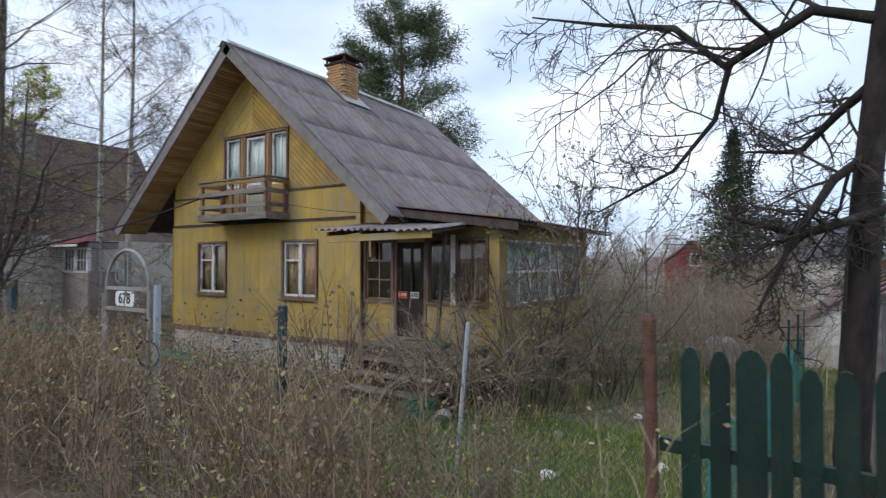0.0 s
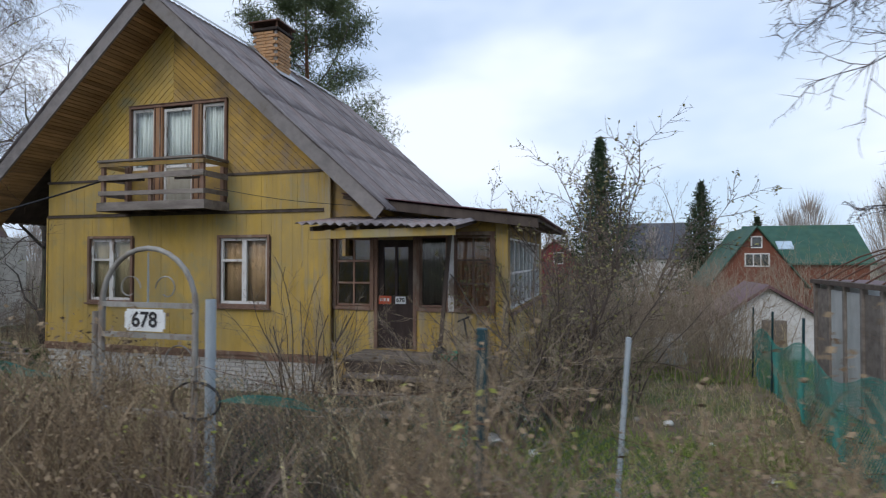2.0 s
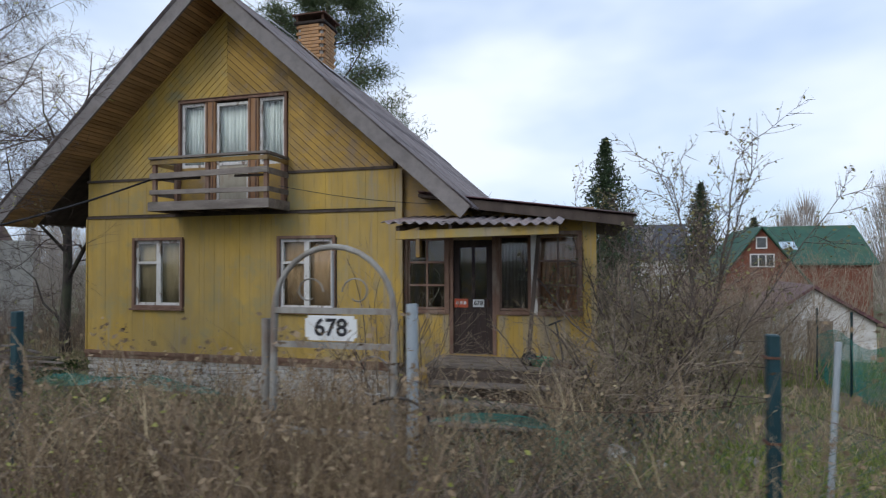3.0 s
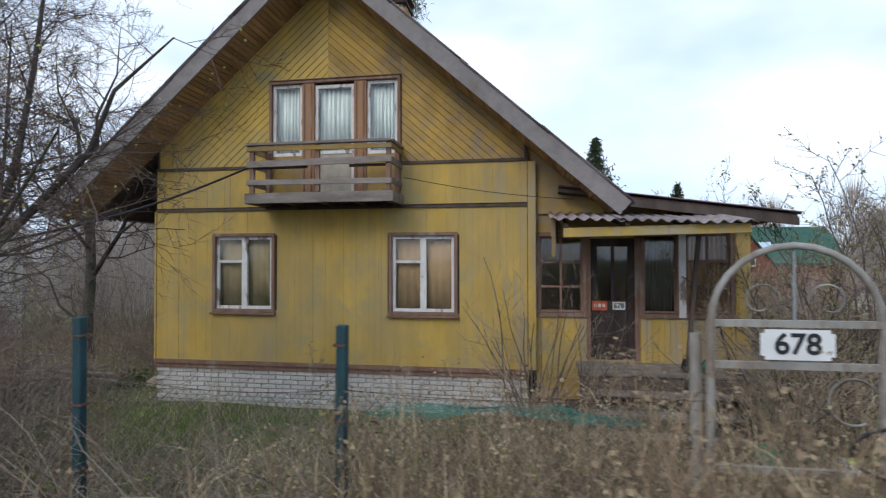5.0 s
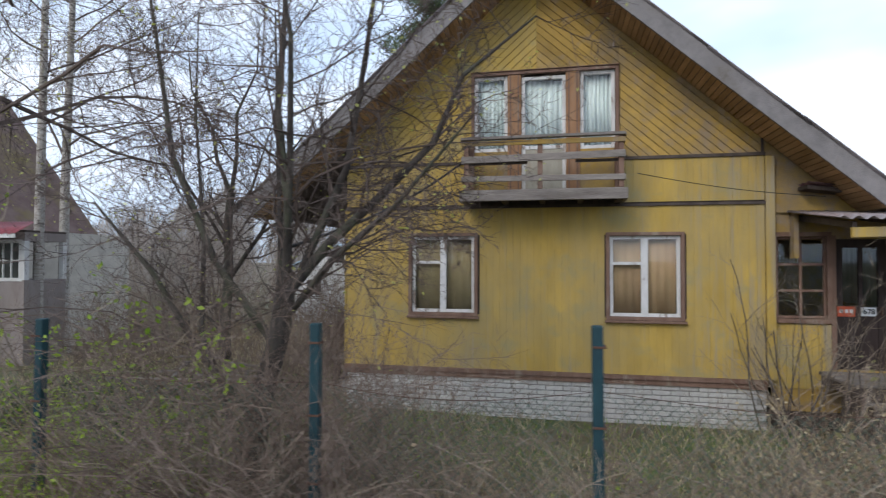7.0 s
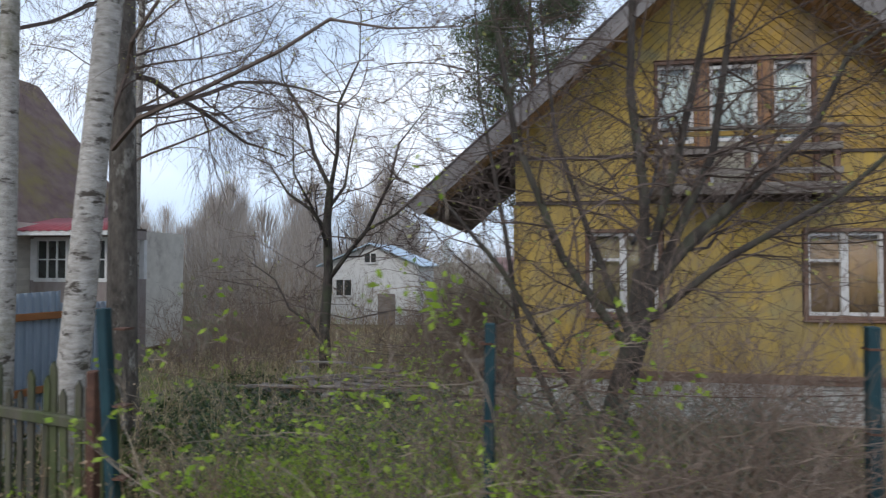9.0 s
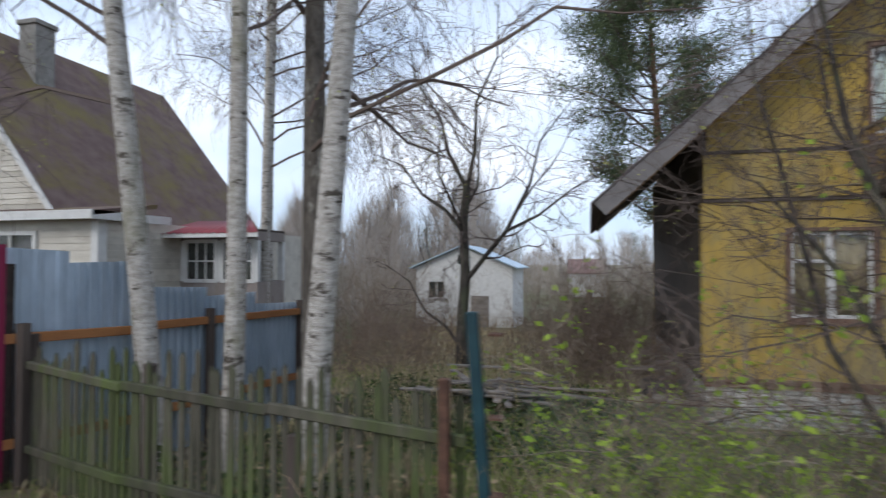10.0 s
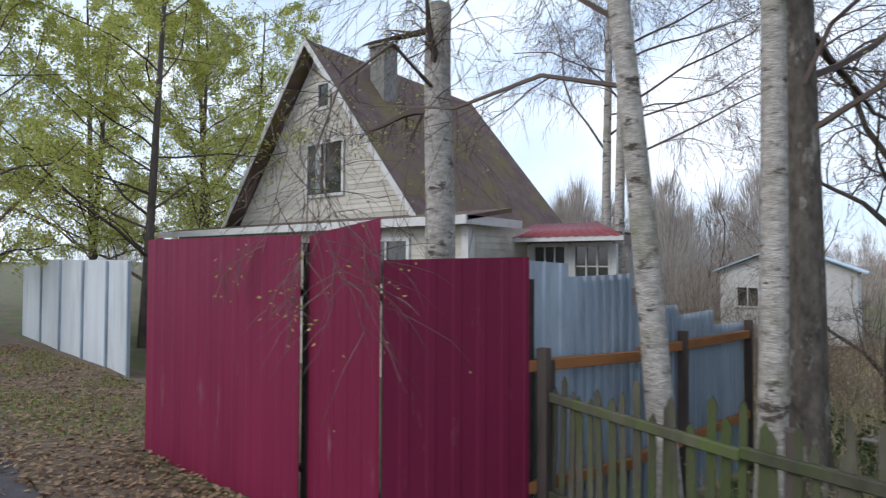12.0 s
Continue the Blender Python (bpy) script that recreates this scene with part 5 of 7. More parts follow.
for a in (-10.8, -9.86):
    plain_window(hv, a + 0.12, 2.0, a + 0.82, 2.8, 1.93, 3, 2, bar=0.03)
for q in ((-9.0, 1.88, 1.95, -8.88, 2.0, 2.85), (-10.86, 1.9, 1.95, -10.76, 2.0, 2.85), (-9.0, 2.9, 1.95, -8.88, 3.0, 2.85), (-9.95, 1.9, 1.95, -9.83, 1.99, 2.85)):
    part("corner_post", boxes(q), WHITE_BOARD, hv)
rawv = corrugated(-11.2, -8.5, 1.3, 2.9, 0.2, 0.012, lambda u, v, h: (u - 0.75 * (v - 1.3) * (u + 11.2) / 2.7, v, 2.99 + 0.24 * (v - 1.3) + h), "u")
raw("roof", *rawv, RED_ROOF, hv, True)
part("flat_roof", boxes((-10.86, 1.95, 3.05, -8.9, 3.0, 3.10)), DARKWOOD, hv)
part("fascia", beam(bmesh.new(), (-11.2, 1.33, 2.94), (-8.52, 1.33, 2.94), 0.03, 0.09), WHITE_BOARD, hv)
bm = boxes((-16.15, 2.25, 6.2, -15.6, 2.8, 8.5), (-16.2, 2.2, 8.5, -15.55, 2.85, 8.62), bev=0.01)
part("chimney", bm, CONCRETE, ph_, "pale rendered chimney")

ph_.location = (0.35, 0.05, 0)
hv.location = (0.35, 0.05, 0)

# ---- white shed behind the plots ----
sh = thing("white_shed", "small whitewashed shed with a pale blue roof", "shed")
SY = 19.0
part("wall", boxes((-10.3, SY, -1.4, -5.3, SY + 4.5, 2.15)), WHITE_BOARD, sh)
bm = bmesh.new()
slab(bm, [(-10.3, 2.15), (-5.3, 2.15), (-7.8, 3.2)], 4.5, lambda u, v, w: Vector((u, SY + w, v)))
part("gable", bm, WHITE_BOARD, sh)
for sd in (-1, 1):
    bm = bmesh.new()
    slab(bm, [(0, SY - 0.3), (2.8, SY - 0.3), (2.8, SY + 4.8), (0, SY + 4.8)], 0.06, lambda u, v, w, s_=sd: Vector((-7.8 + s_ * u, v, 3.3 - 0.42 * u - w)))
    part("roof_slope", bm, BLUE_ROOF, sh)
plain_window(sh, -8.1, 2.3, -7.5, 2.75, SY - 0.02)
plain_window(sh, -9.6, 0.6, -8.8, 1.4, SY - 0.02)
part("door", boxes((-7.4, SY - 0.04, -1.3, -6.5, SY, 0.7)), GREYWOOD, sh)

# ---- east side: greenhouse shack, white shed, tub, far houses ----
gh = thing("greenhouse", "old greenhouse of grey boards and cloudy sheeting", "greenhouse")
FILM = paint("cloudy_sheeting", (0.34, 0.36, 0.36), (0.5, 0.52, 0.52), 3, 0.45, 0.2, (1, 1, 0.4), (0.25, 0.24, 0.21), 1.4, (0.5, 0.7))
for k in range(8):
    y = 2.5 - k * 0.62
    part("upright", boxes((14.36, y - 0.04, gz(14.4, y) - 0.1, 14.44, y + 0.04, 1.98), bev=0.006), GREYWOOD, gh)
    if k < 7:
        part("panel", boxes((14.395, y - 0.58, gz(14.4, y) + 0.05, 14.405, y - 0.04, 1.9)), FILM if k % 3 else GREYWOOD, gh)
part("plate", boxes((14.33, -1.95, 1.98, 14.47, 2.6, 2.05)), DARKWOOD, gh)
part("end_wall", boxes((14.44, 2.44, 0.0, 17.0, 2.5, 2.0)), FILM, gh)
part("back_wall", boxes((17.0, -1.95, 0.0, 17.06, 2.5, 2.0)), FILM, gh)
for k in range(10):
    y = 2.5 - k * 0.48
    pts = [(Vector((14.4 + 2.6 * s, y, 2.05 + 0.55 * math.sin(math.pi * s))), 0.014) for s in [q / 8 for q in range(9)]]
    raw("hoop", *tubes([pts], 5), RUST, gh, True)
part("cover", boxes((14.4, -1.9, 2.03, 15.2, 2.5, 2.045)), MAROON_TIN, gh)

ws = thing("small_shed", "small white shed with a brown pitched roof", "shed")
part("wall", boxes((13.9, 8.0, -0.8, 16.5, 10.5, 0.7)), WHITE_BOARD, ws)
bm = bmesh.new()
slab(bm, [(13.9, 0.7), (16.5, 0.7), (15.05, 1.6)], 2.5, lambda u, v, w: Vector((u, 8.0 + w, v)))
part("gable", bm, WHITE_BOARD, ws)
bm = bmesh.new()
slab(bm, [(13.6, 0.57), (15.05, 1.62), (16.7, 0.58), (16.7, 0.66), (15.05, 1.71), (13.6, 0.65)], 2.9, lambda u, v, w: Vector((u, 7.8 + w, v)))
part("roof", bm, MAROON_TIN, ws, "brown corrugated roof")
part("door", boxes((14.9, 7.96, -0.5, 15.5, 8.0, 0.75)), GREYWOOD, ws)

ws.location = (0.0, 0.3, 0.0)
tub = thing("covered_barrel", "barrel under a crumpled pale plastic sheet", "barrel")
bm = bmesh.new()
bmesh.ops.create_icosphere(bm, subdivisions=4, radius=1.0)
for v in bm.verts:
    z = v.co.z
    n_ = noise.noise(v.co * 2.3) * 0.08 + noise.noise(v.co * 6) * 0.03
    rr = math.hypot(v.co.x, v.co.y)
    k = min(1.0, rr * 1.15) / max(rr, 1e-3)
    v.co = Vector((12.31 + v.co.x * k * 0.37 * (1 + n_), 5.4 + v.co.y * k * 0.37 * (1 + n_), 0.22 + max(-0.45, min(z, 0.85)) * 0.5 + n_ * 0.25))
part("sheet", bm, FILM, tub, smooth=True)

# net of the side fence
netf = thing("net_fence", "green plastic net fence between the plots", "fence")
na, nb = Vector((13.26, -5.75, 0)), Vector((13.85, 4.6, 0))
paths = []
for k in range(196):
    for s in (1, -1):
        pts = []
        for j in range(5):
            u = (k * 0.06 + s * 0.9 * j / 4) / 10.37
            if 0 <= u <= 1:
                p = na.lerp(nb, u)
                pts.append((Vector((p.x + 0.06 * math.sin(u * 40) * (1 - j / 4), p.y, gz(p.x, p.y) + 0.02 + (1.0 + 0.12 * math.sin(u * 23)) * j / 4)), 0.0034))
        if len(pts) > 1:
            paths.append(pts)
raw("net", *tubes(paths, 3), GREEN_NET, netf)
for u in (0.01, 0.62, 0.82, 1.0):
    p = na.lerp(nb, u)
    part("post", beam(bmesh.new(), (p.x, p.y, gz(p.x, p.y) - 0.1), (p.x + 0.03, p.y, gz(p.x, p.y) + 1.5), 0.032, 0.032, up=(0, 1, 0)), GREEN_POST, netf)


def far_house(name, label, x, y, z0, w, d, eave, ridge, wall_mat, roof_mat, along="y", wins=(), over=0.3):
    """A simple far house with a gabled roof; along: the way of its ridge."""
    h = thing(name, label, "house")
    part("wall", boxes((x - w / 2, y, z0, x + w / 2, y + d, eave)), wall_mat, h)
    bm = bmesh.new()
    if along == "y":
        slab(bm, [(x - w / 2, eave), (x + w / 2, eave), (x, ridge)], d, lambda u, v, q: Vector((u, y + q, v)))
    else:
        slab(bm, [(y, eave), (y + d, eave), (y + d / 2, ridge)], w, lambda u, v, q: Vector((x - w / 2 + q, u, v)))
    part("gable", bm, wall_mat, h)
    run, half = (w, w / 2) if along == "y" else (d, d / 2)
    sl = (ridge - eave) / half
    for sd in (-1, 1):
        bm = bmesh.new()
        if along == "y":
            slab(bm, [(0, y - over), (half + over, y - over), (half + over, y + d + over), (0, y + d + over)], 0.12, lambda u, v, q, s_=sd: Vector((x + s_ * u, v, ridge + 0.14 - sl * u - q)))
        else:
            slab(bm, [(0, x - w / 2 - over), (half + over, x - w / 2 - over), (half + over, x + w / 2 + over), (0, x + w / 2 + over)], 0.12, lambda u, v, q, s_=sd: Vector((v, y + d / 2 + s_ * u, ridge + 0.14 - sl * u - q)))
        part("roof_slope", bm, roof_mat, h)
    for wx0, wz0, wx1, wz1 in wins:
        plain_window(h, wx0, wz0, wx1, wz1, y - 0.03, 3 if wx1 - wx0 > 1.2 else 1, 1, bar=0.08)
    return h


far_house("log_house", "red-brown log house with a green roof", 20.55, 33.4, -2.2, 5.6, 8.0, 0.8, 4.5, RED_WOOD, GREEN_ROOF, "y", ((19.9, 1.95, 21.25, 2.7), (20.28, 3.2, 20.82, 3.85)))
wing = far_house("log_house_wing", "wing of the log house under a long green roof", 24.2, 34.6, -2.2, 6.6, 6.4, 2.2, 4.7, RED_WOOD, GREEN_ROOF, "x")
bm = bmesh.new()
slab(bm, [(22.4, 0.9), (23.4, 0.9), (23.4, 1.6), (22.4, 1.6)], 0.05, lambda u, v, q: Vector((u, 34.6 + v, 2.2 + 0.78 * v + 0.21 - q)))
part("skylight", bm, BLUE_ROOF, wing, "pale skylight")
far_house("crimson_house", "small crimson house with a white window", 6.4, 42.0, -2.3, 4.2, 5.0, 2.3, 4.0, CRIMSON, paint("tawny_roof", (0.26, 0.17, 0.14), (0.34, 0.24, 0.2), 2, 0.8, 0.1), "y", ((6.4, 2.0, 7.1, 2.9),))
far_house("garage", "low pale garage with a red edge", 7.8, 39.0, -2.3, 3.6, 3.0, -0.2, 0.2, CONCRETE, CRIMSON, "x")
far_house("slate_house", "distant house with a dark slate roof", 16.2, 60.0, -3.0, 8.0, 8.0, 2.6, 6.6, WHITE_BOARD, paint("dark_slate", (0.06, 0.065, 0.08), (0.09, 0.095, 0.11), 2, 0.8, 0.1), "x")
far_house("pale_house", "distant pale house with a faded rose roof among trees", -2.0, 74.0, -3.2, 5.0, 5.0, 1.0, 2.8, WHITE_BOARD, paint("faded_rose_roof", (0.22, 0.13, 0.125), (0.30, 0.19, 0.18), 2, 0.8, 0.1), "x")

# ---- trees and shrubs ----
def sprout(rng, p, d, length, r, n, wiggle, up, tip=0.25):
    """One winding shoot: list of (point, radius)."""
    path = [(p.copy(), r)]
    d = d.normalized()
    for i in range(n):
        d = (d + Vector((rng.gauss(0, wiggle), rng.gauss(0, wiggle), rng.gauss(0, wiggle) + up))).normalized()
        p = p + d * (length / n)
        path.append((p.copy(), r * (1 - (1 - tip) * (i + 1) / n)))
    return path


def along(path, u):
    k = u * (len(path) - 1)
    i = min(int(k), len(path) - 2)
    f = k - i
    a, b = path[i], path[i + 1]
    return a[0].lerp(b[0], f), (b[0] - a[0]).normalized(), a[1] + (b[1] - a[1]) * f


def branch_out(rng, parents, per, ratio, start, angle, wiggle, up, rr=0.5, n=4, least=0.003, taper=True):
    """Side shoots on each parent path."""
    out = []
    for path in parents:
        ln = sum((b[0] - a[0]).length for a, b in zip(path, path[1:]))
        cnt = per if isinstance(per, int) else max(1, int(per * ln))
        for k in range(cnt):
            u = start + (1 - start) * (k + rng.random()) / cnt
            p, d, r = along(path, min(u, 0.999))
            side = d.orthogonal().normalized()
            side.rotate(Matrix.Rotation(rng.uniform(0, 2 * math.pi), 3, d))
            a = radians(rng.uniform(*angle))
            nd = d * math.cos(a) + side * math.sin(a)
            l2 = ln * ratio * rng.uniform(0.55, 1.2) * ((1.15 - 0.6 * u) if taper else 1)
            out.append(sprout(rng, p, nd, l2, max(least, r * rr), n, wiggle, up))
    return out


def points_on(rng, paths, count, lo=0.2, spread=0.03):
    pts = []
    m = len(paths)
    for k in range(count):
        p, _, _ = along(paths[rng.randrange(m)], rng.uniform(lo, 0.999))
        pts.append((p.x + rng.gauss(0, spread), p.y + rng.gauss(0, spread), p.z + rng.gauss(0, spread)))
    return pts


def plant(name, label, category, trunk, crown, bark, twig, leaf_pts=None, leaf_mat=None, leaf=0.05, aspect=0.55, group="", sides=4, rng=None):
    ob = thing(name, label, category, group)
    if trunk:
        raw("trunk", *tubes(trunk, 8), bark, ob, True)
    if crown:
        raw("crown", *tubes(crown, sides), twig, ob)
    if leaf_pts:
        v, f = flakes(leaf_pts, leaf, rng or NPR, aspect)
        raw("foliage", v.tolist(), f.tolist(), leaf_mat, ob)
    return ob


V = Vector

# birches: clear white stems, high limbs, fine hanging twigs
def birch(x, y, r, h, rng, bark, label, lean=(0, 0), limbs=17, first=0.30, topped=False, extra=(), veil=3, fine=0.0034):
    z0 = gz(x, y) - 0.1
    tr = [(V((x + lean[0] * s * h + 0.05 * math.sin(s * 7 + x), y + lean[1] * s * h + 0.04 * math.sin(s * 5 + y), z0 + h * s)), r * (1.25 if s == 0 else 1) * (1 - (0.25 if topped else 0.8) * s)) for s in [k / 14 for k in range(15)]]
    lim = []
    for k in range(limbs):
        u = first + (0.97 - first) * (k + rng.random()) / limbs
        p, d, rr = along(tr, u)
        a = rng.uniform(0, 2 * math.pi)
        lim.append(sprout(rng, p, V((math.cos(a), math.sin(a), rng.uniform(0.2, 0.9))), h * 0.33 * rng.uniform(0.6, 1.2) * (1.2 - 0.6 * u), max(0.014, rr * 0.33), 7, 0.16, 0.0))
    for e in extra:
        lim.append([(V(q) + V((rng.gauss(0, 0.04), rng.gauss(0, 0.04), rng.gauss(0, 0.04))) * (i_ > 0), w * 0.72) for i_, (q, w) in enumerate(e)])
    sub = branch_out(rng, lim, 7, 0.45, 0.15, (25, 65), 0.16, -0.03, 0.45, 5, 0.005)
    tw = branch_out(rng, sub, 8, 0.7, 0.1, (20, 70), 0.14, -0.2, 0.5, 4, 0.004)
    hang = branch_out(rng, tw, veil, 0.95, 0.2, (20, 60), 0.12, -0.25, 0.7, 3, fine)
    crown = lim + sub + tw + hang
    pts = points_on(rng, tw + hang, 3200 if limbs > 3 else 700, 0.2, 0.03)
    return plant("birch_tree", label, "tree", [tr], crown, bark, TWIG, pts, YOUNG_LEAF, 0.028, group="birches at the fence")


rb = random.Random(11)
birch(-5.8, -4.05, 0.125, 13.5, rb, BIRCH, "white-barked birch with dark scars by the sheet fence", (-0.07, -0.045), extra=[[((-5.98, -4.2, 3.9), 0.035), ((-6.6, -4.5, 4.02), 0.028), ((-7.4, -4.7, 3.85), 0.022), ((-8.6, -4.7, 4.1), 0.014), ((-9.4, -4.8, 4.6), 0.007)]])
birch(-5.17, -3.78, 0.115, 14, rb, BIRCH, "slender white-barked birch by the fence", (0.025, 0.015))
birch(-4.15, -4.1, 0.145, 15, rb, BIRCH, "thick white-barked birch with peeling bark", (0.085, 0.05), extra=[[((-4.9, -2.5, 3.75), 0.045), ((-4.3, -2.8, 4.0), 0.04), ((-3.4, -2.9, 4.3), 0.034), ((-2.5, -3.0, 4.62), 0.03), ((-1.9, -3.0, 4.85), 0.024), ((-1.2, -3.0, 4.75), 0.016), ((-0.5, -3.0, 4.8), 0.008)]])
birch(-5.08, -2.1, 0.20, 14, rb, ROUGH_BARK, "dark rough-barked birch by the fence", (0.006, 0.002), extra=[[((-5.0, -2.4, 4.2), 0.04), ((-4.8, -2.4, 4.75), 0.035), ((-4.3, -2.9, 4.9), 0.03), ((-3.6, -3.2, 5.5), 0.02)]])
birch(-8.15, -4.05, 0.185, 5.1, rb, BIRCH, "topped birch trunk with shaggy bark", (0.0, 0.0), limbs=3, first=0.7, topped=True, extra=[[((-8.2, -4.0, 4.3), 0.03), ((-8.0, -4.9, 4.5), 0.022), ((-7.75, -5.7, 3.9), 0.014), ((-7.6, -6.15, 3.1), 0.008), ((-7.55, -6.25, 2.4), 0.004)], [((-8.1, -5.0, 4.4), 0.012), ((-8.3, -5.8, 3.7), 0.008), ((-8.35, -6.2, 2.6), 0.004)]])
birch(-9.5, 4.0, 0.14, 16, rb, BIRCH, "tall birch behind the fence", (0.0, 0.0), veil=6, fine=0.0048)
birch(-8.6, 2.4, 0.13, 15, rb, BIRCH, "tall birch with hanging twigs", (0.0, 0.0), veil=6, fine=0.0048)


# garden trees, bare
def bare_tree(x, y, h, r, rng, label, stems=3, spread=0.5, per=(6, 7, 6), bark=BARK, twig=TWIG, name="garden_tree", group="bare garden trees", fork=0.35, buds=0, bud_mat=None, up=0.06, ln=0.55, bud=0.02):
    z0 = gz(x, y) - 0.1
    tr = sprout(rng, V((x, y, z0)), V((rng.gauss(0, 0.08), rng.gauss(0, 0.08), 1)), h * fork, r, 5, 0.07, 0.05, 0.8)
    top = tr[-1][0]
    main = []
    for k in range(stems):
        a = 2 * math.pi * (k + rng.random() * 0.6) / stems
        main.append(sprout(rng, top - V((0, 0, 0.04)), V((math.cos(a) * spread, math.sin(a) * spread, 1)), h * (1 - fork) * rng.uniform(0.8, 1.1), r * 0.62, 8, 0.13, 0.05, 0.2))
    l1 = branch_out(rng, main, per[0], ln, 0.12, (30, 70), 0.16, up, 0.5, 6, 0.006)
    l2 = branch_out(rng, l1, per[1], 0.5, 0.12, (30, 70), 0.18, up, 0.5, 4, 0.0045)
    l3 = branch_out(rng, l2, per[2], 0.5, 0.15, (25, 65), 0.18, up, 0.6, 2, 0.003)
    pts = points_on(rng, l2 + l3, buds, 0.2, 0.02) if buds else None
    return plant(name, label, "tree", [tr] + main, l1 + l2 + l3, bark, twig, pts, bud_mat, bud, group=group)


rt = random.Random(21)
# the many-stemmed tree before the house corner
z0 = gz(0.75, -4.4) - 0.1
t1 = [(V((0.72, -4.4, z0)), 0.12), (V((0.82, -4.4, 1.1)), 0.10), (V((1.02, -4.4, 1.8)), 0.095), (V((1.08, -4.4, 2.3)), 0.085)]
st = [[(V((1.08, -4.4, 2.25)), 0.0450), (V((1.08, -4.4, 2.9)), 0.0390), (V((0.98, -4.4, 3.7)), 0.0338), (V((1.02, -4.35, 4.7)), 0.0225), (V((0.9, -4.3, 6.0)), 0.0090)],
      [(V((1.06, -4.4, 2.1)), 0.0525), (V((1.45, -4.38, 2.55)), 0.0450), (V((1.9, -4.35, 2.95)), 0.0375), (V((2.35, -4.3, 3.4)), 0.0300), (V((2.6, -4.3, 3.95)), 0.0188), (V((3.2, -4.3, 4.4)), 0.0075)],
      [(V((1.2, -4.4, 2.3)), 0.0375), (V((1.6, -4.35, 3.2)), 0.0315), (V((1.75, -4.3, 4.2)), 0.0240), (V((1.95, -4.3, 5.6)), 0.0090)],
      [(V((0.95, -4.4, 1.7)), 0.0375), (V((0.45, -4.5, 2.4)), 0.0315), (V((0.1, -4.6, 3.3)), 0.0255), (V((-0.1, -4.6, 4.5)), 0.0150), (V((-0.3, -4.6, 5.5)), 0.0067)],
      [(V((0.8, -4.4, 1.0)), 0.0338), (V((0.4, -4.6, 1.6)), 0.0263), (V((0.0, -4.7, 2.3)), 0.0210), (V((-0.5, -4.8, 2.9)), 0.0090)],
      [(V((0.76, -4.4, 0.55)), 0.034), (V((0.4, -4.3, 1.2)), 0.029), (V((0.12, -4.2, 1.75)), 0.026), (V((0.0, -4.0, 2.6)), 0.02), (V((-0.25, -3.8, 3.9)), 0.012), (V((-0.3, -3.7, 5.0)), 0.006)],
      [(V((1.06, -4.4, 2.2)), 0.036), (V((1.25, -4.7, 3.1)), 0.03), (V((1.4, -5.0, 4.1)), 0.02), (V((1.3, -5.3, 5.3)), 0.008)],
      [(V((1.03, -4.4, 1.85)), 0.032), (V((1.6, -4.7, 2.4)), 0.026), (V((2.2, -4.95, 2.8)), 0.019), (V((2.8, -5.1, 3.4)), 0.008)],
      [(V((1.0, -4.4, 1.7)), 0.034), (V((0.75, -3.9, 2.5)), 0.028), (V((0.45, -3.4, 3.6)), 0.02), (V((0.3, -3.2, 5.2)), 0.008)]]
l1 = branch_out(rt, st, 15, 0.6, 0.08, (35, 80), 0.22, -0.01, 0.36, 6, 0.006)
l2 = branch_out(rt, l1, 9, 0.5, 0.1, (30, 75), 0.2, -0.01, 0.5, 4, 0.004)
l3 = branch_out(rt, l2, 7, 0.5, 0.15, (25, 70), 0.2, 0.0, 0.6, 2, 0.0028)
plant("garden_tree", "bare many-stemmed tree before the yellow house", "tree", [t1] + st, l1 + l2 + l3, DARK_BARK, TWIG, points_on(rt, l2 + l3, 1000, 0.2, 0.02), YOUNG_LEAF, 0.03, group="bare garden trees").location = (0.0, 0.2, 0)
# old orchard tree: straight bole, a fork high up and boughs from low down
oz = gz(-4.3, 3.3)


def orchard(*pts):
    return [(V((-4.3 + a, 3.3 + b, oz + c)), r) for a, b, c, r in pts]


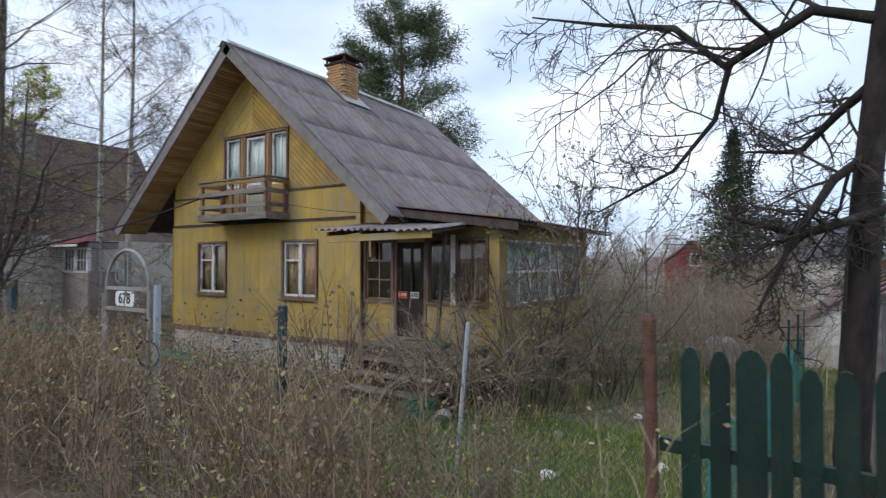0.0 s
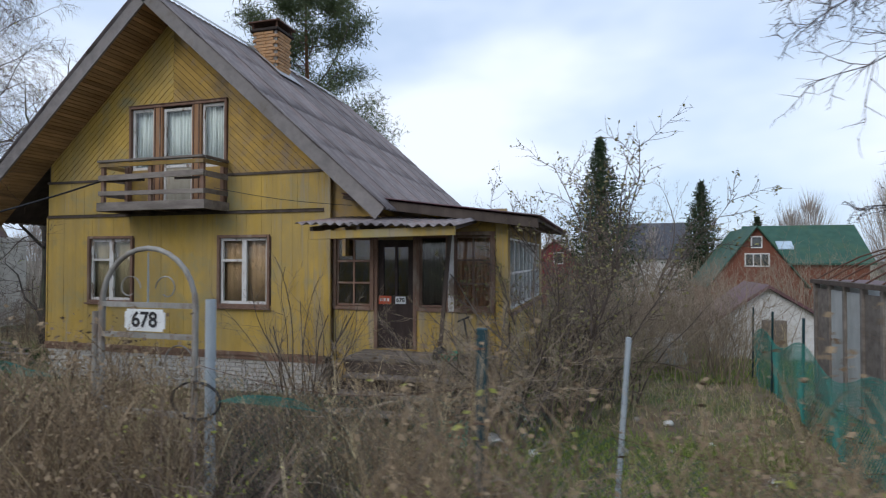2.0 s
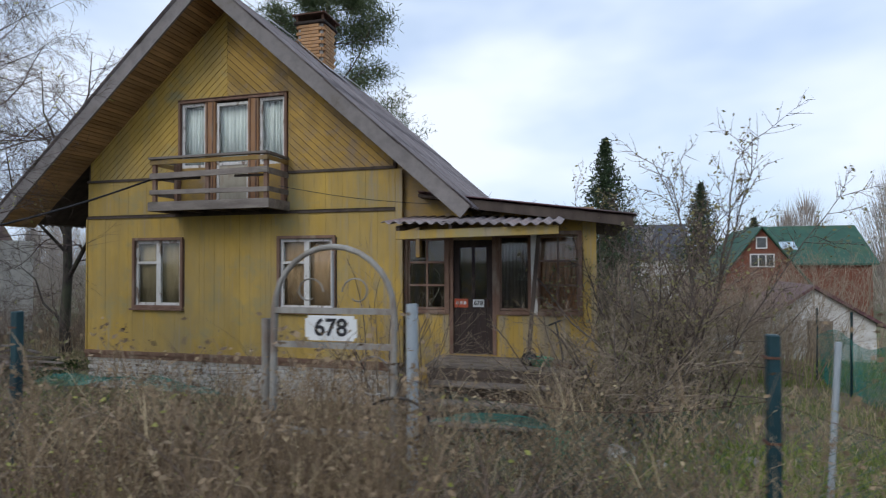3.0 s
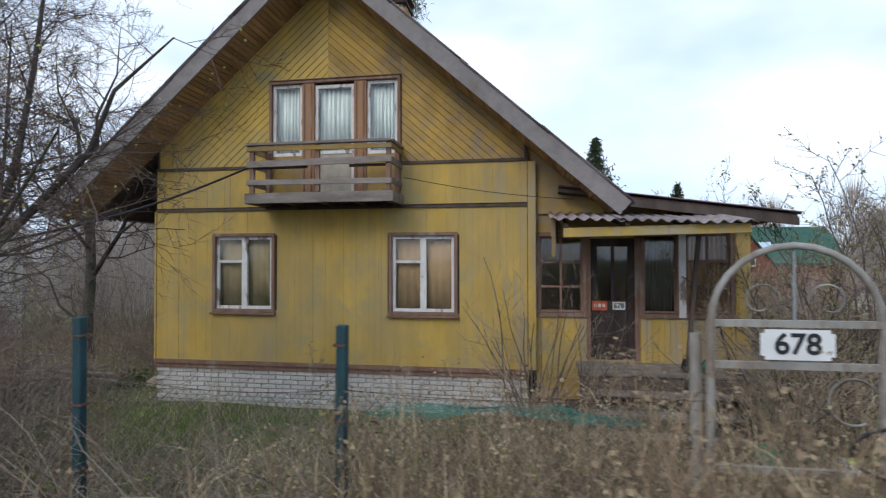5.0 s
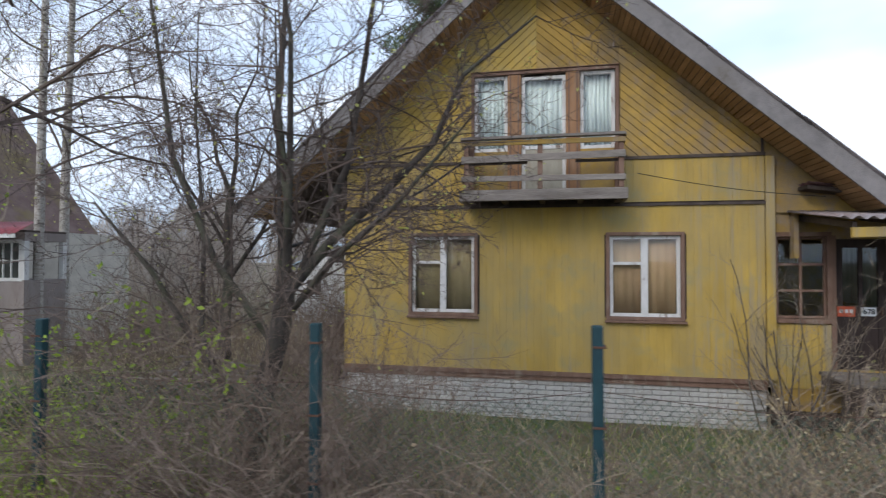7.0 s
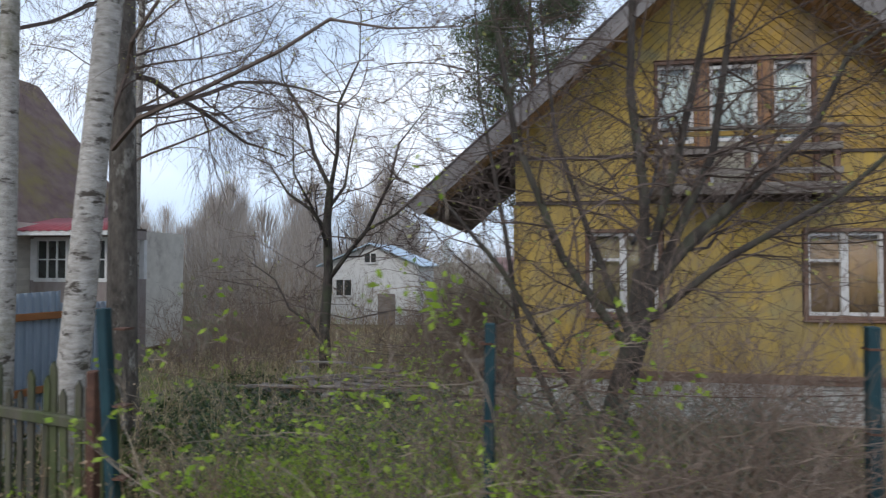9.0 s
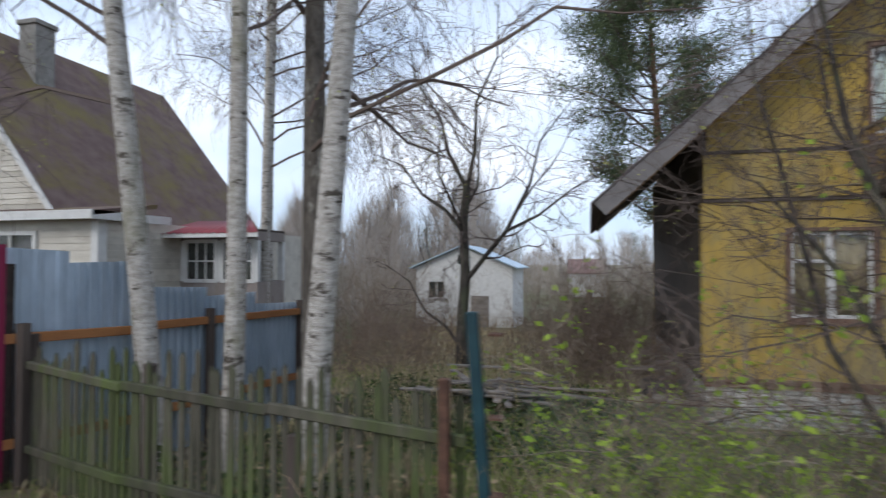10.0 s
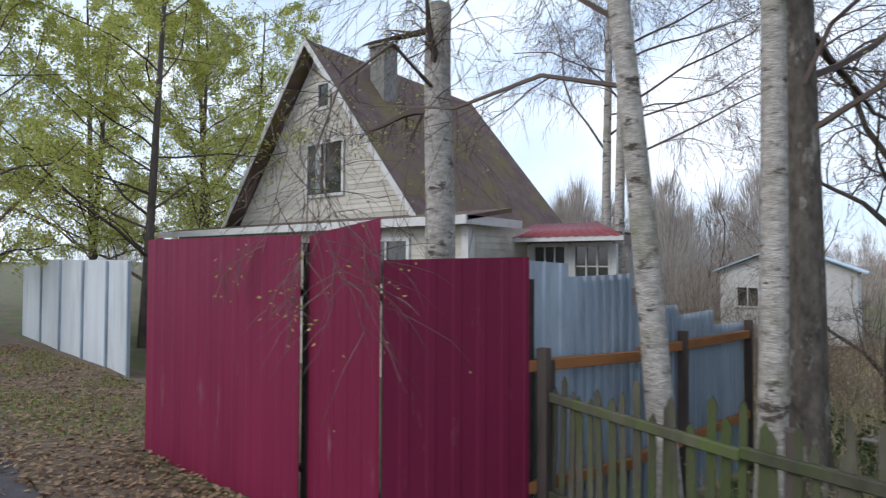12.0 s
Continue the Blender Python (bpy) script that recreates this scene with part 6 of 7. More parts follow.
ot = orchard((0.0, 0, -0.1, 0.15), (-0.03, 0, 0.9, 0.125), (0.06, 0, 2.2, 0.11), (0.02, 0, 3.3, 0.1), (0.1, 0, 4.1, 0.09))
so = [orchard((0.1, 0, 4.05, 0.055), (-0.35, 0.1, 4.9, 0.045), (-0.55, 0.2, 5.7, 0.035), (-1.2, 0.3, 6.7, 0.022), (-1.4, 0.4, 7.9, 0.008)),
      orchard((0.1, 0, 4.05, 0.055), (0.3, -0.1, 4.9, 0.045), (0.35, -0.2, 5.9, 0.033), (0.8, -0.1, 6.9, 0.02), (0.8, 0, 8.1, 0.008)),
      orchard((0.05, 0, 2.0, 0.06), (0.55, -0.1, 2.6, 0.052), (1.0, -0.2, 3.1, 0.045), (1.5, -0.2, 4.1, 0.034), (1.7, -0.1, 5.0, 0.022), (2.4, 0, 5.9, 0.008)),
      orchard((1.0, -0.2, 3.1, 0.035), (1.7, -0.5, 3.4, 0.028), (2.4, -0.7, 3.9, 0.018), (3.0, -0.8, 4.2, 0.007)),
      orchard((0.02, 0, 3.1, 0.05), (-0.4, 0.1, 3.6, 0.04), (-1.0, 0.2, 4.0, 0.032), (-1.5, 0.3, 4.7, 0.02), (-2.2, 0.3, 5.0, 0.008)),
      orchard((0.0, 0, 0.5, 0.045), (-0.4, 0.1, 1.0, 0.035), (-0.9, 0.1, 1.35, 0.028), (-1.3, 0.2, 2.0, 0.02), (-1.9, 0.2, 2.4, 0.008)),
      orchard((0.04, 0, 3.6, 0.045), (0.2, 0.7, 4.2, 0.035), (0.1, 1.4, 5.2, 0.022), (0.3, 1.8, 6.6, 0.008)),
      orchard((0.04, 0, 2.7, 0.045), (0.1, -0.7, 3.3, 0.035), (-0.2, -1.3, 4.2, 0.022), (-0.1, -1.6, 5.4, 0.008))]
l1 = branch_out(rt, so, 10, 0.5, 0.15, (35, 80), 0.22, 0.04, 0.5, 6, 0.009)
l2 = branch_out(rt, l1, 8, 0.5, 0.1, (30, 75), 0.2, 0.02, 0.55, 4, 0.006)
l3 = branch_out(rt, l2, 6, 0.5, 0.15, (25, 70), 0.2, 0.0, 0.6, 2, 0.0045)
plant("garden_tree", "bare old apple tree with spreading limbs", "tree", [ot] + so, l1 + l2 + l3, DARK_BARK, TWIG, points_on(rt, l2 + l3, 300, 0.2, 0.03), YOUNG_LEAF, 0.04, group="bare garden trees")

# apple tree at the green pickets, its boughs reaching over the fence
ta = [(V((14.2, -4.2, 0.3)), 0.13), (V((14.02, -4.2, 1.5)), 0.115), (V((14.08, -4.2, 2.4)), 0.11), (V((14.11, -4.2, 3.0)), 0.095), (V((14.2, -4.2, 3.9)), 0.08), (V((14.4, -4.2, 5.2)), 0.05)]
sa = [[(V((14.2, -4.2, 3.95)), 0.0372), (V((13.87, -4.25, 4.06)), 0.0322), (V((13.42, -4.3, 3.80)), 0.0285), (V((13.14, -4.35, 4.08)), 0.0223), (V((12.7, -4.35, 4.2)), 0.0136), (V((12.2, -4.4, 4.35)), 0.0056)],
      [(V((13.45, -4.3, 3.82)), 0.0198), (V((13.35, -4.2, 3.5)), 0.0161), (V((13.1, -4.2, 3.2)), 0.0112), (V((12.6, -4.2, 2.95)), 0.0056)],
      [(V((14.2, -4.2, 2.9)), 0.0279), (V((13.8, -4.5, 2.75)), 0.0223), (V((13.45, -4.7, 2.85)), 0.0090)],
      [(V((14.32, -4.2, 4.3)), 0.0310), (V((13.8, -4.1, 4.8)), 0.0248), (V((13.2, -4.0, 4.9)), 0.0174), (V((12.4, -3.9, 5.1)), 0.0074)],
      [(V((14.35, -4.2, 3.4)), 0.0310), (V((15.0, -4.0, 3.8)), 0.0248), (V((15.8, -3.9, 4.4)), 0.0124)],
      [(V((14.12, -4.2, 3.2)), 0.0300), (V((13.95, -4.45, 3.05)), 0.0240), (V((13.75, -4.6, 2.7)), 0.0170), (V((13.6, -4.7, 2.35)), 0.0070)],
      [(V((14.15, -4.2, 3.6)), 0.0320), (V((14.0, -4.0, 3.5)), 0.0250), (V((13.8, -3.9, 3.3)), 0.0180), (V((13.5, -3.8, 3.35)), 0.0070)],
      [(V((14.4, -4.2, 4.4)), 0.0310), (V((14.0, -4.9, 4.9)), 0.0217), (V((13.4, -5.6, 5.0)), 0.0093)]]
l1 = branch_out(rt, sa, 14, 0.56, 0.12, (35, 80), 0.2, -0.03, 0.45, 6, 0.006)
l2 = branch_out(rt, l1, 10, 0.5, 0.1, (30, 75), 0.2, -0.02, 0.55, 4, 0.004)
l3 = branch_out(rt, l2, 6, 0.5, 0.15, (30, 75), 0.2, 0.0, 0.65, 3, 0.003)
plant("apple_tree", "bare gnarled dark apple tree over the green pickets", "tree", [[(p, r * 0.76) for p, r in ta]] + sa, l1 + l2 + l3, APPLE_BARK, DARK_TWIG).location = (-0.03, -0.55, -0.25)


# shrubs
def shrub(h, stems, rng, label, wide=0.35, per=(6, 5), r=0.011, twig=TWIG, stem=TWIG, buds=0, mat=None, leaf=0.03, name="shrub", group="bare shrubs", foot=0.18, up=0.04, ln=0.45, wig=0.10, tw=1.0, split=False):
    st = []
    for k in range(stems):
        a = rng.uniform(0, 2 * math.pi)
        q = rng.uniform(0, foot)
        st.append(sprout(rng, V((q * math.cos(a), q * math.sin(a), -0.1)), V((math.cos(a) * wide * rng.uniform(0.2, 1.5), math.sin(a) * wide * rng.uniform(0.2, 1.5), 1)), h * rng.uniform(0.6, 1.1), r * rng.uniform(0.7, 1.3), 9, wig, 0.02, 0.3))
    l1 = branch_out(rng, st, per[0], ln, 0.2, (25, 60), 0.15, up, 0.55, 4, 0.0035 * tw)
    l2 = branch_out(rng, l1, per[1], 0.5, 0.15, (25, 60), 0.16, up, 0.6, 3, 0.0026 * tw)
    pts = points_on(rng, l1 + l2, buds, 0.2, 0.015) if buds else None
    ob = plant(name, label, "shrub", None, None, twig, twig, None, group=group)
    for group_ in ([[q] for q in st] if split else [st]):
        raw("stem", *tubes(group_, 5), stem, ob)
    raw("crown", *tubes(l1 + l2, 3), twig, ob)
    if pts:
        v, f = flakes(pts, leaf, NPR)
        raw("foliage", v.tolist(), f.tolist(), mat, ob)
    return ob


def set_at(ob, x, y, rz=0.0, s=1.0):
    ob.matrix_basis = pose(x, y, gz(x, y), 0, 0, rz) @ Matrix.Diagonal((s, s, s, 1))
    return ob


def again(ob, x, y, rz, s):
    c = copy_thing(ob, pose(x, y, gz(x, y), 0, 0, rz))
    c.scale = (s, s, s)
    return c


rs = random.Random(31)
porch_bush = set_at(shrub(2.7, 11, rs, "tall bare shrub with buds beside the veranda", 0.26, (11, 8), 0.015, PALE_TWIG, BARK, 1100, BUDS, 0.022, group="shrubs by the veranda", split=True, foot=0.4, ln=0.34, wig=0.17, tw=1.3), 9.95, -0.95)
tall_bush = set_at(shrub(3.95, 11, rs, "tall slender shrub with opening buds beside the veranda", 0.20, (18, 9), 0.019, TWIG, BARK, 2600, BUDS, 0.05, group="shrubs by the veranda", split=True, foot=0.35, ln=0.27, wig=0.15, tw=1.7), 10.3, -0.35)
again(porch_bush, 9.2, -1.35, 80, 0.9)
again(porch_bush, 9.65, -1.5, 150, 1.0)
again(porch_bush, 8.9, -2.1, 260, 0.75)
again(porch_bush, 11.0, 0.9, 200, 0.95)
again(porch_bush, 10.5, -0.2, 310, 0.8)
again(porch_bush, 10.9, 1.8, 30, 0.9)
wall_bush = set_at(shrub(2.4, 9, rs, "thin bare shrub before the house wall", 0.22, (6, 4), 0.012, PALE_TWIG, BARK, group="shrubs by the veranda", split=True, foot=0.2), 6.35, -1.15)
again(wall_bush, 6.9, -1.3, 120, 0.85)
again(wall_bush, 6.3, -0.6, 200, 1.15)
thick = set_at(shrub(2.3, 30, rs, "dense brown thicket of bare shoots", 0.5, (8, 6), 0.008, THICKET, THICKET, foot=0.55, group="brown thicket west of the house", ln=0.5, wig=0.2, up=0.0), 1.0, -4.8)
for x, y, a, s in ((1.6, -5.2, 100, 0.8), (1.4, -4.3, 160, 0.85), (1.75, -4.6, 220, 0.65), (0.95, -3.8, 300, 0.75), (1.15, -5.5, 20, 0.7), (2.1, -5.5, 130, 0.5), (2.2, -5.2, 10, 0.4), (-1.0, 3.4, 200, 1.0), (-0.6, 1.8, 60, 0.7), (2.7, -5.4, 80, 0.4), (-5.6, 1.6, 130, 0.9), (-7.0, 3.0, 30, 1.0), (-6.3, 5.0, 70, 1.0), (-1.5, 5.2, 90, 1.0), (-2.3, 7.5, 10, 1.0), (-1.7, 2.7, 40, 0.9), (-0.9, 4.7, 250, 1.1), (-2.1, 4.3, 170, 0.9), (-0.7, 6.4, 300, 1.1), (-0.55, -1.2, 20, 0.55)):
    again(thick, x, y, a, s)
brush = set_at(shrub(1.15, 22, rs, "low tangle of bare brown twigs before the plinth", 0.9, (8, 6), 0.008, THICKET, THICKET, foot=0.5, group="low tangles before the house", ln=0.5, wig=0.24, up=-0.02), 6.2, -2.6)
for x, y, a, s in ((6.9, -2.3, 80, 0.8), (5.5, -3.2, 160, 0.8), (6.4, -4.6, 240, 1.0), (5.9, -5.2, 310, 1.0), (7.0, -5.3, 20, 0.9), (3.2, -5.6, 100, 0.7), (4.2, -5.5, 190, 0.6), (8.2, -5.2, 50, 0.7)):
    again(brush, x, y, a, s)
pale = set_at(shrub(2.6, 34, rs, "pale brown bare shrubs at the end of the garden", 0.4, (6, 5), 0.010, PALE_TWIG, PALE_TWIG, foot=0.8, group="pale shrubs in the gardens", ln=0.5), 10.6, 6.0)
for x, y, a, s in ((12.6, 3.6, 75, 0.95), (13.1, 4.4, 20, 1.0), (13.3, 5.6, 130, 1.0), (12.4, 5.8, 260, 0.95), (11.0, 3.4, 75, 0.9), (10.2, 4.0, 95, 1.05), (11.7, 4.9, 190, 0.85), (12.2, 7.0, 290, 1.0), (12.9, 7.5, 50, 1.0)):
    again(pale, x, y, a, s)
far_pale = set_at(shrub(2.6, 18, rs, "pale brown bare shrubs among the far gardens", 0.45, (5, 4), 0.012, PALE_TWIG, PALE_TWIG, foot=0.8, group="pale shrubs in the gardens", ln=0.5), 11.2, 9.5)
for x, y, a, s in ((13.5, 11.0, 200, 1.05), (9.2, 8.0, 260, 1.1), (15.5, 9.0, 310, 1.1), (8.0, 12.0, 20, 1.2), (11.0, 14.0, 80, 1.3), (14.5, 15.0, 140, 1.3), (18.0, 12.0, 10, 1.3), (17.5, 17.0, 220, 1.5), (6.0, 16.0, 60, 1.4), (10.0, 19.0, 170, 1.5), (20.0, 21.0, 170, 1.6), (15.0, 22.0, 30, 1.6), (5.0, 24.0, 30, 1.8), (24.0, 17.0, 30, 1.6),
                   (-8.5, 9.0, 90, 1.1), (-1.0, 11.0, 210, 1.2), (-10.0, 12.0, 270, 1.4), (-3.0, 15.0, 330, 1.3), (-8.0, 16.0, 15, 1.2), (-13.0, 17.0, 75, 1.6), (1.0, 17.0, 75, 1.5), (-1.5, 20.0, 135, 1.6), (-5.0, 25.0, 60, 1.8), (-13.0, 24.0, 10, 1.8), (3.0, 30.0, 100, 2.0), (-18.0, 18.0, 300, 2.0)):
    again(far_pale, x, y, a, s)
leafing = set_at(shrub(1.75, 9, rs, "young shrub breaking into bright green leaf", 0.45, (6, 4), 0.007, PALE_TWIG, PALE_TWIG, 520, BUSH_LEAF, 0.04, group="leafing shrubs", foot=0.3, wig=0.16), -1.15, -5.85)
for x, y, a, s in ((-0.35, -4.75, 100, 1.4), (-1.3, -3.2, 340, 0.9), (-0.5, -5.7, 70, 0.85), (0.05, -5.5, 150, 0.8), (-0.8, -5.2, 220, 0.75), (-0.2, -5.0, 310, 0.9), (0.5, -5.6, 20, 0.6), (2.5, -5.3, 300, 0.4), (-1.7, -5.5, 10, 0.4), (3.3, -5.5, 120, 0.4), (6.0, -5.7, 60, 0.55), (5.4, -5.5, 200, 0.5)):
    again(leafing, x, y, a, s)
vine = set_at(shrub(1.5, 16, rs, "green-tipped vine climbing round the fence post", 0.16, (8, 6), 0.006, PALE_TWIG, THICKET, 420, BUDS, 0.04, name="vine", group="", split=True, foot=0.14, wig=0.22, ln=0.3), 5.27, -5.46)
sapling = set_at(shrub(1.45, 7, rs, "slender sapling with yellow-green buds at the lane", 0.3, (7, 4), 0.007, PALE_TWIG, THICKET, 120, YOUNG_LEAF, 0.03, name="sapling", group="saplings at the lane", split=True, foot=0.12, wig=0.14, ln=0.35), 10.9, -6.75)
for x, y, a, s in ((11.6, -6.6, 80, 0.9), (12.3, -6.5, 150, 0.75), (9.9, -6.6, 220, 0.85), (8.9, -6.5, 300, 0.9), (7.9, -6.4, 30, 0.95), (7.0, -6.5, 110, 0.8), (6.1, -6.4, 200, 0.75)):
    again(sapling, x, y, a, s)
for x, y, a, s in ((12.2, -6.0, 30, 0.8), (11.5, -5.9, 140, 0.75), (10.9, -6.2, 250, 0.8), (10.1, -6.1, 320, 0.9), (9.3, -6.0, 70, 0.95), (8.6, -6.2, 170, 0.9), (7.7, -6.1, 280, 0.95), (6.8, -6.0, 350, 0.9), (9.0, -4.6, 110, 0.9), (9.8, -4.9, 200, 0.8)):
    again(brush, x, y, a, s)
far_bare = bare_tree(12.6, 14.5, 6.0, 0.07, rt, "bare tree with upright twigs in the gardens", 5, 0.5, (7, 6, 5), BARK, TWIG, "bare_tree", "bare trees in the gardens", 0.2, 500, TWIG, bud=0.06)
for x, y, a, s in ((4.0, 22.0, 0, 1.1), (-9, 30, 200, 1.3), (28, 26, 90, 1.2), (24, 46, 20, 1.5), (33, 40, 70, 1.7), (13, 50, 150, 1.5), (-14, 36, 270, 1.6), (9.6, 9.6, 130, 0.75)):
    c = copy_thing(far_bare, pose(x, y, gz(x, y), 0, 0, a) @ Matrix.Diagonal((s, s, s, 1)) @ Matrix.Translation((-12.6, -14.5, -gz(12.6, 14.5))))
    c.scale = (s, s, s)


# spruces
def spruce(x, y, top, rad, rng, label):
    z0 = gz(x, y) - 0.2
    h = top - z0
    ob = thing("spruce", label, "tree", "spruces in the gardens")
    raw("trunk", *tubes([[(V((x, y, z0)), 0.18), (V((x, y, z0 + h * 0.5)), 0.1), (V((x, y, top)), 0.015)]], 7), DARK_BARK, ob, True)
    br, pts = [], []
    z = z0 + 0.5
    while z < top - 0.1:
        u = (z - z0) / h
        L_ = rad * (1 - u) ** 0.9 * rng.uniform(0.75, 1.15) + 0.08
        k = rng.randint(6, 9)
        o = rng.uniform(0, 6.28)
        for j in range(k):
            a = o + 2 * math.pi * j / k + rng.gauss(0, 0.15)
            ll = L_ * rng.uniform(0.65, 1.15)
            p = [(V((x, y, z)), 0.02)]
            for q in range(1, 5):
                s = q / 4
                p.append((V((x + ll * s * math.cos(a), y + ll * s * math.sin(a), z - 0.35 * ll * s + 0.22 * ll * s * s + 0.03 * ll)), 0.02 * (1 - 0.8 * s)))
            br.append(p)
            for _ in range(int(12 + ll * 24)):
                pp, d, _r = along(p, rng.uniform(0.1, 0.999))
                w = ll * 0.16
                pts.append((pp.x + rng.gauss(0, w), pp.y + rng.gauss(0, w), pp.z + rng.gauss(-0.06, 0.07)))
        z += 0.20 + 0.10 * (1 - u)
    raw("crown", *tubes(br, 3), DARK_BARK, ob)
    v, f = flakes(pts, 0.27, NPR, 0.30, 0.3)
    raw("needles", v.tolist(), f.tolist(), NEEDLES, ob)


spruce(10.45, 32.0, 11.0, 4.9, rs, "tall dark green spruce in the gardens")
spruce(18.75, 44.2, 9.2, 4.1, rs, "dark green spruce behind the log house")
spruce(24.9, 52.0, 6.5, 2.8, rs, "young spruce among far houses")

# pine behind the house
rp = random.Random(41)
pz = gz(0.4, 9.6)
ptr = [(V((0.4 + 0.15 * math.sin(s * 5), 9.6, pz - 0.1 + 13.0 * s)), 0.2 * (1 - 0.85 * s)) for s in [k / 12 for k in range(13)]]
plim = []
for k in range(72):
    u = 0.30 + 0.69 * (k + rp.random()) / 72
    p, d, r = along(ptr, u)
    a = rp.uniform(0, 2 * math.pi)
    L_ = (3.3 * (1 - ((u - 0.5) / 0.55) ** 2 * 0.75)) * rp.uniform(0.55, 1.1)
    plim.append(sprout(rp, p, V((math.cos(a), math.sin(a), rp.uniform(0.0, 0.5))), L_, max(0.015, r * 0.4), 6, 0.14, 0.07))
psub = branch_out(rp, plim, 7, 0.42, 0.25, (25, 65), 0.15, 0.08, 0.5, 4, 0.006)
pts = []
for path in plim + psub:
    tips = [along(path, u)[0] for u in (0.6, 0.8, 0.999)] if path in plim else [along(path, u)[0] for u in (0.45, 0.75, 0.999)]
    for tpt in tips:
        for _ in range(34):
            pts.append((tpt.x + rp.gauss(0, 0.2), tpt.y + rp.gauss(0, 0.2), tpt.z + rp.gauss(0.03, 0.15)))
plant("pine_tree", "tall pine with dark clumped needles behind the house", "tree", [ptr], plim + psub, PINE_BARK, TWIG, pts, PINE_NEEDLES, 0.22, 0.11)


# trees in young leaf along the lane
def leaf_tree(x, y, h, r, rng, label, lean=(0, 0), n_leaf=28000):
    z0 = gz(x, y) - 0.1
    tr = [(V((x + lean[0] * s * h, y + lean[1] * s * h, z0 + h * s)), r * (1 - 0.85 * s)) for s in [k / 9 for k in range(10)]]
    lim = []
    for k in range(26):
        u = 0.14 + 0.84 * (k + rng.random()) / 26
        p, d, rr = along(tr, u)
        a = rng.uniform(0, 2 * math.pi)
        lim.append(sprout(rng, p, V((math.cos(a), math.sin(a), rng.uniform(0.2, 0.9))), h * 0.38 * rng.uniform(0.6, 1.2) * (1.15 - 0.7 * u), max(0.015, rr * 0.4), 7, 0.14, 0.02))
    sub = branch_out(rng, lim, 7, 0.45, 0.15, (30, 65), 0.16, 0.0, 0.45, 5, 0.006)
    tw = branch_out(rng, sub, 6, 0.5, 0.1, (25, 65), 0.16, -0.03, 0.5, 3, 0.004)
    return plant("leafing_tree", label, "tree", [tr], lim + sub + tw, BARK, TWIG, points_on(rng, sub + tw, n_leaf, 0.05, 0.07), YOUNG_LEAF, 0.078, 0.5, group="trees in young leaf along the lane")


rl = random.Random(51)
lt = leaf_tree(0, 0, 11, 0.125, rl, "tree in yellow-green young leaf beside the lane", (0.05, 0.0))
lt.matrix_basis = pose(-21.4, -5.0, 0.0)
for x, y, a, s in ((-26.0, -1.2, 70, 1.1), (-20.8, -1.6, 30, 1.2), (-25.5, 3.0, 250, 1.3), (-23.5, 1.5, 140, 1.1), (-30.0, -6.0, 200, 1.2), (-27.5, 6.0, 20, 1.3), (-33.0, 1.5, 300, 1.4), (-38.0, -4.0, 60, 1.4), (-31.0, -14.5, 10, 1.3), (-45.0, -6.0, 80, 1.5)):
    again(lt, x, y, a, s).location.z = gz(x, y) - gz(0, 0)

# far woods: one joined mass of upright twiggy crowns on the rise behind the gardens
def far_woods(name, label, spots, mat, seed, dense):
    r_ = np.random.default_rng(seed)
    vs, fs = [], []
    for (x, y, h, w) in spots:
        n_ = dense
        z0 = gz(x, y)
        a = r_.uniform(0, 2 * math.pi, n_)
        rad = w * np.sqrt(r_.uniform(0, 1, n_))
        u = r_.uniform(0.05, 1.0, n_)
        shape = np.sin(np.pi * np.clip(u * 0.82 + 0.18, 0, 1)) ** 0.55 * (0.75 + 0.35 * np.sin(a * 3 + x) * np.sin(u * 9 + y))
        p = np.stack([x + rad * shape * np.cos(a), y + rad * shape * np.sin(a), z0 + h * u], 1)
        d = np.stack([np.cos(a) * 0.35, np.sin(a) * 0.35, r_.uniform(0.5, 1.2, n_)], 1)
        ln = h * r_.uniform(0.08, 0.26, n_)[:, None]
        sd = np.stack([-np.sin(a), np.cos(a), np.zeros(n_)], 1) * (0.008 + 0.0016 * h)
        o = len(vs)
        q = np.stack([p - sd, p + sd, p + d * ln], 1).reshape(-1, 3)
        vs += q.tolist()
        fs += (np.arange(3 * n_).reshape(-1, 3) + o).tolist()
    tagged(raw(name, vs, fs, mat), label, "woods", kind="stuff")


fr = random.Random(61)
spots = []
for k in range(230):
    ang = radians(fr.uniform(-75, 62))
    dist = fr.uniform(62, 120)
    spots.append((2 + dist * math.sin(ang), -5 + dist * math.cos(ang), fr.uniform(5.5, 10.5) * (1.15 if ang < -0.4 else 0.8), fr.uniform(2.0, 3.6)))
far_woods("far_woods", "hazy bare brown woods behind the gardens", spots, HAZY_WOOD, 3, 620)
spots = []
for k in range(60):
    ang = radians(fr.uniform(-75, 62))
    dist = fr.uniform(70, 125)
    spots.append((2 + dist * math.sin(ang), -5 + dist * math.cos(ang), fr.uniform(6, 10), fr.uniform(1.4, 2.4)))
far_woods("far_evergreens", "hazy evergreens in the distant woods", spots, HAZY_GREEN, 4, 420)
spots = [(29 + fr.uniform(-4, 8), 44 + fr.uniform(-4, 8), fr.uniform(8, 11), 3.2) for _ in range(7)] + [(fr.uniform(-30, -9), fr.uniform(26, 44), fr.uniform(7, 11), 3.0) for _ in range(16)] + [(fr.uniform(-24, -10), fr.uniform(12, 24), fr.uniform(4, 6), 2.0) for _ in range(10)]
far_woods("garden_woods", "hazy bare tawny trees among the far houses", spots, HAZY_WOOD, 5, 1500)

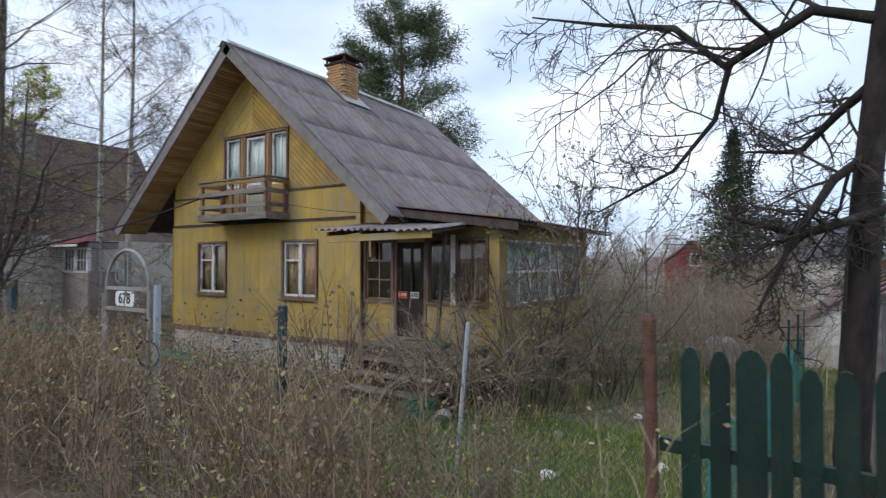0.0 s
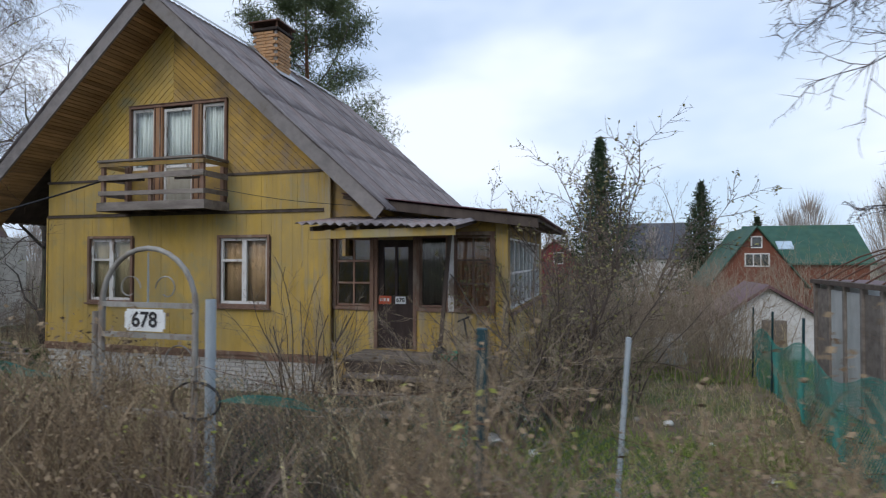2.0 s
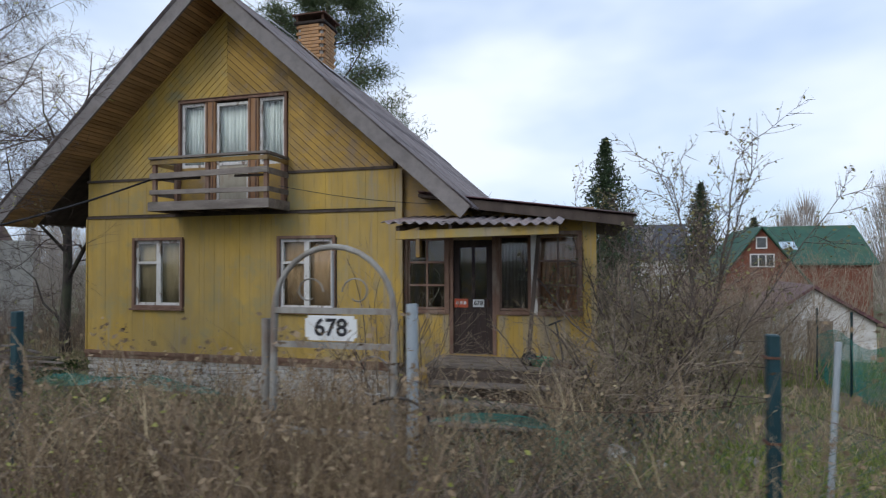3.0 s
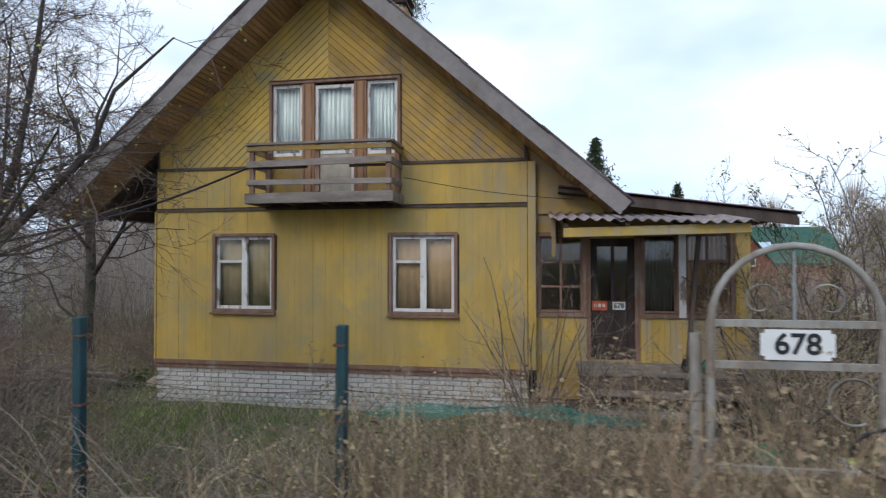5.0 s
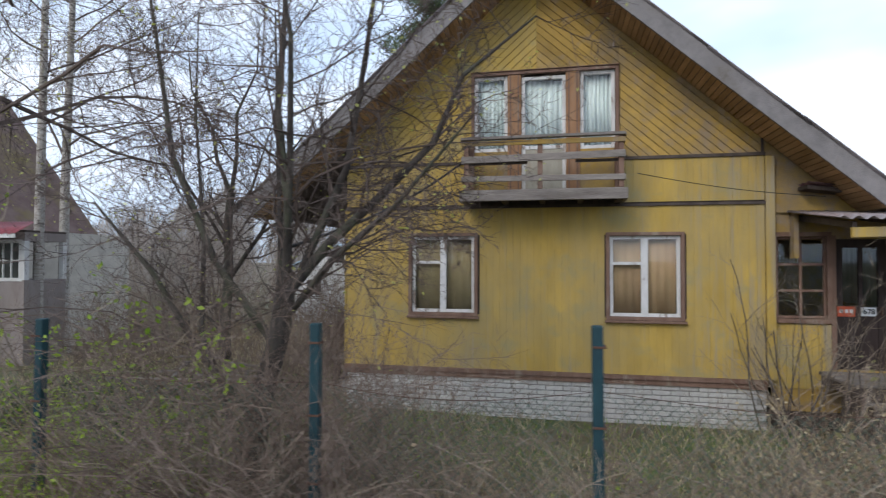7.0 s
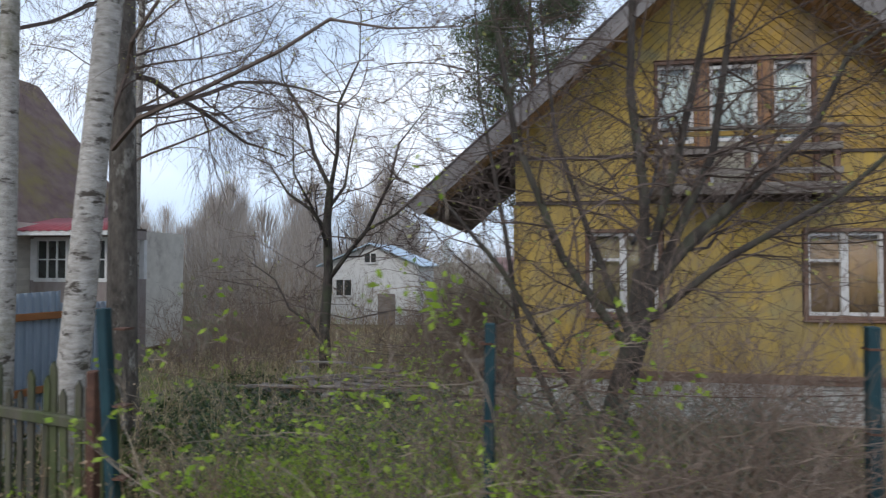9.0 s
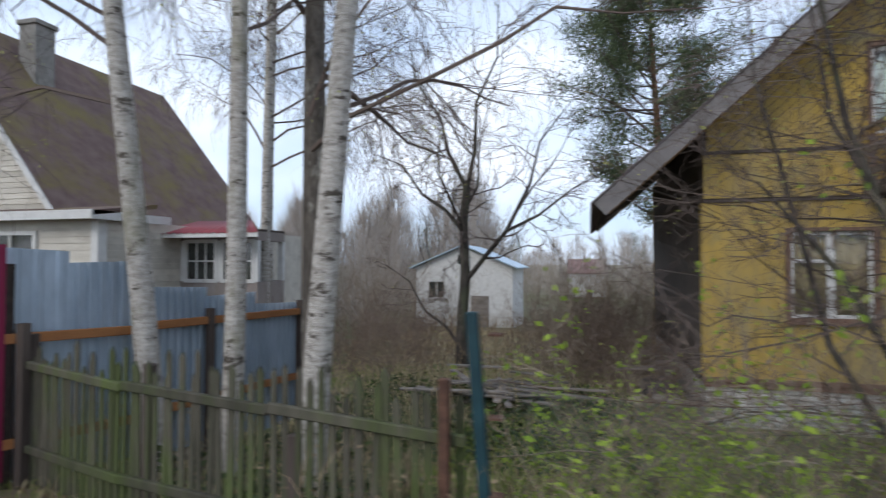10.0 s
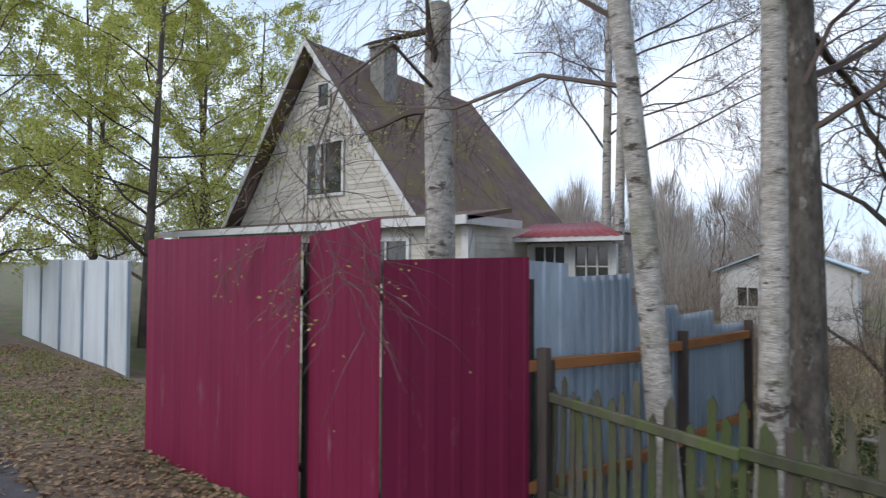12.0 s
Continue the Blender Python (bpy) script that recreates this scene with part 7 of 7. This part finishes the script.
# ---- weeds, grass, leaves ----
def scatter(n_, x0, x1, y0, y1, rng, keep=None):
    x, y = rng.uniform(x0, x1, n_), rng.uniform(y0, y1, n_)
    if keep:
        k = np.array([keep(a, b) for a, b in zip(x, y)])
        x, y = x[k], y[k]
    return np.stack([x, y, [gz(a, b) for a, b in zip(x, y)]], 1)


def clear(x, y):
    """Not in the house, on its steps or in the sheds."""
    return not (-0.1 < x < 9.6 and -0.05 < y < 7.0) and not (6.9 < x < 9.3 and -1.7 < y < 0.2) and not (14.3 < x < 17.2 and -2 < y < 2.6)


def stuff(name, label, category, v, f, mat):
    tagged(raw(name, v.tolist() if hasattr(v, "tolist") else v, f, mat), label, category, kind="stuff")


def weeds(name, label, roots, hlo, hhi, mat, rng, sidetw=9, fluff=9, width=0.009, lean=0.22, fl=0.022):
    n_ = len(roots)
    h = rng.uniform(hlo, hhi, n_)
    v1, f1, tip = blades(roots, h, lean, width, rng)
    t_ = rng.uniform(0.35, 0.98, (n_, sidetw))[..., None]
    base = (roots[:, None, :] * (1 - t_) + tip[:, None, :] * t_).reshape(-1, 3)
    v2, f2, tip2 = blades(base, np.repeat(h, sidetw) * rng.uniform(0.10, 0.26, n_ * sidetw), 0.75, width * 0.6, rng, 0.2)
    k = rng.integers(0, len(tip2), n_ * fluff)
    v3, f3 = flakes(tip2[k] + rng.normal(0, 0.02, (len(k), 3)), fl, rng, 0.7)
    v = np.concatenate([v1, v2, v3])
    f = f1 + [[i + len(v1) for i in q] for q in f2] + (f3 + len(v1) + len(v2)).tolist()
    stuff(name, label, "weeds", v, f, mat)


g1 = np.random.default_rng(71)


def tall_zone(x, y):
    d = noise.noise((x * 0.8, y * 0.8, 4.0))
    if not clear(x, y):
        return False
    if 10.0 < x < 13:
        return d > (0.4 if y > -5.4 else 0.22)
    if 7.2 < x and y > -4.0:
        return d > 0.3
    return d > -0.12


weeds("dry_weeds", "tall dry brown weeds along the fence", scatter(1500, 5.2, 13.0, -6.5, -4.2, g1, tall_zone), 0.7, 1.35, BROWN_STALK, g1)
weeds("dry_weeds", "pale dry stalks along the fence", scatter(900, 4.5, 13.2, -6.6, -3.6, g1, tall_zone), 0.6, 1.25, DRY_STALK, g1, 8, 8)
weeds("dry_weeds", "tall feathery weeds at the edge of the lane", scatter(420, 5.8, 12.8, -7.0, -6.2, g1, lambda x, y: noise.noise((x * 0.9, 1.0, 6.0)) > 0.02), 0.9, 1.5, BROWN_STALK, g1, 16, 26, 0.009, 0.2, 0.026)
weeds("dry_weeds", "dry brown weeds before the house", scatter(420, 5.5, 9.5, -4.2, -2.0, g1, tall_zone), 0.3, 0.75, BROWN_STALK, g1)
weeds("dry_weeds", "tangled dry shoots by the fence", scatter(900, -3.0, 5.2, -6.4, -4.6, g1, tall_zone), 0.3, 0.9, BROWN_STALK, g1, 9, 6)
weeds("dry_weeds", "dry stalks in the west plot", scatter(420, -6.5, -2.6, -4.5, 3.0, g1, tall_zone), 0.3, 0.8, DRY_STALK, g1)
weeds("dry_weeds", "brown weeds behind the west plot", scatter(1500, -9.0, -1.2, 2.5, 16.0, g1, lambda x, y: clear(x, y) and noise.noise((x * 0.6, y * 0.4, 8)) > -0.1), 0.4, 1.1, BROWN_STALK, g1, 8, 8, 0.014)
r1 = scatter(9000, -9.0, 0.0, 2.0, 16.0, g1, clear)
v, f, _ = blades(r1, g1.uniform(0.08, 0.3, len(r1)), 0.8, 0.02, g1, 0.5)
stuff("straw", "dry straw behind the west plot", "straw", v, f, STRAW)
weeds("dry_weeds", "dry weeds in the east gardens", scatter(1300, 8.5, 16, 3.0, 16.0, g1, lambda x, y: clear(x, y) and noise.noise((x * 0.5, y * 0.5, 2)) > 0.0), 0.5, 1.3, DRY_STALK, g1, 8, 8)
weeds("green_shoots", "fresh green shoots among the weeds", scatter(420, -3, 13, -6.2, -4.8, g1, clear), 0.2, 0.6, BUSH_LEAF, g1, 5, 10, 0.006, 0.3, 0.03)
r1 = scatter(9000, 9.2, 13.2, -6.2, -0.8, g1, clear)
v, f, _ = blades(r1, g1.uniform(0.06, 0.24, len(r1)), 0.5, 0.011, g1)
stuff("grass", "fresh green grass beside the path to the steps", "grass", v, f, GRASS)
r1 = scatter(9000, -3.2, 2.0, -5.6, -0.6, g1, clear)
v, f, _ = blades(r1, g1.uniform(0.06, 0.22, len(r1)), 0.5, 0.011, g1)
stuff("grass", "fresh green grass west of the house", "grass", v, f, GRASS)
weeds("green_shoots", "fresh green shoots under the leafing shrubs", scatter(420, -2.0, 0.9, -5.9, -4.6, g1, clear), 0.25, 0.75, BUSH_LEAF, g1, 6, 12, 0.006, 0.35, 0.032)
r1 = scatter(30000, -7.5, 15, -6.6, 4.0, g1, clear)
hh = np.array([0.05 + 0.11 * max(0.0, 0.55 + noise.noise((a * 0.7, b * 0.7, 9))) for a, b, _ in r1])
v, f, _ = blades(r1, hh, 0.5, 0.009, g1)
stuff("grass", "short green grass of the plot", "grass", v, f, GRASS)
r1 = scatter(26000, -7.5, 15, -6.7, 3.0, g1, lambda a, b: clear(a, b) and noise.noise((a * 0.6, b * 0.6, 5)) > -0.25)
v, f, _ = blades(r1, g1.uniform(0.08, 0.32, len(r1)), 0.9, 0.008, g1, 0.6)
stuff("straw", "flattened dry straw between the weeds", "straw", v, f, STRAW)
r1 = scatter(16000, -14, 15, -7.6, -4.0, g1, clear)
v, f = flakes(r1 + np.array([0, 0, 0.012]), 0.05, g1, 0.7, 0.9)
stuff("fallen_leaves", "dry brown fallen leaves", "leaves", v, f.tolist(), DEAD_LEAF)
r1 = scatter(17000, -22, -6.0, -7.3, -4.2, g1, lambda a, b: b < -5.6 or a < -11)
v, f = flakes(r1 + np.array([0, 0, 0.035]), 0.055, g1, 0.7, 0.9)
stuff("fallen_leaves", "dry brown leaves on the verge before the gate", "leaves", v, f.tolist(), DEAD_LEAF)
r1 = scatter(7000, -24, -11.0, -7.2, -4.2, g1, lambda a, b: noise.noise((a * 0.6, b * 0.6, 7)) > -0.05)
v, f, _ = blades(r1, g1.uniform(0.05, 0.14, len(r1)), 0.6, 0.012, g1)
stuff("grass", "short grass beside the lane", "grass", v, f, GRASS)
r1 = scatter(9000, -18, 15, -7.6, -6.4, g1, lambda a, b: noise.noise((a * 0.5, b * 0.5, 3)) > 0.1)
v, f, _ = blades(r1, g1.uniform(0.03, 0.10, len(r1)), 0.6, 0.008, g1)
stuff("grass", "patchy grass of the verge", "grass", v, f, GRASS)
r1 = scatter(14000, 9, 18, 3.5, 14, g1, clear)
v, f, _ = blades(r1, g1.uniform(0.05, 0.2, len(r1)), 0.6, 0.016, g1)
stuff("grass", "grass of the east gardens", "grass", v, f, GRASS)

r1 = scatter(9000, -5.6, -1.0, -5.0, 1.6, g1, lambda a, b: clear(a, b) and noise.noise((a * 0.7, b * 0.7, 11)) > -0.2)
r1[:, 2] += g1.uniform(0.01, 0.30, len(r1)) * g1.uniform(0.3, 1.0, len(r1))
v, f = flakes(r1, 0.075, g1, 0.7, 0.4)
stuff("ground_ivy", "dark green low growth under the birches", "undergrowth", v, f.tolist(), IVY)

# arching canes and long dry stems leaning through the fence
rc = random.Random(81)


def canes(name, label, n_, x0, x1, y0, y1, lo, hi, mat, r=0.004, bud=True):
    paths = []
    for _ in range(n_):
        x, y = rc.uniform(x0, x1), rc.uniform(y0, y1)
        if not clear(x, y):
            continue
        a = rc.uniform(0, 2 * math.pi)
        paths.append(sprout(rc, V((x, y, gz(x, y) - 0.05)), V((0.5 * math.cos(a), 0.5 * math.sin(a), 1)), rc.uniform(lo, hi), r * rc.uniform(0.7, 1.4), 9, 0.09, -0.11, 0.35))
    side = branch_out(rc, paths, 4, 0.22, 0.3, (30, 70), 0.1, 0.0, 0.6, 3, 0.0022)
    tagged(raw(name, *tubes(paths + side, 4), mat), label, "weeds", kind="stuff")


canes("dry_canes", "arching dry canes along the wire fence", 420, 0.3, 5.4, -6.2, -4.8, 0.7, 1.6, PALE_TWIG)
canes("dry_canes", "tangled brown canes along the wire fence", 420, 0.2, 5.4, -6.0, -4.4, 0.6, 1.5, THICKET)
canes("dry_canes", "long pale stems among the tall weeds", 420, 4.8, 10.6, -6.3, -4.0, 0.8, 1.6, PALE_TWIG)
canes("dry_canes", "brown stems among the tall weeds", 420, 4.8, 10.2, -6.1, -3.8, 0.7, 1.4, TWIG)
canes("dry_canes", "brown stems before the steps", 60, 6.0, 7.6, -3.4, -1.6, 0.5, 1.2, TWIG)

# ---- small things about the house ----
def lathe(bm, prof, seg=20, m=None):
    """A turned body from (radius, height) pairs."""
    rings = []
    for r, z in prof:
        rings.append([bm.verts.new((m or Matrix()) @ Vector((r * math.cos(2 * math.pi * k / seg), r * math.sin(2 * math.pi * k / seg), z))) for k in range(seg)])
    for a, b in zip(rings, rings[1:]):
        for k in range(seg):
            bm.faces.new((a[k], a[(k + 1) % seg], b[(k + 1) % seg], b[k]))
    return bm


pail = thing("pail", "white enamel pail lying on its side in the grass", "pail", at=(9.55, -1.95, gz(9.55, -1.95) + 0.14), rz=25)
part("body", lathe(bmesh.new(), [(0.005, 0.0), (0.10, 0.0), (0.13, 0.26), (0.138, 0.27), (0.126, 0.26), (0.096, 0.012), (0.005, 0.012)], 24, pose(0, 0, 0, 100, 0, 0)), PLATE_WHITE, pail, smooth=True)
hd = [(Vector((0.135 * math.cos(a), -0.26 - 0.1 * math.sin(a), 0.04 - 0.1 * math.sin(a))), 0.004) for a in [math.pi * k / 12 for k in range(13)]]
raw("handle", *tubes([hd], 5), RUST, pail, True)

NETGREEN = paint("green_plastic", (0.02, 0.22, 0.13), (0.04, 0.30, 0.19), 6, 0.45, 0.1)
basin = thing("basin", "green plastic basin on the porch deck", "basin", at=(8.62, -0.5, 0.875))
part("bowl", lathe(bmesh.new(), [(0.005, 0.0), (0.13, 0.0), (0.17, 0.10), (0.185, 0.105), (0.18, 0.11), (0.165, 0.10), (0.12, 0.012), (0.005, 0.012)], 24), NETGREEN, basin, smooth=True)
kettle = thing("kettle", "sooty black kettle on the porch deck", "kettle", at=(8.45, -0.45, 0.875))
part("body", lathe(bmesh.new(), [(0.005, 0), (0.11, 0), (0.125, 0.05), (0.10, 0.14), (0.05, 0.17), (0.02, 0.19), (0.005, 0.19)], 20), BLACK_PAINT, kettle, smooth=True)
raw("spout", *tubes([[(Vector((0.1, 0, 0.06)), 0.02), (Vector((0.16, 0, 0.11)), 0.014), (Vector((0.19, 0, 0.16)), 0.011)]], 8), BLACK_PAINT, kettle, True)
raw("handle", *tubes([[(Vector((0.09 * math.cos(a), 0, 0.15 + 0.1 * math.sin(a))), 0.007) for a in [math.pi * k / 10 for k in range(11)]]], 6), RUST, kettle, True)
crate = thing("crate", "green plastic crate beside the steps", "crate", at=(9.0, -1.75, gz(9.0, -1.75)), rz=12)
part("base", boxes((-0.2, -0.14, 0, 0.2, 0.14, 0.012)), NETGREEN, crate)
for k in range(4):
    z = 0.02 + k * 0.065
    part("slat", boxes((-0.2, -0.15, z, 0.2, -0.135, z + 0.045), (-0.2, 0.135, z, 0.2, 0.15, z + 0.045), (-0.2, -0.135, z, -0.188, 0.135, z + 0.045), (0.188, -0.135, z, 0.2, 0.135, z + 0.045)), NETGREEN, crate)
for x in (-0.19, 0.17):
    for y in (-0.14, 0.12):
        part("corner", boxes((x, y, 0.0, x + 0.02, y + 0.02, 0.27)), NETGREEN, crate)
walker = thing("push_cart", "rusty upright handcart frame leaning by the veranda wall", "cart", at=(8.95, -0.55, 0.87))
raw("pole", *tubes([[(Vector((0, 0, 0.05)), 0.018), (Vector((-0.12, 0.08, 0.62)), 0.015)]], 6), BLACK_PAINT, walker, True)
raw("grip", *tubes([[(Vector((-0.22, 0.08, 0.58)), 0.014), (Vector((-0.04, 0.09, 0.66)), 0.014)]], 6), BLACK_PAINT, walker, True)
part("foot", boxes((-0.12, -0.1, 0.0, 0.1, 0.1, 0.05), bev=0.01), RUST, walker)

# pale stones on the grass
for k in range(26):
    x, y = RNG.uniform(9.6, 12.9), RNG.uniform(-4.4, 0.5)
    r = RNG.uniform(0.03, 0.085)
    bm = bmesh.new()
    bmesh.ops.create_icosphere(bm, subdivisions=2, radius=r)
    for v_ in bm.verts:
        v_.co *= 1 + 0.35 * noise.noise(v_.co * (0.9 / r) + Vector((k, 0, 0)))
        v_.co.z *= 0.7
    st_ = part("stone", bm, CONCRETE if k % 3 else PLATE_WHITE, smooth=True)
    st_.location = (x, y, gz(x, y) + r * 0.3)
    tagged(st_, "pale weathered stone lying in the grass", "stone", "stones in the grass")

# heap of old boards and branches in the west plot
heap = thing("board_heap", "heap of rotting boards and branches on the ground", "heap", at=(-3.0, 0.6, gz(-3.0, 0.6)))
for k in range(26):
    a = RNG.uniform(-0.5, 0.5) + (1.57 if k % 6 == 0 else 0)
    x, y, z = RNG.uniform(-0.9, 0.9), RNG.uniform(-0.6, 0.6), 0.05 + 0.02 * k * RNG.random()
    l_ = RNG.uniform(0.5, 1.2)
    part("plank", beam(bmesh.new(), (x - l_ * math.cos(a), y - l_ * math.sin(a), z), (x + l_ * math.cos(a), y + l_ * math.sin(a), z + RNG.uniform(-0.04, 0.12)), RNG.uniform(0.06, 0.14), 0.025), GREYWOOD, heap)

# cable from the balcony to the west, and a thin one to the east
cab = thing("overhead_cable", "black cable slung from the balcony to a tree", "cable")
pts_ = []
for k in range(15):
    u = k / 14
    p = Vector((1.98, -0.62, 3.82)).lerp(Vector((1.0, -4.15, 2.5)), u)
    p.z -= 0.12 * math.sin(math.pi * u)
    pts_.append((p, 0.016))
raw("cable", *tubes([pts_], 6), BLACK_PAINT, cab, True)
cab2 = thing("overhead_cable", "thin cable along the house front", "cable")
raw("cable", *tubes([[(Vector((4.45, -0.6, 3.62)).lerp(Vector((6.9, -0.3, 3.28)), k / 8) - Vector((0, 0, 0.05 * math.sin(math.pi * k / 8))), 0.006) for k in range(9)]], 5), BLACK_PAINT, cab2, True)

# rubbish beside the west wall: a low bench, a black sack under it and pale sacks before it
bench = thing("low_bench", "low grey plank bench by the house wall", "bench", at=(-0.55, 1.9, gz(-0.55, 1.9)))
part("seat", boxes((-0.5, -0.16, 0.46, 0.45, 0.16, 0.50), bev=0.006), GREYWOOD, bench)
for x in (-0.42, 0.36):
    for y in (-0.13, 0.09):
        part("leg", boxes((x, y, 0.0, x + 0.05, y + 0.05, 0.46)), DARKWOOD, bench)


def lumpy(name, label, category, x, y, size, material, seed):
    """A slumped sack."""
    bm = bmesh.new()
    bmesh.ops.create_icosphere(bm, subdivisions=3, radius=1.0)
    for v_ in bm.verts:
        q = v_.co * 2.1 + Vector((seed, 0, 0))
        v_.co *= 1 + 0.30 * noise.noise(q) + 0.10 * noise.noise(q * 2.7)
        v_.co = Vector((v_.co.x * size[0], v_.co.y * size[1], max(-0.5, v_.co.z) * size[2]))
    ob = part(name, bm, material, smooth=True)
    ob.location = (x, y, gz(x, y) + 0.45 * size[2])
    tagged(ob, label, category)


BLACK_FILM = paint("black_plastic", (0.015, 0.016, 0.02), (0.04, 0.042, 0.05), 5, 0.35, 0.4)
lumpy("rubbish_sack", "black plastic sack slumped under the bench", "sack", -0.45, 1.75, (0.36, 0.24, 0.26), BLACK_FILM, 3)
lumpy("old_sack", "pale grey sack lying on the grass", "sack", -0.35, 1.15, (0.30, 0.2, 0.14), CONCRETE, 8)
lumpy("old_sack", "faded yellowish sack lying on the grass", "sack", -0.8, 1.1, (0.2, 0.16, 0.12), DULL_PANEL, 12)
